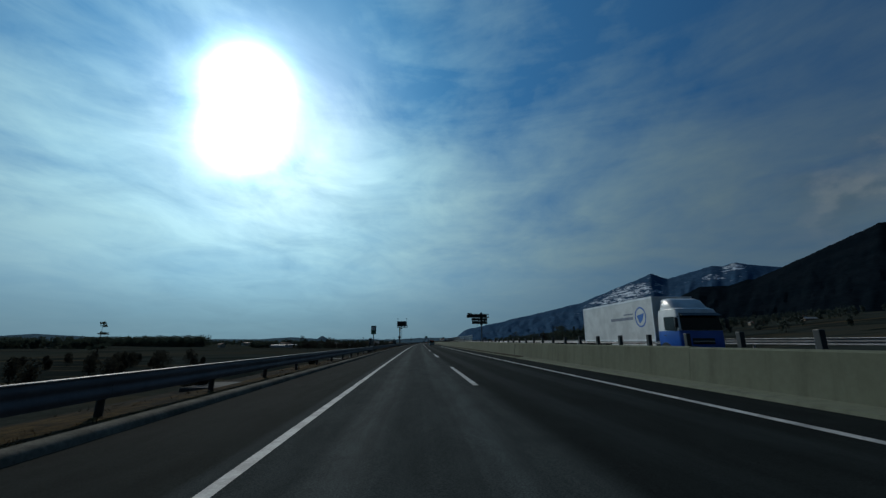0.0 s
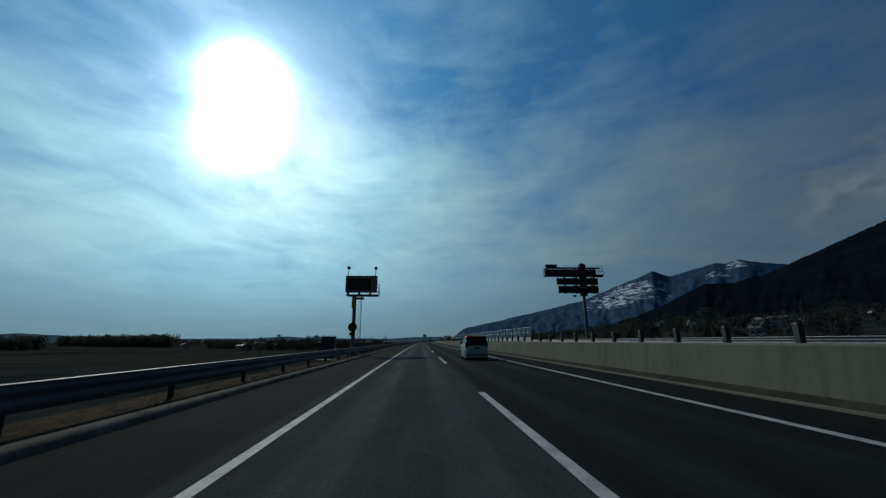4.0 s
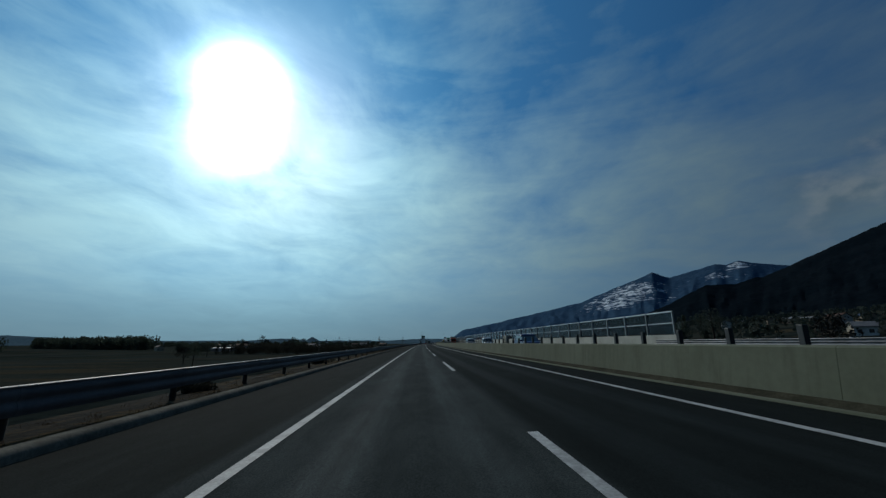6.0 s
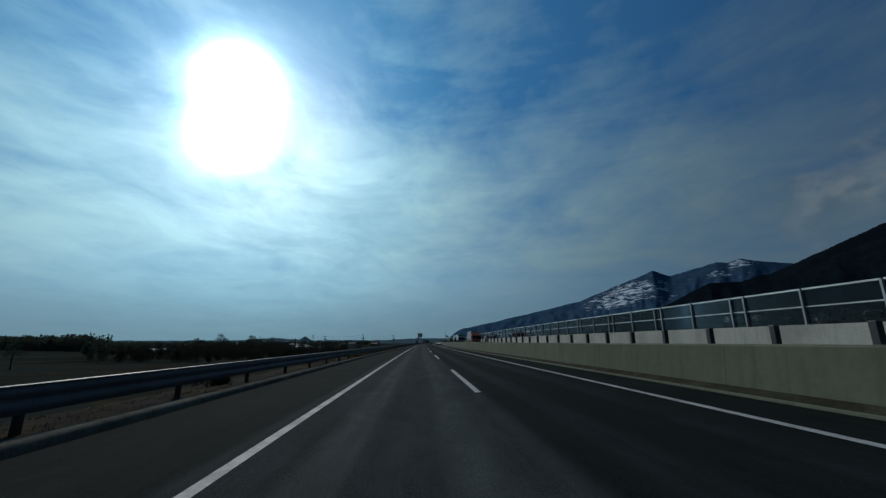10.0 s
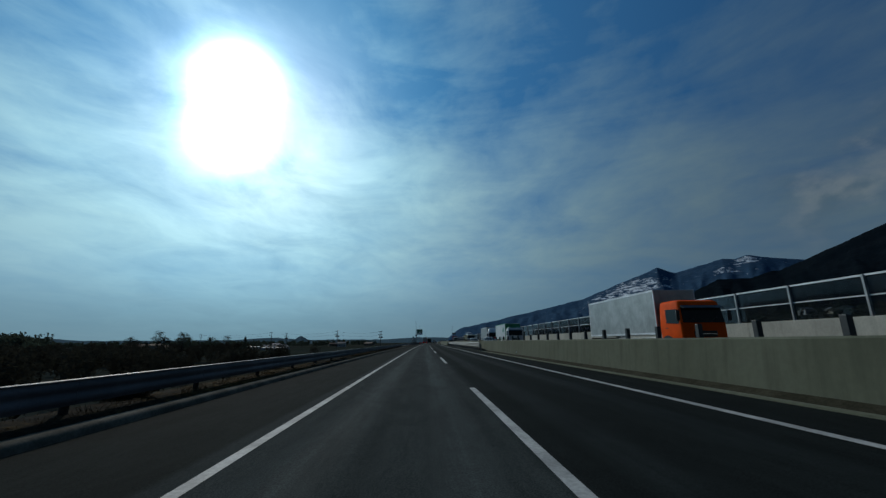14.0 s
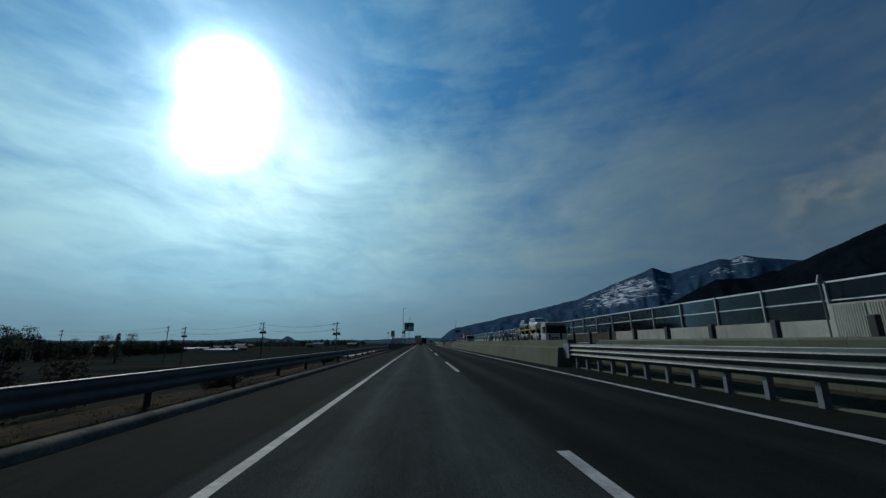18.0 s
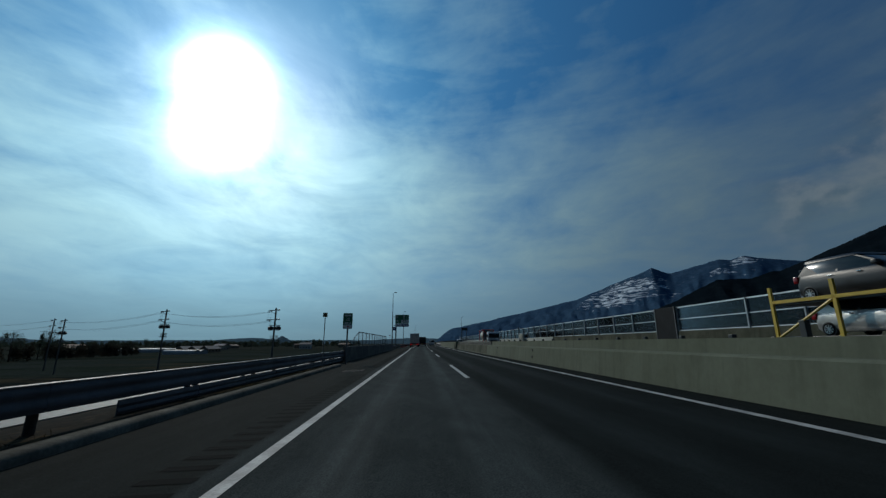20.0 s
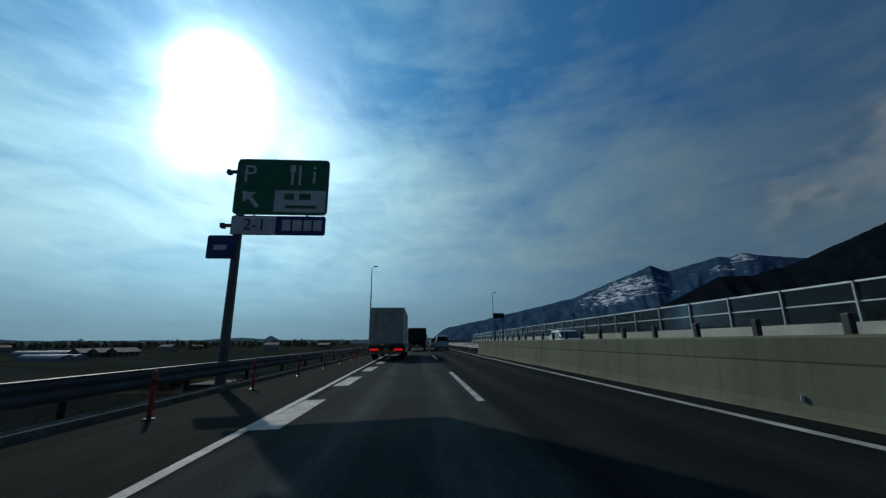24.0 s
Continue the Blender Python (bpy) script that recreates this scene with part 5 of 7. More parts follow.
        mir = part("mirror", Geo().soft_box(min(sd * 0.97 * w, sd * (w + 0.13)), max(sd * 0.97 * w, sd * (w + 0.13)), 2.20, 2.31, belt - 0.01, belt + 0.10, 0.03), SATIN_BLACK, c, "black mirror", smooth=True)
        part("mirror_foot", Geo().soft_box(min(sd * 1.05 * w, sd * (w + 0.12)), max(sd * 1.05 * w, sd * (w + 0.12)), 2.29, 2.335, belt + 0.0, belt + 0.095, 0.02), ORANGE, mir, "orange mirror shell", smooth=True)
        part("sill", side_patch(low, [(0.80, 0.128), (2.47, 0.128), (2.47, 0.185), (0.80, 0.205)], sd, 0.018), PEARL, c)
        bow = [(0.885, 0.205), (0.885, 0.33), (0.865, 0.42), (0.82, 0.50), (0.75, 0.555), (0.66, 0.59), (0.60, 0.61), (0.575, 0.635), (0.555, 0.72), (0.535, 0.84), (0.525, belt)]
        for run in (bow, [(1.332, 0.20), (1.352, 0.45), (1.356, 0.62), (1.342, belt)], [(2.440, 0.19), (2.432, 0.45), (2.420, 0.62), (2.394, belt)]):
            fine = [tuple(Vector(p).lerp(Vector(q), k / 6)) for p, q in zip(run, run[1:]) for k in range(6)] + [run[-1]]
            part("door_seam", ribbon([(sd * width_at(low, z), y, z) for y, z in fine], sd), BLACK, c)
        part("door_seam", side_patch(top, [(0.521, belt), (0.528, belt), (0.452, 1.155), (0.445, 1.155)], sd, 0.0145), BLACK, c)
        for y, z in ((0.66, 0.893), (1.55, 0.872)):
            part("handle_cup", Geo().turned((sd * (w * 0.985 - 0.006), y + 0.012, z), (sd, 0, 0), [(0.0, 0.058), (0.012, 0.058), (0.014, 0.050), (0.006, 0.0)], 20), PEARL, c)
            part("door_handle", Geo().soft_box(min(sd * 0.985 * w, sd * (w + 0.024)), max(sd * 0.985 * w, sd * (w + 0.024)), y - 0.095, y + 0.095, z - 0.017, z + 0.013, 0.012), CHROME, c, smooth=True)
        part("fuel_seam", Geo().turned((sd * (w - 0.012), 0.345, 0.775), (sd, 0, 0), [(0.0, 0.094), (0.0135, 0.094), (0.0135, 0.0915), (0.0, 0.0915)], 32), BLACK, c)
        edges = [(0.77 * w, 0.006, -0.02, -0.11), (0.93 * w, 0.030, 0.0, -0.27), (1.006 * w, 0.10, 0.10, -0.16), (1.006 * w, 0.20, 0.06, 0.01)]
        vs = [(sd * x * f, y + g, belt + dz) for f, g in ((1.0, 0.0), (0.92, 0.05)) for x, y, hi, lo in edges for dz in (hi, lo)]
        k = len(edges) * 2
        lens = part("tail_lamp", Geo().put(vs, [(2 * i + g, 2 * i + 1 + g, 2 * i + 3 + g, 2 * i + 2 + g) for g in (0, k) for i in range(3)] + [(0, 2, k + 2, k), (2, 4, k + 4, k + 2), (4, 6, k + 6, k + 4), (1, 3, k + 3, k + 1), (3, 5, k + 5, k + 3), (5, 7, k + 7, k + 5), (0, 1, k + 1, k), (6, 7, k + 7, k + 6)]), SMOKED, c, "smoked red rear lamp cluster")
        part("lamp_glow", Geo().soft_box(min(sd * 0.84 * w, sd * 0.965 * w), max(sd * 0.84 * w, sd * 0.965 * w), 0.006, 0.09, belt - 0.13, belt - 0.06, 0.012), LAMP_DULL, lens, "red lamp element")
        part("headlamp", Geo().soft_box(min(sd * 0.60 * w, sd * 0.90 * w), max(sd * 0.60 * w, sd * 0.90 * w), 2.82, 3.00, 0.77, 0.85, 0.03), LAMP_CLEAR, c, smooth=True)
        for y in axles:
            hoop = [(math.cos(a), math.sin(a)) for a in [math.pi * (k - 1) / 18 for k in range(21)]]
            vs = [(sd * x, y + q * ca, r + q * sa) for ca, sa in hoop for x, q in ((w - 0.23, r + 0.030), (w - 0.012, r + 0.030), (w - 0.012, r + 0.041), (w - 0.23, r + 0.041))]
            part("arch_liner", Geo().put(vs, [(4 * k + g, 4 * k + (g + 1) % 4, 4 * k + 4 + (g + 1) % 4, 4 * k + 4 + g) for k in range(20) for g in range(4)]), RUBBER, c)
            add_wheel(c, sd * (w - 0.085), y, r, 0.15, 9, lip=0.66)
    grin = [(-0.93 * w, 0.20), (-0.80 * w, 0.34), (0.80 * w, 0.34), (0.93 * w, 0.20), (0.86 * w, 0.20), (0.74 * w, 0.285), (-0.74 * w, 0.285), (-0.86 * w, 0.20)]
    lip = [(x, 0.002 + 0.45 * max(0.0, abs(x) / w - 0.78) ** 1.4, z) for x, z in grin]
    part("bumper_insert", Geo().put(lip + [(x * 0.97, y + 0.12, z) for x, y, z in lip], [(0, 1, 6, 7), (1, 2, 5, 6), (2, 3, 4, 5)] + [(i, (i + 1) % 8, 8 + (i + 1) % 8, 8 + i) for i in range(8)]), BLACK, c, "black bumper insert with drooping ends")
    no = part("number_plate", Geo().soft_box(-0.155, 0.155, -0.022, 0.01, 0.63, 0.78, 0.006), PLATE_YELLOW, c, "yellow number plate with illegible marks")
    part("plate_marks", Geo().box(-0.11, 0.11, -0.026, -0.022, 0.655, 0.705).box(-0.05, 0.05, -0.026, -0.022, 0.73, 0.755), BLACK, no)
    part("trim_strip", Geo().soft_box(-0.36, 0.36, -0.012, 0.03, 0.79, 0.808, 0.004), CHROME, c)
    part("badge", Geo().turned((0, 0.02, 0.845), (0, -1, 0), [(0, 0.035), (0.02, 0.03), (0.022, 0.0)], 12), CHROME, c)
    part("rear_wiper", Geo().tube((0.0, 0.005, belt + 0.02), (0.33, 0.045, belt + 0.10), 0.009, n=6), BLACK, c)
    part("underbody", Geo().box(-0.80 * w, 0.80 * w, 0.10, 0.95 * L, 0.11, 0.18), BLACK, c)
    return c


kei_car(RM(114.06, 2.065, road_z(2.065) - 0.008))
truck("box_truck", "box truck with dirty grey rear doors and lit tail lamps", RM(552.0, -3.62, road_z(-3.62)), WHITE, WHITE, DIRTY_PANEL, tall=3.78, lamps=LAMP_RED)
truck("covered_truck", "lorry with a dark green tarpaulin over its load", RM(576.5, -1.55, road_z(-1.55)), WHITE, NAVY, TARP, L=8.5, kind="tarp", deflector=False, tall=3.1)
car("white_van", "white one-box van driving in the fast lane", RM(577.0, 1.9, road_z(1.9)), 4.4, 1.69, 1.95, WHITE, WHITE, "box", group="vans in the fast lane")
car("silver_van", "silver one-box van driving in the fast lane", RM(604.0, 1.8, road_z(1.8)), 4.4, 1.69, 1.95, SILVER, SILVER, "box", group="vans in the fast lane")
truck("blue_cab_truck", "oncoming box truck with a blue and white cab", oncoming(20.2, 13.45, 12.0), WHITE, BLUE, WHITE, L=12.0, tall=3.78, mark="disc")
truck("orange_cab_truck", "oncoming box truck with an orange cab and silver box", oncoming(328.7, 13.45, 11.4), ORANGE, ORANGE, SILVER, L=11.4, tall=3.76, deflector=False)
truck("green_box_truck", "oncoming truck with a white and green box", oncoming(372.4, 13.45, 11.4), WHITE, WHITE, WHITE, L=11.4, deflector=False, mark="band", frame=GREEN)
truck("red_cab_truck", "oncoming truck with a red cab and ribbed silver box", oncoming(393.0, 13.45, 11.4), WHITE, RED, SILVER, L=11.4, tall=3.78, mark="rib")
car("white_sedan", "white saloon car on the opposite carriageway", oncoming(391.0, 9.15, 4.4), 4.4, 1.7, 1.45, WHITE, WHITE, "sedan")
car("silver_sedan", "silver saloon car on the opposite carriageway", oncoming(370.0, 9.15, 4.3), 4.3, 1.7, 1.42, SILVER, SILVER, "sedan")
car("white_hatchback", "small white car on the opposite carriageway", oncoming(548.6, 9.15, 3.6), 3.6, 1.6, 1.55, WHITE, WHITE, "van", group="white vans on the opposite side")
car("navy_minivan", "dark blue minivan on the opposite carriageway", oncoming(170.4, 9.16, 4.7), 4.7, 1.72, 1.86, NAVY, NAVY, "van")
car("white_kei_van", "white small van on the opposite carriageway", oncoming(194.1, 9.05, 3.4), 3.4, 1.48, 1.75, WHITE, WHITE, "van", group="white vans on the opposite side")
car("white_minivan", "white minivan on the opposite carriageway", oncoming(216.0, 9.15, 4.3), 4.3, 1.7, 1.8, WHITE, WHITE, "van", group="white vans on the opposite side")

# ---- signs, lamps, roadside equipment ----
SIGN_GREEN = material("sign_green", (0.020, 0.215, 0.105), 0.45, vary=0.08, size=0.5)
SIGN_WHITE = material("sign_white", (0.86, 0.88, 0.88), 0.45, vary=0.06, size=0.5)
SIGN_BLUE = material("sign_blue", (0.012, 0.055, 0.26), 0.45, vary=0.08, size=0.5)
SIGN_PURPLE = material("sign_purple", (0.060, 0.040, 0.26), 0.45, vary=0.08, size=0.5)
SIGN_BACK = material("sign_back_grey", (0.12, 0.125, 0.13), 0.6, 0.3, vary=0.15, size=0.6)
DISPLAY = material("display_black", (0.010, 0.011, 0.013), 0.55, vary=0.1)
BANNER = material("yellow_banner", (0.55, 0.33, 0.01), 0.6, vary=0.08)
POST_RED = material("red_flexible_post", (0.50, 0.035, 0.020), 0.5, vary=0.1)
WOOD_POLE = material("utility_pole_concrete", (0.13, 0.125, 0.115), 0.85, vary=0.2, size=0.6)
WIRE = material("wire", (0.02, 0.02, 0.022), 0.6, vary=0.0)


def plate(w, h, r, t, x=0.0, y=0.0, z=0.0, n=4):
    """An upright board with rounded corners facing -y, its middle at (x, z)."""
    pts = []
    for cx, cz, a0 in ((w / 2 - r, h / 2 - r, 0), (-w / 2 + r, h / 2 - r, 90), (-w / 2 + r, -h / 2 + r, 180), (w / 2 - r, -h / 2 + r, 270)):
        for i in range(n + 1):
            a = radians(a0 + 90 * i / n)
            pts.append((x + cx + r * math.cos(a), z + cz + r * math.sin(a)))
    k = len(pts)
    return Geo().put([(px, y, pz) for px, pz in pts] + [(px, y + t, pz) for px, pz in pts],
                     [tuple(range(k)), tuple(range(2 * k - 1, k - 1, -1))] + [(i, (i + 1) % k, k + (i + 1) % k, k + i) for i in range(k)])


def letters(name, body, size, mat, owner, x, y, z):
    """Raised lettering that faces -y, its middle at (x, z)."""
    cu = bpy.data.curves.new(name, "FONT")
    cu.body, cu.size, cu.extrude, cu.align_x, cu.align_y = body, size, 0.004, "CENTER", "CENTER"
    tmp = bpy.data.objects.new(name, cu)
    me = bpy.data.meshes.new_from_object(tmp)
    bpy.data.objects.remove(tmp)
    me.materials.clear()
    me.materials.append(mat)
    ob = part(name, me, None, owner)
    ob.matrix_basis = Matrix.Translation((x, y, z)) @ Matrix.Rotation(math.pi / 2, 4, "X")
    return ob


def bars(owner, rows, mat, y):
    """Illegible lines of writing: (x0, x1, z0, z1)."""
    for x0, x1, z0, z1 in rows:
        part("writing_bar", Geo().box(x0, x1, y - 0.004, y, z0, z1), mat, owner)


def distance_sign(s, x, body, white_foot):
    top = 0.62
    sg = thing("distance_sign", "small green board on a slim grey post", "road sign", RM(s, x, road_z(x) - 0.25), group="small green boards")
    z = 2.58 + 0.25 + 0.19
    part("post", Geo().tube((0, 0.06, -0.2), (0, 0.06, z + 0.45), 0.052, n=12), POLE, sg)
    b = part("board", plate(0.60, 1.0, 0.05, 0.02, 0, -0.02, z), SIGN_GREEN, sg, smooth=False)
    part("border", plate(0.62, 1.02, 0.06, 0.012, 0, -0.012, z), SIGN_WHITE, sg)
    if white_foot:
        part("white_field", plate(0.58, 0.21, 0.03, 0.006, 0, -0.026, z - 0.38), SIGN_WHITE, b)
        part("red_mark", Geo().put([(-0.08, -0.03, z - 0.34), (0.12, -0.03, z - 0.33), (0.03, -0.03, z - 0.45)], [(0, 1, 2)]), RED, b)
        letters("number", body, 0.30, SIGN_WHITE, b, 0.0, -0.026, z + 0.10)
        bars(b, [(-0.22, 0.22, z + 0.30, z + 0.40), (-0.2, 0.05, z - 0.18, z - 0.09), (0.12, 0.2, z - 0.18, z - 0.09), (-0.24, 0.24, z - 0.25, z - 0.22)], SIGN_WHITE, -0.022)
    else:
        for x0, x1 in ((-0.25, -0.02), (0.03, 0.26)):
            part("white_field", Geo().box(x0, x1, -0.027, -0.02, z - 0.03, z + 0.42), SIGN_WHITE, b)
        arc = [Vector((0.155 - 0.075 * math.cos(a), -0.034, z + 0.20 + 0.15 * math.sin(a))) for a in [(-1.15 + 2.3 * k / 10) for k in range(11)]]
        part("handset", Geo().path(arc, 0.013, 6).soft_box(0.10, 0.175, -0.045, -0.03, z + 0.31, z + 0.36, 0.008).soft_box(0.10, 0.175, -0.045, -0.03, z + 0.04, z + 0.09, 0.008), POST_DARK, b)
        bars(b, [(-0.21, 0.21, z - 0.25, z - 0.16), (-0.14, 0.14, z - 0.40, z - 0.33)], material("faded_writing", (0.10, 0.16, 0.14), 0.6, vary=0.1), -0.022)
    for dz in (0.35, -0.2):
        part("clamp", Geo().box(-0.06, 0.30, 0.005, 0.03, z + dz, z + dz + 0.03), POLE, sg)


distance_sign(48.9, -7.0, "", False)
distance_sign(463.9, -6.42, "20", True)

# roadside telephone box behind the rail
box = thing("telephone_box", "dark grey roadside cabinet on a pedestal", "cabinet", RM(52.6, -7.78, -0.55) @ Matrix.Diagonal((0.78, 0.9, 1.0, 1.0)))
part("pedestal", Geo().soft_box(-0.19, 0.19, -0.14, 0.14, -0.6, 1.35, 0.015), POST_DARK, box)
part("case", Geo().soft_box(-0.25, 0.25, -0.18, 0.2, 1.35, 2.12, 0.02), POST_DARK, box)
part("plate", Geo().soft_box(-0.20, 0.02, -0.192, -0.178, 1.58, 1.95, 0.008), GALV_DULL, box)
part("handset_mark", Geo().path([Vector((-0.07 - 0.04 * math.cos(a), -0.196, 1.77 + 0.12 * math.sin(a))) for a in (-1.1, -0.7, -0.3, 0.1, 0.5, 0.9, 1.1)], 0.012, 6), BLACK, box)
part("hood", Geo().soft_box(-0.28, 0.28, -0.26, 0.22, 2.12, 2.16, 0.012), POST_DARK, box)

# message board over the left verge
vms = thing("message_board", "unlit black display board on a tall pole", "road sign", RM(129.2, -7.95, -0.4))
part("pole", Geo().turned((0, 0, -0.4), (0, 0, 1), [(0, 0.20), (2.0, 0.195), (6.4, 0.17), (6.4, 0.0)], 20), POLE, vms, smooth=True)
case = part("case", Geo().soft_box(-0.95, 2.15, -0.25, 0.45, 6.35, 7.95, 0.04), material("board_case", (0.24, 0.25, 0.26), 0.6, vary=0.15, streaks=0.4), vms)
part("display", Geo().soft_box(-0.80, 1.55, -0.27, -0.24, 6.55, 7.72, 0.02), DISPLAY, case)
part("hood", Geo().box(-0.97, 2.17, -0.30, 0.45, 7.95, 7.98), SIGN_BACK, case)
deck = part("platform", Geo().box(-0.80, 2.30, -0.45, 0.45, 6.05, 6.09), POLE, vms)
for y in (-0.5, 0.5):
    part("deck_beam", Geo().box(-0.82, 2.32, y * 0.85 - 0.04, y * 0.85 + 0.04, 5.95, 6.05), POLE, deck)
for x in (-0.7, 0.4, 1.5):
    part("bracket", Geo().box(x - 0.06, x + 0.06, -0.4, 0.4, 6.09, 6.36), POLE, deck)
guard = Geo()
for z in (6.4, 6.75, 7.1):
    guard.tube((2.15, -0.5, z), (2.38, -0.5, z), 0.018, n=6).tube((2.38, -0.5, z), (2.38, 0.5, z), 0.018, n=6)
for y in (-0.5, 0.0, 0.5):
    guard.tube((2.38, y, 6.0), (2.38, y, 7.1), 0.018, n=6)
part("guard_frame", guard, POLE, vms)
part("arm", Geo().box(-0.2, 0.9, -0.12, 0.12, 5.62, 5.82), POLE, vms)
for x, hh in ((-0.75, 8.75), (1.98, 8.75)):
    cm = part("camera_mast", Geo().tube((x, 0, 7.9), (x, 0, hh), 0.035, n=8), POLE, vms)
    part("camera_head", Geo().soft_box(x - 0.12, x + 0.14, -0.2, 0.25, hh - 0.05, hh + 0.2, 0.03), SIGN_BACK, cm)
part("banner", Geo().soft_box(-0.24, 0.16, -0.24, -0.20, 4.75, 6.0, 0.01), BANNER, vms, "yellow banner strapped to the pole")
ladder = Geo()
for x in (0.42, 0.60):
    ladder.tube((x, 0.0, 0.2), (x, 0.0, 6.0), 0.016, n=6)
for i in range(19):
    ladder.tube((0.42, 0, 0.5 + 0.29 * i), (0.60, 0, 0.5 + 0.29 * i), 0.011, n=5)
part("ladder", ladder, POLE, vms)
part("conduit", Geo().tube((0.68, 0.05, 0.0), (0.68, 0.05, 5.9), 0.028, n=8), POLE, vms)
part("round_board", Geo().turned((-0.05, -0.28, 2.9), (0, 1, 0), [(0, 0.0), (0, 0.41), (0.03, 0.44), (0.05, 0.42), (0.05, 0.0)], 30), material("dark_red_disc", (0.10, 0.018, 0.018), 0.5), vms, "round board in a dark red rim")
part("round_face", Geo().turned((-0.05, -0.284, 2.9), (0, 1, 0), [(0, 0.0), (0, 0.37), (0.01, 0.37)], 30), DISPLAY, vms)
part("lamp_box", Geo().soft_box(-0.32, 0.22, -0.34, -0.16, 2.12, 2.40, 0.02), BLACK, vms)

# the back of a sign gantry over the opposite carriageway
gan = thing("sign_gantry", "back of a dark cantilever sign gantry with a catwalk", "road sign", RM(140.3, 20.25, -0.6))
GAN = material("gantry_steel", (0.055, 0.060, 0.064), 0.6, 0.3, vary=0.2, fine=15.0, spec=0.2)
part("mast", Geo().turned((0, 0, -0.3), (0, 0, 1), [(0, 0.21), (5.0, 0.20), (8.2, 0.19), (8.2, 0.0)], 20), POLE, gan, smooth=True)
part("head", Geo().soft_box(-0.42, 0.42, -0.32, 0.32, 7.5, 11.75, 0.06), GAN, gan)
part("cap", Geo().turned((0, 0, 11.7), (0, 0, 1), [(0, 0.3), (0.15, 0.3), (0.22, 0.12), (0.22, 0.0)], 14), GAN, gan)
for k, (z0, z1) in enumerate(((7.9, 8.88), (9.02, 9.92))):
    lb = part("lower_board", Geo().soft_box(-3.3 - 0.2 * k, 2.15, 0.12, 0.24, z0, z1, 0.02), POST_DARK, gan)
    part("board_frame", Geo().box(-3.2, 2.1, 0.02, 0.118, z0 + 0.28, z0 + 0.36).box(-3.2, 2.1, 0.02, 0.118, z1 - 0.36, z1 - 0.28), GAN, lb)
for x in (-2.5, -0.9, 1.5):
    part("stiffener", Geo().box(x - 0.09, x + 0.09, -0.16, 0.018, 7.8, 10.2), GAN, gan)
for x in (-0.9, 1.5):
    for z in (8.85, 9.85):
        part("brace", Geo().tube((x - 0.45, -0.1, z + 0.12), (x + 0.35, -0.1, z - 0.28), 0.06, n=6), GAN, gan)
part("bottom_chord", Geo().soft_box(-5.1, 2.75, -0.35, 0.30, 10.08, 10.28, 0.02), GAN, gan)
part("upper_board", Geo().soft_box(-4.85, 2.05, 0.22, 0.36, 10.282, 11.15, 0.03), POST_DARK, gan)
part("end_panel", Geo().soft_box(-5.25, -4.87, -0.35, 0.35, 10.05, 11.15, 0.03), GALV_DULL, gan)
part("top_chord", Geo().soft_box(-4.9, 2.4, -0.20, 0.10, 11.16, 11.34, 0.02), GAN, gan)
for k in range(7):
    x = -4.6 + 1.05 * k
    part("web", Geo().tube((x, -0.05, 10.28), (x + (0.5 if k % 2 else -0.1), -0.05, 11.2), 0.05, n=6), GAN, gan)
cat = Geo()
for z in (10.72, 11.06, 11.40):
    cat.tube((-3.0, -0.85, z), (2.55, -0.85, z), 0.020, n=6)
    cat.tube((2.55, -0.85, z), (2.55, 0.2, z), 0.02, n=6)
for k in range(8):
    cat.tube((-3.0 + 0.79 * k, -0.85, 10.2), (-3.0 + 0.79 * k, -0.85, 11.40), 0.020, n=6)
cat.tube((2.55, 0.2, 10.2), (2.55, 0.2, 11.40), 0.02, n=6)
part("handrail", cat, GAN, gan)
part("catwalk", Geo().box(-3.0, 2.6, -0.9, -0.352, 10.18, 10.26), GAN, gan)
part("lamp_head", Geo().soft_box(-1.6, -1.2, -0.5, -0.2, 7.35, 7.62, 0.03), POST_DARK, gan)
part("end_box", Geo().soft_box(-4.95, -3.5, -0.30, 0.25, 11.342, 11.56, 0.03).soft_box(-5.05, -3.4, -0.34, 0.28, 11.60, 11.68, 0.02).box(-4.3, -4.1, -0.1, 0.1, 11.55, 11.61), POST_DARK, gan)

# parking area sign
pa = thing("parking_sign", "green service sign with white pictograms on a steel pole", "road sign", RM(537.0, -8.25, -0.5))
part("pole", Geo().turned((0.34, 0, -0.4), (0, 0, 1), [(0, 0.17), (8.3, 0.13), (8.3, 0.0)], 18), POLE, pa, smooth=True)
board = part("main_board", plate(3.35, 2.15, 0.14, 0.05, 1.82, -0.22, 7.36), SIGN_GREEN, pa)
part("border", plate(3.40, 2.20, 0.16, 0.03, 1.82, -0.19, 7.36), SIGN_WHITE, pa)
part("white_field", plate(1.85, 0.85, 0.05, 0.012, 2.52, -0.23, 6.78), SIGN_WHITE, board)
letters("letter", "P", 0.95, SIGN_WHITE, board, 0.62, -0.226, 7.82)
letters("letter", "i", 1.05, SIGN_WHITE, board, 2.98, -0.226, 7.82)
for x, lab in ((2.18, "fork"), (2.45, "knife")):
    part("pictogram", Geo().box(x - 0.045, x + 0.045, -0.228, -0.22, 7.42, 7.95).box(x - (0.10 if lab == "fork" else 0.06), x + (0.10 if lab == "fork" else 0.045), -0.228, -0.22, 7.95, 8.22), SIGN_WHITE, board, lab + " pictogram")
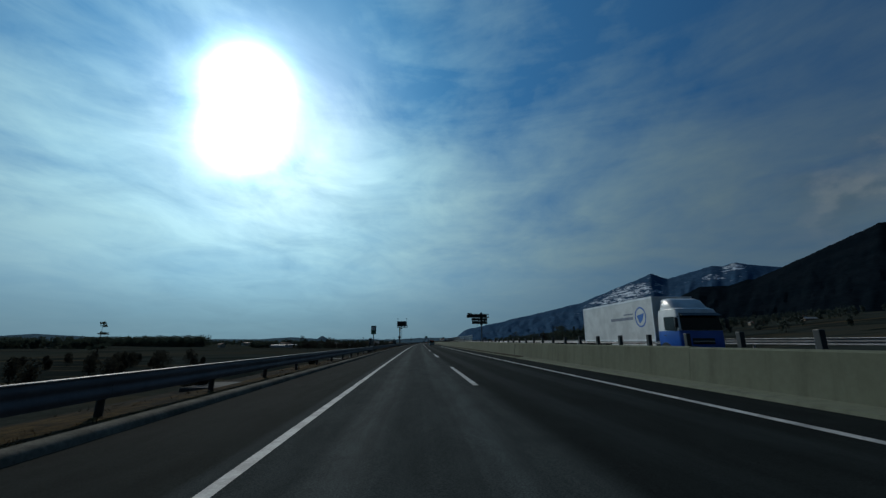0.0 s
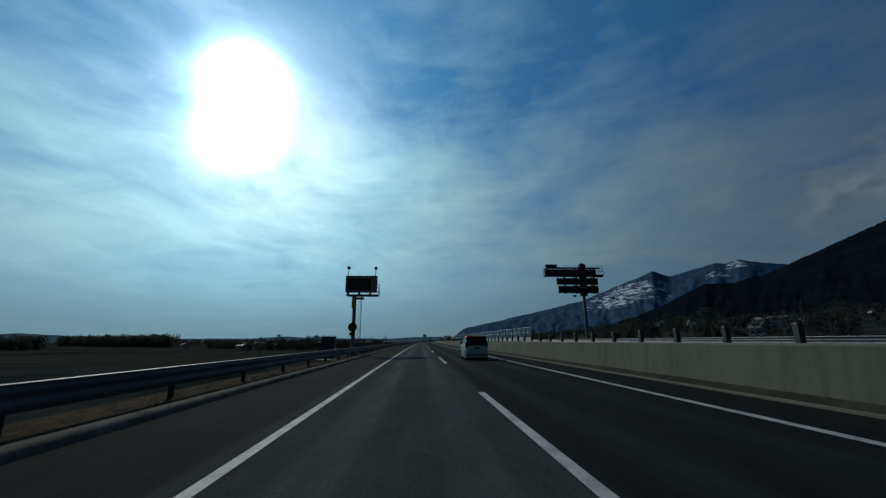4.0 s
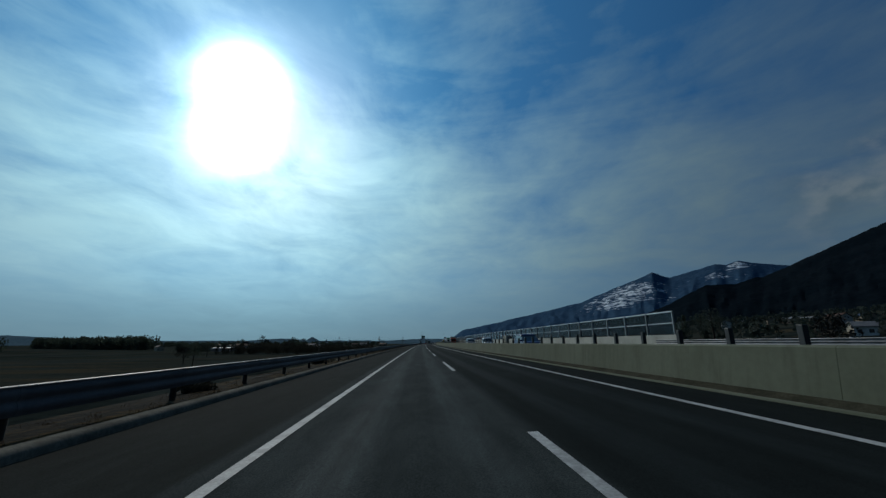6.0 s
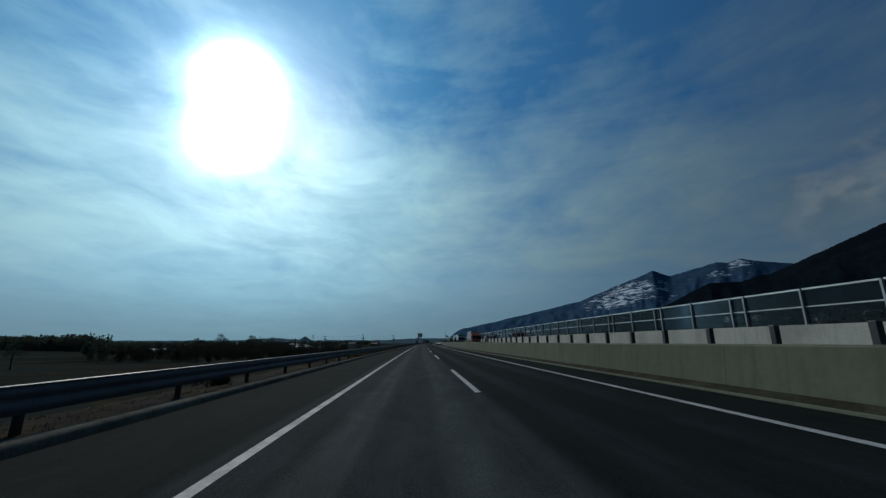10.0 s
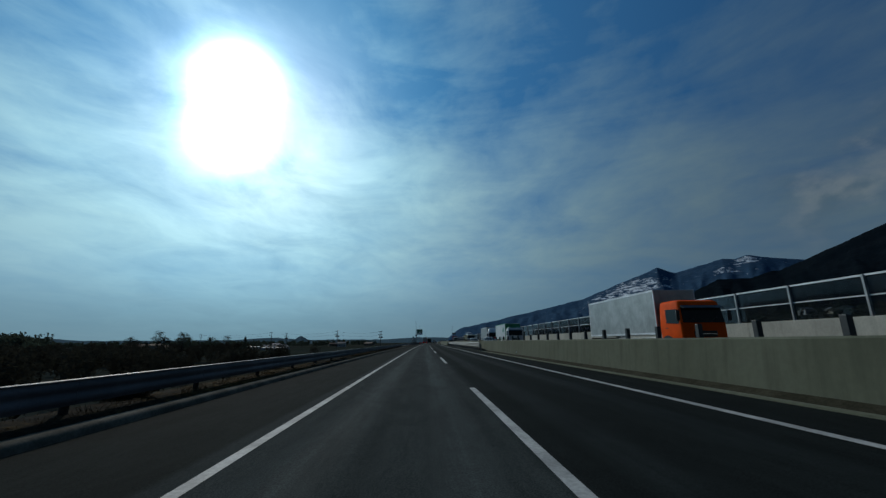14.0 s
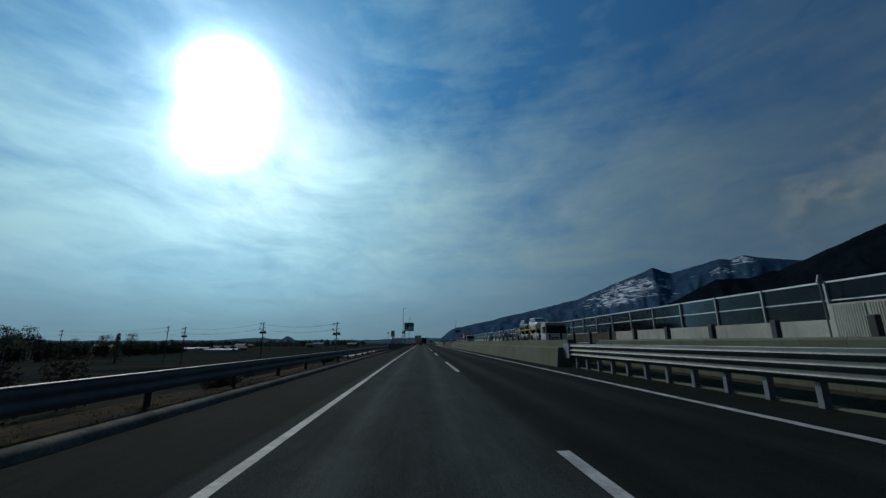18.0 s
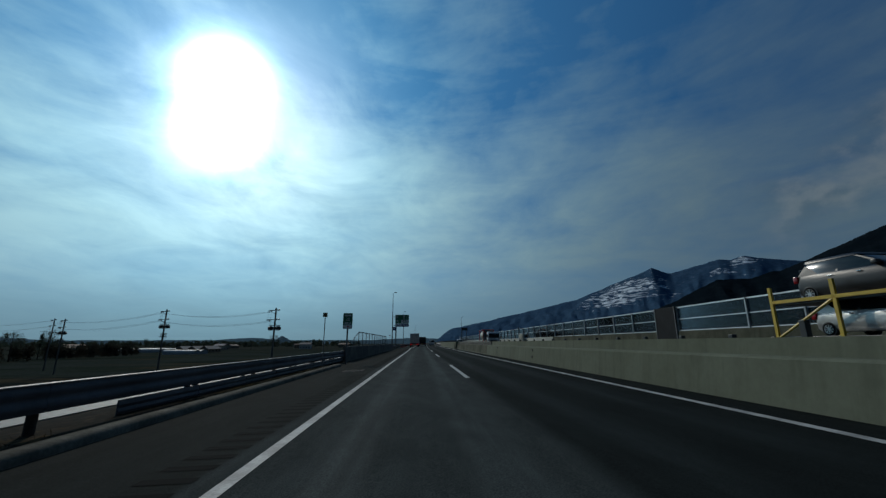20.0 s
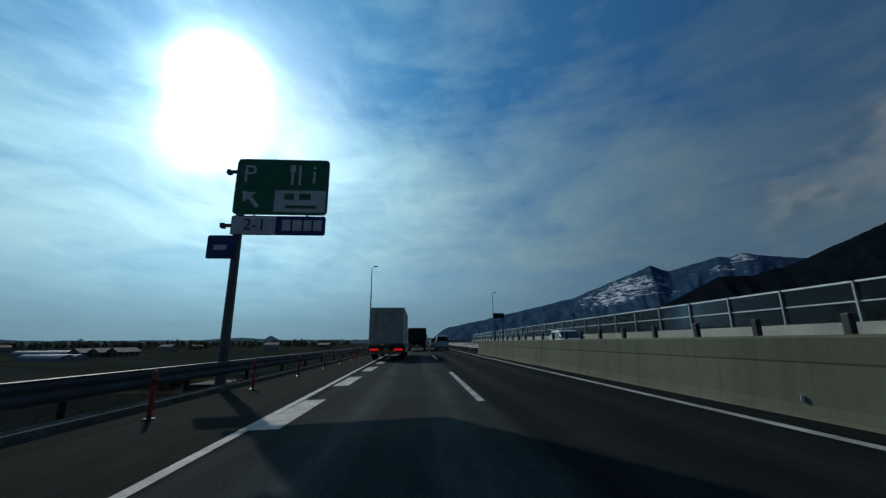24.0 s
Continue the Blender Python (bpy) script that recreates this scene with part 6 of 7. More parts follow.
arrow = Geo().put([(0.95, -0.228, 6.50), (1.08, -0.228, 6.58), (0.72, -0.228, 7.00), (0.60, -0.228, 6.92)], [(0, 1, 2, 3)]).put([(0.42, -0.228, 7.16), (0.48, -0.228, 6.72), (0.92, -0.228, 7.10)], [(0, 1, 2)])
part("arrow", arrow, SIGN_WHITE, board)
bars(board, [(1.95, 2.30, 6.84, 7.08), (2.48, 2.90, 6.84, 7.08), (2.0, 3.1, 6.50, 6.62)], SIGN_GREEN, -0.232)
low = part("lower_board", plate(3.35, 0.72, 0.08, 0.04, 1.82, -0.21, 5.85), SIGN_PURPLE, pa)
part("white_field", plate(1.55, 0.66, 0.06, 0.012, 0.95, -0.22, 5.85), SIGN_WHITE, low)
letters("letters", "2-1", 0.62, SIGN_PURPLE, low, 0.98, -0.225, 5.85)
bars(low, [(1.95, 2.25, 5.66, 6.06), (2.32, 2.65, 5.66, 6.06), (2.72, 3.0, 5.66, 6.06), (3.06, 3.36, 5.66, 6.06)], SIGN_WHITE, -0.212)
for x in (0.9, 2.8):
    part("hanger", Geo().box(x - 0.03, x + 0.03, -0.17, -0.13, 5.6, 8.3), POLE, pa)
for z in (5.8, 7.9):
    part("arm", Geo().box(-0.15, 3.2, -0.13, -0.05, z, z + 0.12), POLE, pa)
    part("arm_cap", Geo().soft_box(-0.28, -0.12, -0.16, 0.05, z - 0.03, z + 0.15, 0.02), POLE, pa)
blue = part("blue_board", plate(0.95, 0.85, 0.06, 0.03, -0.1, -0.23, 5.03), SIGN_BLUE, pa)
bars(blue, [(-0.35, 0.1, 4.92, 5.1)], SIGN_WHITE, -0.232)

# street lamp by the exit
lamp = thing("street_lamp", "tall tapered grey street lamp with a short arm", "street lamp", RM(525.2, -7.9, -0.5))
part("mast", Geo().turned((0, 0, -0.2), (0, 0, 1), [(0, 0.13), (3.0, 0.115), (12.6, 0.05), (12.6, 0.0)], 14), POLE, lamp, smooth=True)
arm = part("arm", Geo().tube((0, 0, 12.3), (0.35, 0.0, 12.55), 0.035, 0.03, n=8), POLE, lamp)
part("lamp_head", Geo().soft_box(0.25, 0.85, -0.12, 0.12, 12.50, 12.63, 0.03), SIGN_BACK, arm)

# small red cross-shaped marker
mk = thing("cross_marker", "dark red cross-shaped marker on a thin pole", "marker", RM(522.0, -8.15, -0.5))
part("pole", Geo().tube((0, 0, -0.2), (0, 0, 3.05), 0.022, n=8), POLE, mk)
part("cross", Geo().box(-0.05, 0.05, -0.03, 0.0, 2.95, 3.30).box(-0.14, 0.14, -0.034, -0.004, 3.08, 3.18), POST_RED, mk)

# red flexible posts along the exit
flex = thing("flexible_post", "red plastic delineator post on the shoulder edge", "delineator", RM(530.95, -6.30, road_z(-6.30)), group="red delineator posts")
part("post", Geo().turned((0, 0, 0), (0, 0, 1), [(0, 0.045), (0.85, 0.04), (0.88, 0.02), (0.88, 0.0)], 12), POST_RED, flex, smooth=True)
part("foot", Geo().turned((0, 0, 0), (0, 0, 1), [(0, 0.11), (0.03, 0.10), (0.05, 0.05)], 14), BLACK, flex)
part("band", Geo().turned((0, 0, 0.62), (0, 0, 1), [(0, 0.0455), (0.1, 0.0445)], 12), LAMP_DULL, flex, "darker red reflective band")
for i in range(1, 10):
    copy_thing(flex, RM(530.95 + 4.75 * i, -6.30 - 0.03 * i, road_z(-6.45)))

# sign backs and a lamp farther along on the right
rb = thing("far_sign", "dark back of a sign on two posts", "road sign", RM(612.6, 16.7, 0.0))
part("board", Geo().soft_box(-1.3, 1.3, -0.06, 0.06, 6.3, 7.5, 0.02), POST_DARK, rb)
for x in (-0.8, 0.8):
    part("post", Geo().tube((x, 0.1, -0.4), (x, 0.1, 7.3), 0.10, n=10), POLE, rb)
for s, x, hgt in ((611.0, 15.2, 9.5), (700.0, -8.2, 11.5), (560.0 + 20, -8.3, 11.8)):
    ob = copy_thing(lamp, RM(s, x, -0.5))

# hatch covers and rumble marks on the shoulder
COVER = material("steel_cover", (0.12, 0.118, 0.11), 0.8, 0.0, vary=0.25, size=0.4, fine=20.0, bump=0.3, spec=0.1)
plate_top = Geo().box(-0.45, 0.45, -0.55, 0.55, -0.02, 0.004)
for x0, x1, y0, y1 in ((-0.45, 0.45, -0.55, -0.52), (-0.45, 0.45, 0.52, 0.55), (-0.45, -0.42, -0.52, 0.52), (0.42, 0.45, -0.52, 0.52)):
    plate_top.box(x0, x1, y0, y1, 0.004, 0.010)
for i in range(11):
    for j in range(13):
        q = Matrix.Translation((-0.38 + 0.076 * i, -0.47 + 0.078 * j, 0.004)) @ Matrix.Rotation(radians(45 if (i + j) % 2 else -45), 4, "Z")
        plate_top.box(-0.026, 0.026, -0.008, 0.008, 0.0, 0.005, q)
cover = plate_top.mesh("hatch_cover", COVER)
for s, x in ((120.7, -4.83), (457.4, -4.85), (522.2, -5.1)):
    ob = tagged(new("hatch_cover", cover), "pale steel hatch cover in the shoulder", "hatch cover", "hatch covers in the shoulder")
    ob.matrix_world = RM(s, x, road_z(x) + 0.004) @ Matrix.Rotation(-math.atan(FALL), 4, "Y")
# flat near-black bars laid just above the asphalt
rumble_bars = Geo()
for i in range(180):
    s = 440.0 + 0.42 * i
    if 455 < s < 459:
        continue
    rumble_bars.put([RP(s + a, x, road_z(x) + 0.004) for a, x in ((0.0, -4.42), (0.0, -3.86), (0.17, -3.86), (0.17, -4.42))], [(0, 1, 2, 3)])
structure("rumble_strip", rumble_bars, material("rumble_dark", (0.005, 0.006, 0.006), 0.98, vary=0.2, spec=0.03), "flat dark rumble bars beside the edge line", "road marking")

# ---- left bridge wall with a wire fence ----
WALL_DARK = material("bridge_wall_concrete", (0.205, 0.198, 0.178), 0.95, vary=0.3, size=1.4, fine=12.0, bump=0.3, streaks=0.5, spec=0.05)
cast_wall("wall_left", "dark weathered concrete bridge wall along the shoulder", 467.9, 514.4,
          lambda s: [(-7.03, -0.3), (-7.06, 0.0), (-7.10, 0.86), (-7.13, 0.90), (-7.36, 0.90), (-7.42, -0.6)], WALL_DARK, 9.3)
wf = thing("wire_fence", "dark chain-link fence on the bridge wall", "fence", RM(0, 0, 0))
FX, FB = -7.24, 0.88
posts = [(471.9, 0.72)] + [(474.42 + 2.54 * i, 1.28) for i in range(12)] + [(504.9, 0.72)]
for s, h in posts + [(471.35, 0.50), (505.45, 0.50)]:
    q = part("fence_post", Geo().tube((0, 0, 0), (0, 0, h), 0.030, n=8).tube((0, 0, h), (0, 0, h + 0.02), 0.036, n=8), POST_DARK, wf)
    q.matrix_world = RM(s, FX, FB)
    part("clamp", Geo().box(-0.045, 0.045, -0.045, 0.045, 0.10, 0.14), POST_DARK, q).matrix_world = RM(s, FX, FB)
rail_line = [(471.35, 0.08), (471.35, 0.50)] + posts + [(505.45, 0.50), (505.45, 0.08)]
for (s, h), (s2, h2) in zip(rail_line, rail_line[1:]):
    part("top_rail", Geo().tube(RP(s, FX, FB + h), RP(s2, FX, FB + h2), 0.022, n=6), POST_DARK, wf)
part("bottom_wire", Geo().path([RP(s, FX, FB + 0.10) for s, h in posts], 0.008, 5), POST_DARK, wf)


def fence_height(s):
    return min(1.26, 0.70 + 0.23 * max(s - 471.9, -1.0), 0.70 + 0.23 * max(504.9 - s, -1.0))


for (s, h), (s2, h2) in zip(posts, posts[1:]):
    for k in range(1, 6):
        f = k / 6
        part("tie", Geo().box(-0.02, 0.02, -0.025, 0.025, -0.07, 0.0), POST_DARK, wf).matrix_world = RM(s + (s2 - s) * f, FX, FB + h + (h2 - h) * f)
net = Geo()
step, lean = 0.062, 0.80
for i in range(580):
    for d in (1, -1):
        s = 470.6 + step * i
        lo, hi = 0.06, None
        h = 0.0
        while h < 1.27 and fence_height(s + d * lean * h) > h and 471.4 < s + d * lean * max(h, 0.06) < 505.4:
            h += 0.05
        h = min(h, 1.26)
        if h > 0.1:
            a, c = s + d * lean * lo, s + d * lean * h
            net.put([RP(a, FX, FB + lo), RP(a + 0.004, FX, FB + lo), RP(c + 0.004, FX, FB + h), RP(c, FX, FB + h)], [(0, 1, 2, 3)])
part("netting", net, WIRE, wf)["kind"] = "stuff"
# drainage brackets on the median wall
clip = Geo().soft_box(-0.05, 0.02, -0.05, 0.05, -0.04, 0.04, 0.012).mesh("wall_clip", BLACK)
for s, x, lean in ((167.0, 5.295, 0.098), (468.6, 4.355, 0.12), (458.8, 4.355, 0.12), (474.0, 4.50, 0.135), (489.0, 4.50, 0.135), (503.0, 4.50, 0.135)):
    for z in (0.42, 0.78) if x < 5 else (0.52, 0.96):
        tagged(new("wall_clip", clip), "small black clip bolted to the median wall", "clip", "clips on the median wall").matrix_world = RM(s, x + lean * (z - 0.25), z)

# reflectors on stubby brackets near the foot of the wall
for s, x, z in ((51.7, 5.32, 0.46), (336.95, 5.315, 0.43), (528.5, 4.24, 0.38)):
    eye = thing("wall_reflector", "small pale reflector on a dark bracket", "reflector", RM(s, x, z), group="reflectors on the median wall")
    part("bracket", Geo().soft_box(-0.045, 0.03, 0.0, 0.04, -0.03, 0.04, 0.010), POST_DARK, eye)
    part("lens", Geo().soft_box(-0.06, 0.0, -0.014, 0.0, -0.04, 0.045, 0.006), SIGN_WHITE, eye)

# dark open joints down the face of the wall, one built as a bent tube
high = bpy.data.objects["wall_median_high"]
part("drain_pipe", Geo().path([RP(506.12, 4.272, 0.99), RP(506.16, 4.245, 0.70), RP(506.17, 4.205, 0.34), RP(506.10, 4.14, 0.10)], 0.030, 8), SEAM, high, "black bent joint down the wall")
early = bpy.data.objects["wall_median"]
part("joint", Geo().sweep([(5.268, 0.16), (5.292, 0.28), (5.366, 1.02), (5.42, 1.02), (5.40, 0.16)], 28.43, 28.50, 0.07), SEAM, early)

# ---- tank and carrier lorries on the opposite side ----
tank = truck("tank_truck", "oncoming tank container lorry with a white cab", oncoming(519.1, 13.45, 12.7), WHITE, WHITE, WHITE, L=12.7, kind="bare", deflector=False)
part("tank", Geo().turned((0, 0.25, 2.42), (0, 1, 0), [(0, 0.0), (0.05, 0.6), (0.25, 1.0), (0.5, 1.12), (4.7, 1.12), (4.95, 1.0), (5.15, 0.6), (5.2, 0.0)], 28), CREAM_TANK, tank, "cream tank barrel", smooth=True)
for y in (0.1, 5.7):
    fr = Geo()
    for a, b in (((-1.2, y, 1.1), (-1.2, y, 3.6)), ((1.2, y, 1.1), (1.2, y, 3.6)), ((-1.2, y, 3.6), (1.2, y, 3.6)), ((-1.2, y, 1.15), (1.2, y, 1.15)), ((-1.2, y, 1.2), (1.2, y, 3.5))):
        fr.tube(a, b, 0.07, n=6)
    part("end_frame", fr, RED, tank)
for x in (-1.2, 1.2):
    part("side_rail", Geo().tube((x, 0.1, 3.6), (x, 5.7, 3.6), 0.055, n=6).tube((x, 0.1, 1.15), (x, 5.7, 1.15), 0.06, n=6), RED, tank)
part("end_plate", Geo().soft_box(-1.1, 1.1, 5.52, 5.57, 1.3, 3.5, 0.05), SIGN_BACK, tank)

carrier = truck("car_carrier", "oncoming car carrier lorry with a pale yellow cab", oncoming(438.0, 13.45, 14.4), material("pale_yellow_paint", (0.34, 0.29, 0.14), 0.4, vary=0.06), WHITE, WHITE, L=14.4, kind="bare", deflector=False)
for sd in (1, -1):
    for y in (0.2, 2.6, 5.2, 7.8, 10.6):
        part("frame_post", Geo().box(min(sd * 1.13, sd * 1.22), max(sd * 1.13, sd * 1.22), y, y + 0.12, 0.9, 2.95), YELLOW, carrier)
    part("deck_rail", Geo().box(min(sd * 1.10, sd * 1.22), max(sd * 1.10, sd * 1.22), 0.2, 10.8, 2.30, 2.42), YELLOW, carrier)
    part("brace", Geo().tube((sd * 1.17, 0.3, 1.0), (sd * 1.17, 2.6, 2.3), 0.05, n=6).tube((sd * 1.17, 5.2, 1.0), (sd * 1.17, 7.8, 2.3), 0.05, n=6), YELLOW, carrier)
part("upper_deck", Geo().box(-1.1, 1.1, 0.2, 10.8, 2.24, 2.30), POLE, carrier)
part("lower_deck", Geo().box(-1.1, 1.1, 0.2, 10.8, 1.00, 1.06), POLE, carrier)
base = oncoming(438.0, 13.45, 14.4)
for y, z, paint in ((5.9, 2.31, WHITE), (1.0, 2.31, BLACK), (6.3, 1.07, WHITE), (1.4, 1.07, SILVER)):
    car("loaded_car", "car carried on the lorry deck", base @ Matrix.Translation((0, y, z)), 4.0, 1.68, 1.30 if z < 2 else 1.5, paint, paint, "van", group="cars on the carrier")

# ---- the country round the road ----
def ground_at(X, Y):
    R = 1 / BEND
    x = R - math.hypot(R - X, Y)
    return ground_z(math.atan2(Y, R - X) / BEND, x)


RNG = random.Random(11)


def leaves(g, c, rx, ry, rz, count, size, rng=RNG):
    """Small leaf clusters scattered through a lumpy volume."""
    for _ in range(count):
        d = Vector((rng.gauss(0, 1), rng.gauss(0, 1), rng.gauss(0, 1))).normalized() * (rng.random() ** 0.45)
        p = Vector((c[0] + d.x * rx, c[1] + d.y * ry, c[2] + d.z * rz))
        u = Vector((rng.gauss(0, 1), rng.gauss(0, 1), rng.gauss(0, 1))).normalized()
        v = u.orthogonal().normalized()
        s = size * rng.uniform(0.6, 1.4)
        g.put([p + u * s, p + v * s * 0.6, p - u * s, p - v * s * 0.6], [(0, 1, 2, 3)])


def limbs(g, base, top, r, count, spread, rng=RNG):
    g.tube(base, base + (top - base) * 0.55, r, r * 0.62, n=8)
    g.tube(base + (top - base) * 0.55, top, r * 0.62, r * 0.12, n=7)
    tips = []
    for i in range(count):
        f = rng.uniform(0.35, 0.92)
        p = base + (top - base) * f
        a = rng.uniform(0, 6.283)
        q = p + Vector((math.cos(a) * spread, math.sin(a) * spread, spread * rng.uniform(0.25, 0.8))) * (1.15 - f)
        g.tube(p, q, r * 0.32 * (1.1 - f), r * 0.06, n=5)
        tips.append(q)
    return tips


def broadleaf(hgt, wid, mat, seed, dense=46):
    """A free-growing tree: trunk with limbs, uneven crown of small clumps."""
    rng = random.Random(seed)
    t = thing("tree", "dark rounded tree among the fields", "tree", group="field trees")
    wood = Geo()
    tips = limbs(wood, Vector((0, 0, -0.4)), Vector((rng.uniform(-0.4, 0.4), rng.uniform(-0.4, 0.4), hgt * 0.93)), hgt * 0.030, 14, wid * 0.55, rng)
    part("trunk", wood, BARK, t)
    crown = Geo()
    for q in tips:
        leaves(crown, q, wid * rng.uniform(0.18, 0.30), wid * rng.uniform(0.18, 0.30), hgt * rng.uniform(0.08, 0.15), dense, 0.22, rng)
    part("crown", crown, mat, t)
    return t


def conifer(hgt, wid, seed):
    rng = random.Random(seed)
    t = thing("conifer", "dark pointed conifer standing in the fields", "tree", group="conifers")
    part("trunk", Geo().tube((0, 0, -0.4), (0, 0, hgt * 0.97), hgt * 0.022, hgt * 0.004, n=8), BARK, t)
    crown = Geo()
    for i in range(16):
        f = 0.12 + 0.86 * i / 15
        for _ in range(6):
            a = rng.uniform(0, 6.283)
            r = wid * (1.05 - f) * rng.uniform(0.4, 1.0)
            leaves(crown, (math.cos(a) * r, math.sin(a) * r, hgt * f), wid * 0.20, wid * 0.20, hgt * 0.03, 9, 0.20, rng)
    part("crown", crown, LEAF_DARK, t)
    return t


def tufted_pine(hgt, seed):
    rng = random.Random(seed)
    t = thing("pine", "tall thin pine with ragged tufts at the top", "tree")
    wood, crown = Geo(), Geo()
    top = Vector((0.3, 0.1, hgt))
    tips = limbs(wood, Vector((0, 0, -0.4)), top, 0.16, 10, 2.0, rng)
    part("trunk", wood, BARK, t)
    for q in tips + [top]:
        leaves(crown, q, 0.75, 0.75, 0.38, 60, 0.16, rng)
    part("crown", crown, LEAF_DARK, t)
    return t


KINDS = [broadleaf(9.0, 6.5, LEAF_DARK, 1), broadleaf(7.5, 6.0, TWIGS, 2), broadleaf(11.0, 7.5, LEAF_DARK, 3), conifer(8.0, 2.2, 4)]
SPOTS = [(0, -131.7, 605, 1.05), (2, -125, 612, 0.9), (0, -220, 571, 0.75), (2, -114.7, 535, 0.92), (1, -118, 540, 1.15), (0, -109, 531, 0.9), (2, -198, 622, 0.95), (1, -192, 617, 1.2),
         (2, -171, 610, 1.22), (1, -164, 606, 1.3), (3, -83.9, 538, 0.95), (0, -88, 545, 0.5), (3, -150, 640, 1.1), (0, -240, 700, 1.0), (2, -260, 760, 1.0), (1, -210, 660, 1.1),
         (0, -60, 250, 0.55), (1, -72, 268, 0.6), (0, -95, 330, 0.6), (2, -300, 980, 1.1), (3, -310, 860, 1.3), (0, -140, 880, 0.9), (0, 45, 130, 0.6), (2, 62, 170, 0.75), (1, 58, 185, 0.8),
         (2, 85, 240, 0.9), (0, 92, 262, 0.9), (3, 120, 300, 1.2), (2, 140, 210, 0.9), (0, 170, 340, 1.0), (3, 180, 260, 1.4), (2, 220, 420, 1.1), (0, 100, 420, 0.9), (2, 130, 520, 1.0),
         (1, 95, 560, 1.0), (0, 150, 640, 1.0), (3, 210, 560, 1.4), (2, 260, 700, 1.1), (0, 190, 800, 1.1)]
for k, X, Y, sc in SPOTS:
    copy_thing(KINDS[k], Matrix.Translation((X, Y, ground_at(X, Y))) @ Matrix.Rotation(X * 1.7, 4, "Z") @ Matrix.Diagonal((sc * 1.1, sc * 1.1, sc * 1.25, 1)))
for i, ob in enumerate(KINDS):
    ob.matrix_world = Matrix.Translation((-250 - 14 * i, 780 + 22 * i, ground_at(-250 - 14 * i, 780 + 22 * i)))
pine = tufted_pine(10.6, 8)
pine.matrix_world = Matrix.Translation((-78.1, 102.0, ground_at(-78, 102)))


def woods(name, label, spots, h0, h1, mat, per, size, seed):
    rng = random.Random(seed)
    g = Geo()
    for X, Y in spots:
        z, hh = ground_at(X, Y), rng.uniform(h0, h1)
        w = hh * rng.uniform(0.22, 0.36)
        g.tube((X, Y, z - 0.3), (X, Y, z + hh * 0.6), hh * 0.02, hh * 0.008, n=5)
        leaves(g, (X, Y, z + hh * 0.62), w, w, hh * 0.38, per, size, rng)
        leaves(g, (X + rng.uniform(-w, w), Y, z + hh * 0.28), w * 1.1, w * 1.1, hh * 0.28, per // 2, size, rng)
    ob = tagged(new(name, g.mesh(name, mat)), label, "trees", "", "stuff")
    return ob


def scatter(n, poly, seed):
    """n places between the corners a, b, c, d."""
    rng = random.Random(seed)
    a, b, c, d = poly
    out = []
    for _ in range(n):
        u, v = rng.random(), rng.random()
        out.append(tuple((a[i] * (1 - u) + b[i] * u) * (1 - v) + (d[i] * (1 - u) + c[i] * u) * v for i in (0, 1)))
    return out


woods("woodland_left", "long dark belt of trees beyond the fields", scatter(330, [(-384, 740), (-720, 960), (-800, 1060), (-390, 800)], 1), 15, 23, LEAF_DARK, 60, 1.3, 21)
woods("woodland_left_near", "dark belt of trees edging the fields", scatter(220, [(-420, 560), (-760, 640), (-800, 720), (-440, 610)], 2), 12, 18, LEAF_DARK, 60, 1.2, 22)
woods("grove", "compact dark grove in the fields", scatter(60, [(-180, 487), (-198, 572), (-214, 570), (-197, 485)], 3), 6, 9.5, LEAF_DARK, 110, 0.5, 23)
woods("thicket", "dense dark thicket beside the road embankment", scatter(110, [(-104, 430), (-141, 700), (-160, 700), (-124, 430)], 4), 4, 7.5, BUSH, 190, 0.34, 24)
woods("scrub", "dark winter scrub on the slope below the road", scatter(190, [(-24, 345), (-22, 440), (-110, 470), (-120, 380)], 5), 3.2, 6.4, BUSH, 300, 0.20, 25)
woods("scrub_early", "low dark bushes below the road embankment", scatter(46, [(-34, 20), (-60, 130), (-110, 140), (-80, 30)], 6), 2.2, 4.4, BUSH, 260, 0.19, 26)
woods("woodland_far", "hazy tree belts across the plain", scatter(420, [(-120, 1250), (-900, 1200), (-1200, 1700), (-100, 1900)], 7), 10, 16, LEAF_DARK, 30, 1.8, 27)
woods("woodland_right", "dark trees on the slope beyond the opposite carriageway", scatter(330, [(70, 180), (150, 900), (420, 1000), (230, 160)], 8), 5, 9, LEAF_DARK, 52, 0.8, 28)
woods("woodland_right_far", "dark woods climbing the foot of the hills", scatter(420, [(260, 500), (420, 1600), (1300, 1500), (760, 380)], 9), 9, 15, LEAF_DARK, 34, 1.5, 29)

# tufts of dry grass on the left verge
tufts = Geo()
rng = random.Random(5)
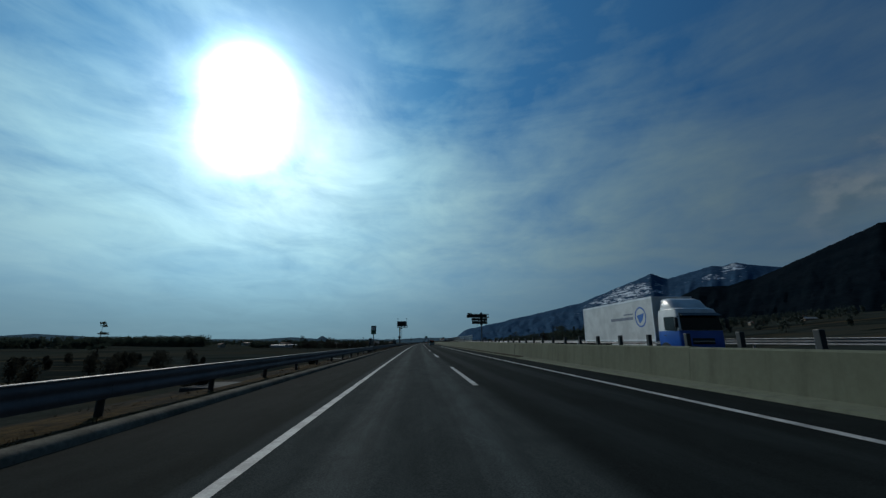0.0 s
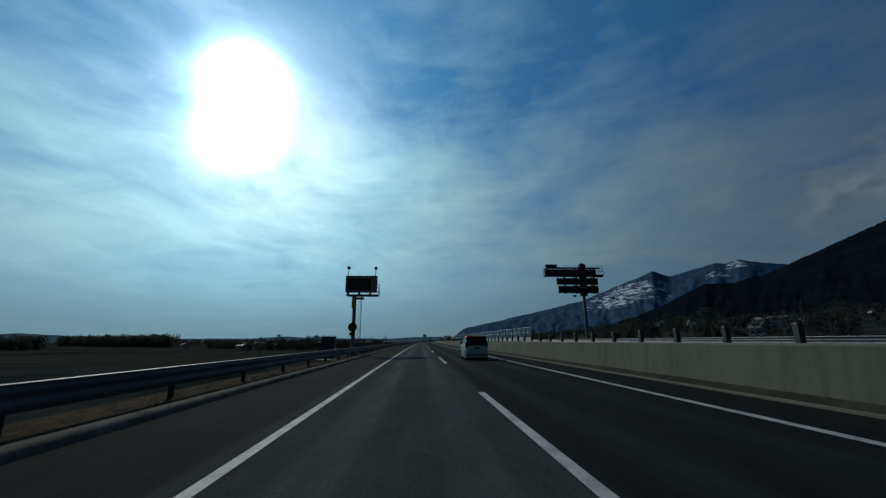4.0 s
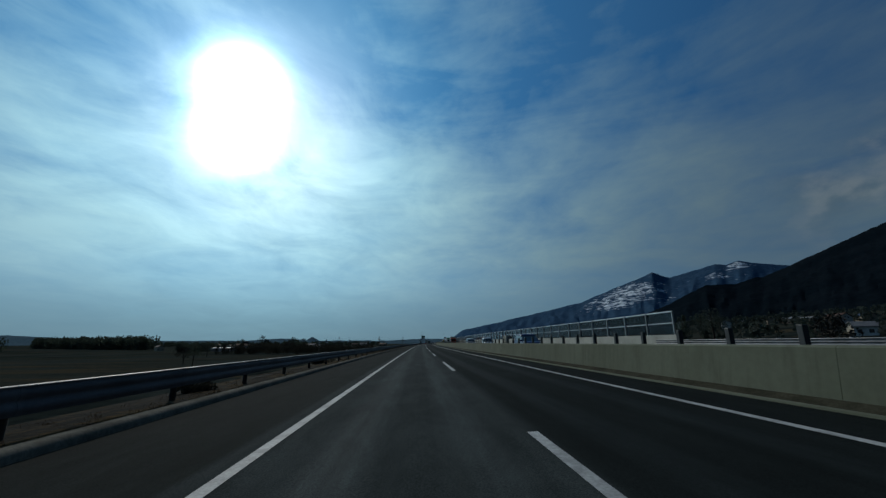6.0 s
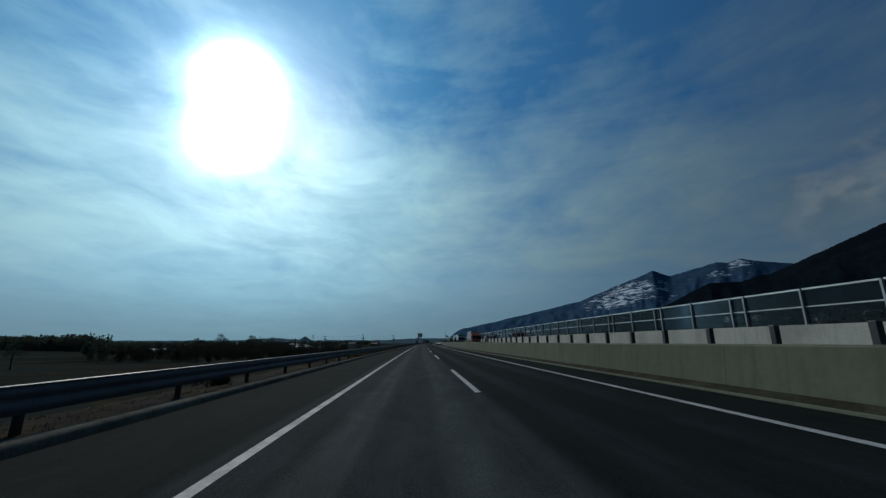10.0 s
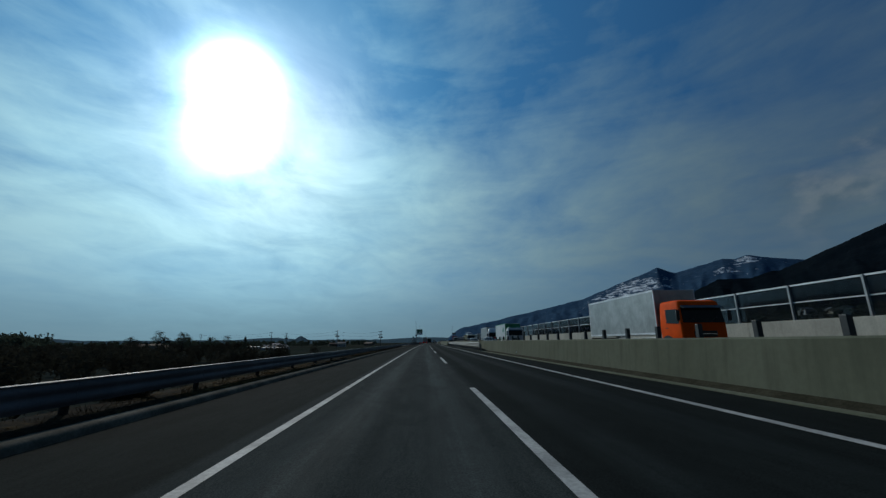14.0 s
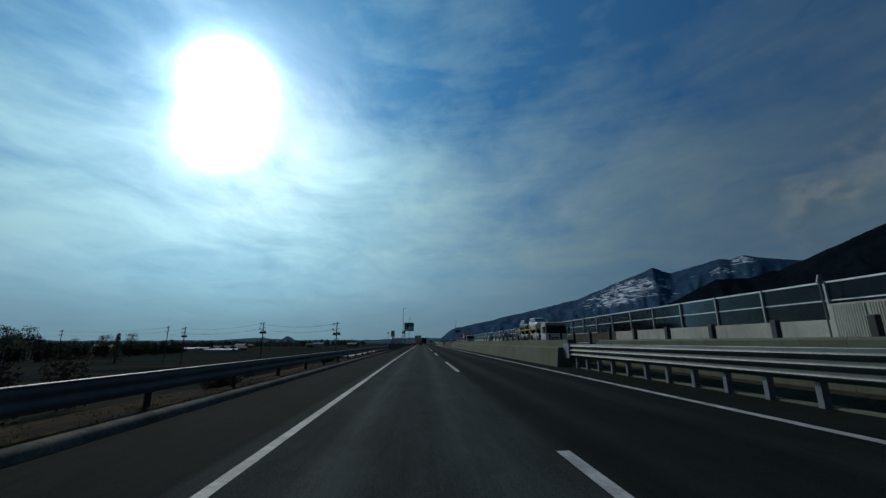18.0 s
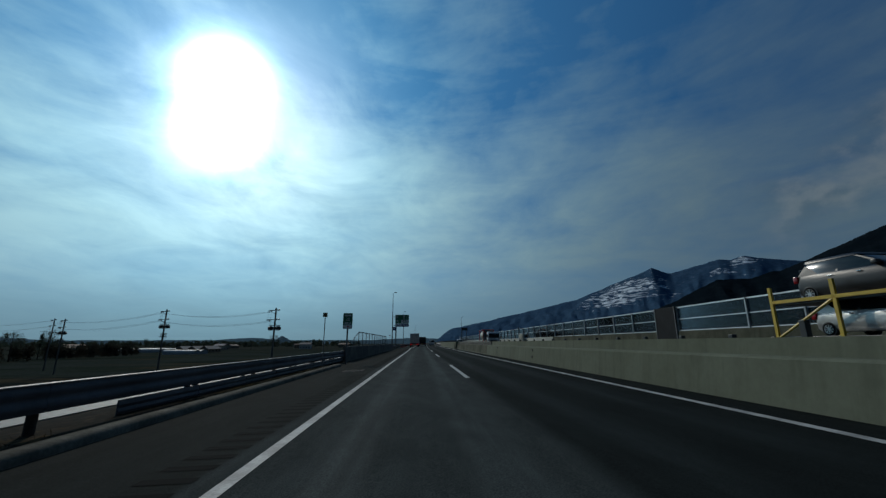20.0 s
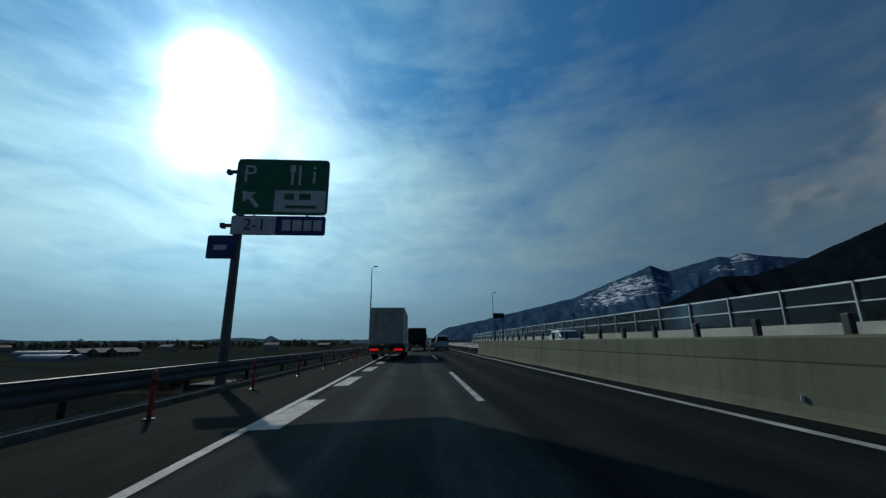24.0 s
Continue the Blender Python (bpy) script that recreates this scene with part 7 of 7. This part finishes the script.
for _ in range(11500):
    s = rng.uniform(-6, 545)
    if 444 < s < 515:
        continue
    deep = bank(s) / 0.15
    thick = noise.noise(Vector((s * 0.11, 4.0, 0.0))) + 0.9 * deep
    if rng.random() > 0.42 + 0.75 * thick:
        continue
    far = kerb_shift(s) if s < 462 else -0.75
    x = -6.78 - abs(rng.gauss(0, 0.42)) if rng.random() < 0.6 + 0.3 * deep else rng.uniform(-9.2, -7.4)
    tall = rng.uniform(0.04, 0.13) * (1.7 if rng.random() < 0.06 else 1.0)
    for _ in range(9):
        dx, ds = rng.gauss(0, 0.05), rng.gauss(0, 0.10)
        z = (-0.13 if x + dx > -7.5 else -0.13 + (x + dx + 7.5) * 0.116) + bank(s)
        q = RP(s + ds, x + dx + far, z)
        a = rng.uniform(0, 6.283)
        d = Vector((math.cos(a), math.sin(a), 0)) * 0.0055
        tufts.put([q - d, q + d, q + Vector((rng.gauss(0, 0.06), rng.gauss(0, 0.06), tall * rng.uniform(0.5, 1.1)))], [(0, 1, 2)])
tagged(new("verge_grass", tufts.mesh("verge_grass", GRASS_DRY)), "thin dry grass blades along the verge", "grass", "", "stuff")

# low shrubs behind the rail
def shrub(s, x, w, hh, seed):
    rs = random.Random(seed)
    ob = thing("shrub", "low dark shrub growing behind the guard rail", "shrub", RM(s, x, -0.40 + bank(s)), group="shrubs behind the rail")
    stems, crown = Geo(), Geo()
    for _ in range(9):
        q = Vector((rs.gauss(0, w * 0.45), rs.gauss(0, w * 0.6), hh * rs.uniform(0.6, 1.0)))
        stems.tube((q.x * 0.15, q.y * 0.15, -0.1), q, 0.012, 0.004, n=5)
        leaves(crown, q, w * 0.34, w * 0.42, hh * 0.26, 130, 0.035, rs)
        leaves(crown, q * 0.55, w * 0.30, w * 0.40, hh * 0.22, 90, 0.035, rs)
    part("stems", stems, BARK, ob)
    part("crown", crown, BUSH, ob)


for i, (s, x, w, hh) in enumerate(((3.5, -8.6, 0.7, 0.7), (14.0, -8.8, 0.8, 0.6), (27.0, -8.5, 0.6, 0.6), (64.0, -8.6, 0.8, 0.7), (139.5, -8.3, 0.7, 0.62), (146.0, -8.0, 0.5, 0.55), (162.0, -8.6, 0.9, 0.6), (208.0, -8.35, 0.75, 0.66), (213.0, -7.9, 0.5, 0.55),
                                   (236.0, -8.2, 0.7, 0.6), (318.0, -7.9, 0.5, 0.5), (371.0, -7.8, 0.45, 0.5), (384.0, -8.1, 0.8, 0.62), (392.0, -8.2, 0.7, 0.6), (409.0, -8.3, 0.8, 0.6), (425.0, -8.4, 0.7, 0.6), (537.0, -9.6, 0.9, 0.7))):
    shrub(s, x, w, hh, 60 + i)

# concrete pads behind the rail
pad = Geo().soft_box(-0.7, 0.7, -0.9, 0.9, -0.25, 0.03, 0.02).mesh("concrete_pad", CONCRETE_GREY)
for s, x in ((13.6, -8.0), (33.0, -7.95), (53.4, -8.0), (122.6, -8.9), (119.8, -7.95), (454.8, -8.7), (539.2, -9.0)):
    tagged(new("concrete_pad", pad), "pale concrete pad on the slope behind the rail", "pad", "concrete pads behind the rail").matrix_world = RM(s, x, -0.12 + (x + 7.5) * 0.116 + 0.012)

cab = thing("equipment_cabinet", "dark grey steel equipment cabinet behind the rail", "cabinet", RM(125.6, -9.45, -1.2) @ Matrix.Diagonal((0.66, 0.8, 1.0, 1.0)))
part("case", Geo().soft_box(-0.85, 0.85, -0.45, 0.45, 0.1, 2.72, 0.02), POST_DARK, cab)
part("roof", Geo().soft_box(-0.92, 0.92, -0.52, 0.52, 2.72, 2.79, 0.015), GALV_DULL, cab)
for x in (-0.7, 0.0, 0.7):
    part("lifting_lug", Geo().tube((x, -0.03, 2.84), (x, 0.03, 2.84), 0.06, n=10), POST_DARK, cab)
for x in (-0.42, 0.42):
    part("door", Geo().soft_box(x - 0.39, x + 0.39, -0.47, -0.45, 0.2, 2.6, 0.008), POST_DARK, cab)
part("plinth", Geo().box(-0.95, 0.95, -0.55, 0.55, -0.6, 0.1), CONCRETE_GREY, cab)

# utility poles and their wires
def utility_pole(X, Y, top, gear):
    z = ground_at(X, Y)
    p = thing("utility_pole", "slim concrete utility pole with crossarms" + (" and transformers" if gear else ""), "utility pole", Matrix.Translation((X, Y, z)) @ Matrix.Rotation(-0.35, 4, "Z"), group="utility poles")
    hh = top - z
    part("shaft", Geo().tube((0, 0, -0.5), (0, 0, hh), 0.17, 0.11, n=10), WOOD_POLE, p)
    for dz, a, b in ((-0.35, -1.25, 0.65), (-1.75, -1.45, 0.75)):
        arm = part("crossarm", Geo().box(a, b, -0.05, 0.05, hh + dz - 0.05, hh + dz + 0.05), POST_DARK, p)
        for x in (a + 0.1, a + 0.55, 0.3, b - 0.1):
            part("insulator", Geo().turned((x, 0, hh + dz - 0.05), (0, 0, -1 if x < 0 else 1), [(0, 0.06), (0.08, 0.09), (0.12, 0.05), (0.2, 0.08), (0.24, 0.0)], 8), POLE, arm)
        part("brace", Geo().tube((a + 0.25, 0, hh + dz - 0.05), (0, 0, hh + dz - 0.62), 0.025, n=6), POST_DARK, arm)
    if gear:
        for sd in (1, -1):
            tf = part("transformer", Geo().turned((sd * 0.62, 0, hh - 3.25), (0, 0, 1), [(0, 0.0), (0.02, 0.36), (0.1, 0.42), (0.42, 0.42), (0.5, 0.30), (0.52, 0.0)], 14), POST_DARK, p)
            for x in (-0.15, 0.15):
                part("bushing", Geo().turned((sd * 0.62 + x, 0, hh - 2.75), (0, 0, 1), [(0, 0.06), (0.1, 0.08), (0.16, 0.05), (0.26, 0.0)], 8), POLE, tf)
        part("bracket", Geo().box(-0.95, 0.95, -0.06, 0.06, hh - 2.62, hh - 2.55).box(-0.95, 0.95, -0.06, 0.06, hh - 3.32, hh - 3.26), POST_DARK, p)
        low = part("lower_arm", Geo().box(-0.85, 0.85, -0.05, 0.05, hh - 4.75, hh - 4.68), POST_DARK, p)
        for x in (-0.55, -0.3, 0.3, 0.5, 0.7):
            part("fuse", Geo().tube((x, 0, hh - 4.95), (x * 0.95, 0, hh - 4.05), 0.035, n=6), POLE, low)
        drop = Geo()
        for x in (-1.15, -0.7, 0.3):
            drop.path([(x + (-0.25 * math.sin(math.pi * k / 8)) + (x * -0.25) * k / 8, 0.05, hh - 0.55 - 2.1 * k / 8) for k in range(9)], 0.014, 4)
        part("jumper", drop, WIRE, p)
    return Vector((X, Y, top))


POLES = ((-118, 560, 6.3, False), (-72.1, 544.0, 7.1, False), (-60.0, 531.0, 6.3, True), (-29.8, 512.0, 7.0, True), (-7.5, 498.9, 6.3, True))
tops = [utility_pole(*q) for q in POLES]
for i, (side, dz) in enumerate(((-0.9, -0.6), (-0.5, -0.62), (-1.1, -2.0), (-0.6, -2.05))):
    off = Vector((side, side * 0.3, dz))
    w = Geo()
    for a, b in zip(tops, tops[1:]):
        sag = 0.7 + 0.12 * (i % 2)
        w.path([a.lerp(b, k / 12) + off - Vector((0, 0, sag * (1 - (2 * k / 12 - 1) ** 2))) for k in range(13)], 0.016, 4)
    tagged(new("power_line", w.mesh("power_line", WIRE)), "thin dark power line sagging between the poles", "cable", "power lines")
sens = thing("sensor_pole", "thin pole carrying a small square tan board", "road sign", RM(459.2, -6.80, -0.3))
part("pole", Geo().tube((0, 0, 0), (0, 0, 2.80), 0.022, n=8), POLE, sens)
bd = part("board", Geo().soft_box(-0.12, 0.12, -0.035, -0.015, 2.84, 3.09, 0.006), material("tan_board", (0.30, 0.22, 0.09), 0.6, vary=0.15), sens, "tan square board")
part("round_mark", Geo().turned((0, -0.035, 2.965), (0, -1, 0), [(0, 0.05), (0.004, 0.05), (0.004, 0.0)], 16), POST_DARK, bd, "dark round mark")

# greenhouses, sheds and houses
PLASTIC = material("greenhouse_film", (0.30, 0.33, 0.35), 0.62, vary=0.1, size=3.0)
ROOF_TIN = [material("tin_roof_" + n, c, 0.75, 0.0, vary=0.2, size=2.0, spec=0.15) for n, c in (("grey", (0.16, 0.17, 0.18)), ("blue", (0.045, 0.075, 0.13)), ("brown", (0.11, 0.06, 0.045)), ("pale", (0.24, 0.25, 0.25)))]
WALLS = [material("house_wall_" + n, c, 0.8, vary=0.12, size=2.0) for n, c in (("cream", (0.42, 0.38, 0.30)), ("white", (0.52, 0.52, 0.50)), ("tan", (0.24, 0.19, 0.14)))]


def greenhouse(X, Y, turn, spans, length, w=6.5, hh=3.2):
    t = thing("greenhouse", "long pale film-covered greenhouse in the fields", "greenhouse", Matrix.Translation((X, Y, ground_at(X, Y))) @ Matrix.Rotation(radians(turn), 4, "Z"), group="greenhouses")
    for i in range(spans):
        g, n = Geo(), 8
        prof = [(w * (i - 0.5 * math.cos(math.pi * k / n)), hh * 0.45 + hh * 0.55 * math.sin(math.pi * k / n)) for k in range(n + 1)]
        prof = [(prof[0][0], -0.3)] + prof + [(prof[-1][0], -0.3)]
        m = len(prof)
        g.put([(x, y, z) for y in (0, length) for x, z in prof], [(j, j + 1, m + j + 1, m + j) for j in range(m - 1)] + [tuple(range(m - 1, -1, -1)), tuple(range(m, 2 * m))])
        part("span", g, PLASTIC, t)
    return t


greenhouse(-190, 815, 72, 5, 44)
greenhouse(-163, 515, 60, 2, 26)
greenhouse(-230, 860, 72, 4, 40)
greenhouse(-110, 700, 65, 2, 26, 5.0, 2.6)


def house(X, Y, turn, w, l, h, roof, wall, ridge=1.9):
    t = thing("house", "small tin-roofed house on the slope" if X > 0 else "tin-roofed farm building in the fields", "house", Matrix.Translation((X, Y, ground_at(X, Y))) @ Matrix.Rotation(radians(turn), 4, "Z"), group="houses beyond the road")
    part("wall", Geo().box(-w / 2, w / 2, -l / 2, l / 2, -1.5, h), wall, t)
    e = 0.5
    r = Geo().put([(-w / 2 - e, y, h - 0.1) for y in (-l / 2 - e, l / 2 + e)] + [(0, y, h + ridge) for y in (-l / 2 - e, l / 2 + e)] + [(w / 2 + e, y, h - 0.1) for y in (-l / 2 - e, l / 2 + e)] +
                  [(-w / 2 - e, y, h + 0.08) for y in (-l / 2 - e, l / 2 + e)] + [(0, y, h + ridge + 0.2) for y in (-l / 2 - e, l / 2 + e)] + [(w / 2 + e, y, h + 0.08) for y in (-l / 2 - e, l / 2 + e)],
                  [(0, 2, 3, 1), (2, 4, 5, 3), (6, 7, 9, 8), (8, 9, 11, 10), (0, 1, 7, 6), (4, 10, 11, 5), (0, 6, 8, 2), (2, 8, 10, 4), (1, 3, 9, 7), (3, 5, 11, 9)])
    part("roof", r, roof, t)
    gab = Geo().put([(-w / 2, y, h - 0.1) for y in (-l / 2 + 0.01, l / 2 - 0.01)] + [(w / 2, y, h - 0.1) for y in (-l / 2 + 0.01, l / 2 - 0.01)] + [(0, y, h + ridge) for y in (-l / 2 + 0.01, l / 2 - 0.01)], [(0, 2, 4), (1, 5, 3)])
    part("gable", gab, wall, t)
    for sx in (-1, 1):
        for k in range(max(2, int(l // 3))):
            y = -l / 2 + (k + 0.5) * l / max(2, int(l // 3))
            part("window", Geo().box(min(sx * (w / 2 - 0.05), sx * (w / 2 + 0.04)), max(sx * (w / 2 - 0.05), sx * (w / 2 + 0.04)), y - 0.6, y + 0.6, 0.9, 2.1), GLASS_DARK, t)
    for x in (-w / 4, w / 4):
        part("window", Geo().box(x - 0.5, x + 0.5, -l / 2 - 0.04, -l / 2 + 0.05, 0.9, 2.1), GLASS_DARK, t)


for i in range(3):
    house(-150 + 7.6 * i, 770 + 2.5 * i, -16, 7.4, 14, 2.6, ROOF_TIN[0], WALLS[2], 2.2)
house(150.0, 254.0, 35, 4.6, 5.4, 3.0, ROOF_TIN[0], WALLS[1], 1.5)
house(163.0, 266.0, 75, 4.4, 6.0, 2.8, ROOF_TIN[3], WALLS[0], 1.3)
hr = random.Random(3)
for X, Y in ((310, 399), (318, 428), (300, 372), (345, 452), (338, 480), (270, 455), (395, 520), (420, 470), (372, 410), (450, 560), (290, 540), (350, 620), (410, 650), (330, 720), (500, 700), (230, 330), (455, 430), (520, 500)):
    house(X, Y, hr.uniform(0, 180), hr.uniform(6, 8), hr.uniform(8, 12), hr.uniform(3, 5.4), hr.choice(ROOF_TIN), hr.choice(WALLS))
for X, Y, w, l in ((-205, 640, 8, 12), (-330, 900, 9, 16), (-423, 1036, 14, 22), (-190, 930, 8, 14), (-120, 1000, 8, 12), (-250, 1120, 10, 18), (-90, 905, 8, 12), (-300, 640, 7, 12), (-60, 1010, 9, 15)):
    house(X, Y, hr.uniform(0, 180), w, l, hr.uniform(3, 6), hr.choice(ROOF_TIN), hr.choice(WALLS))
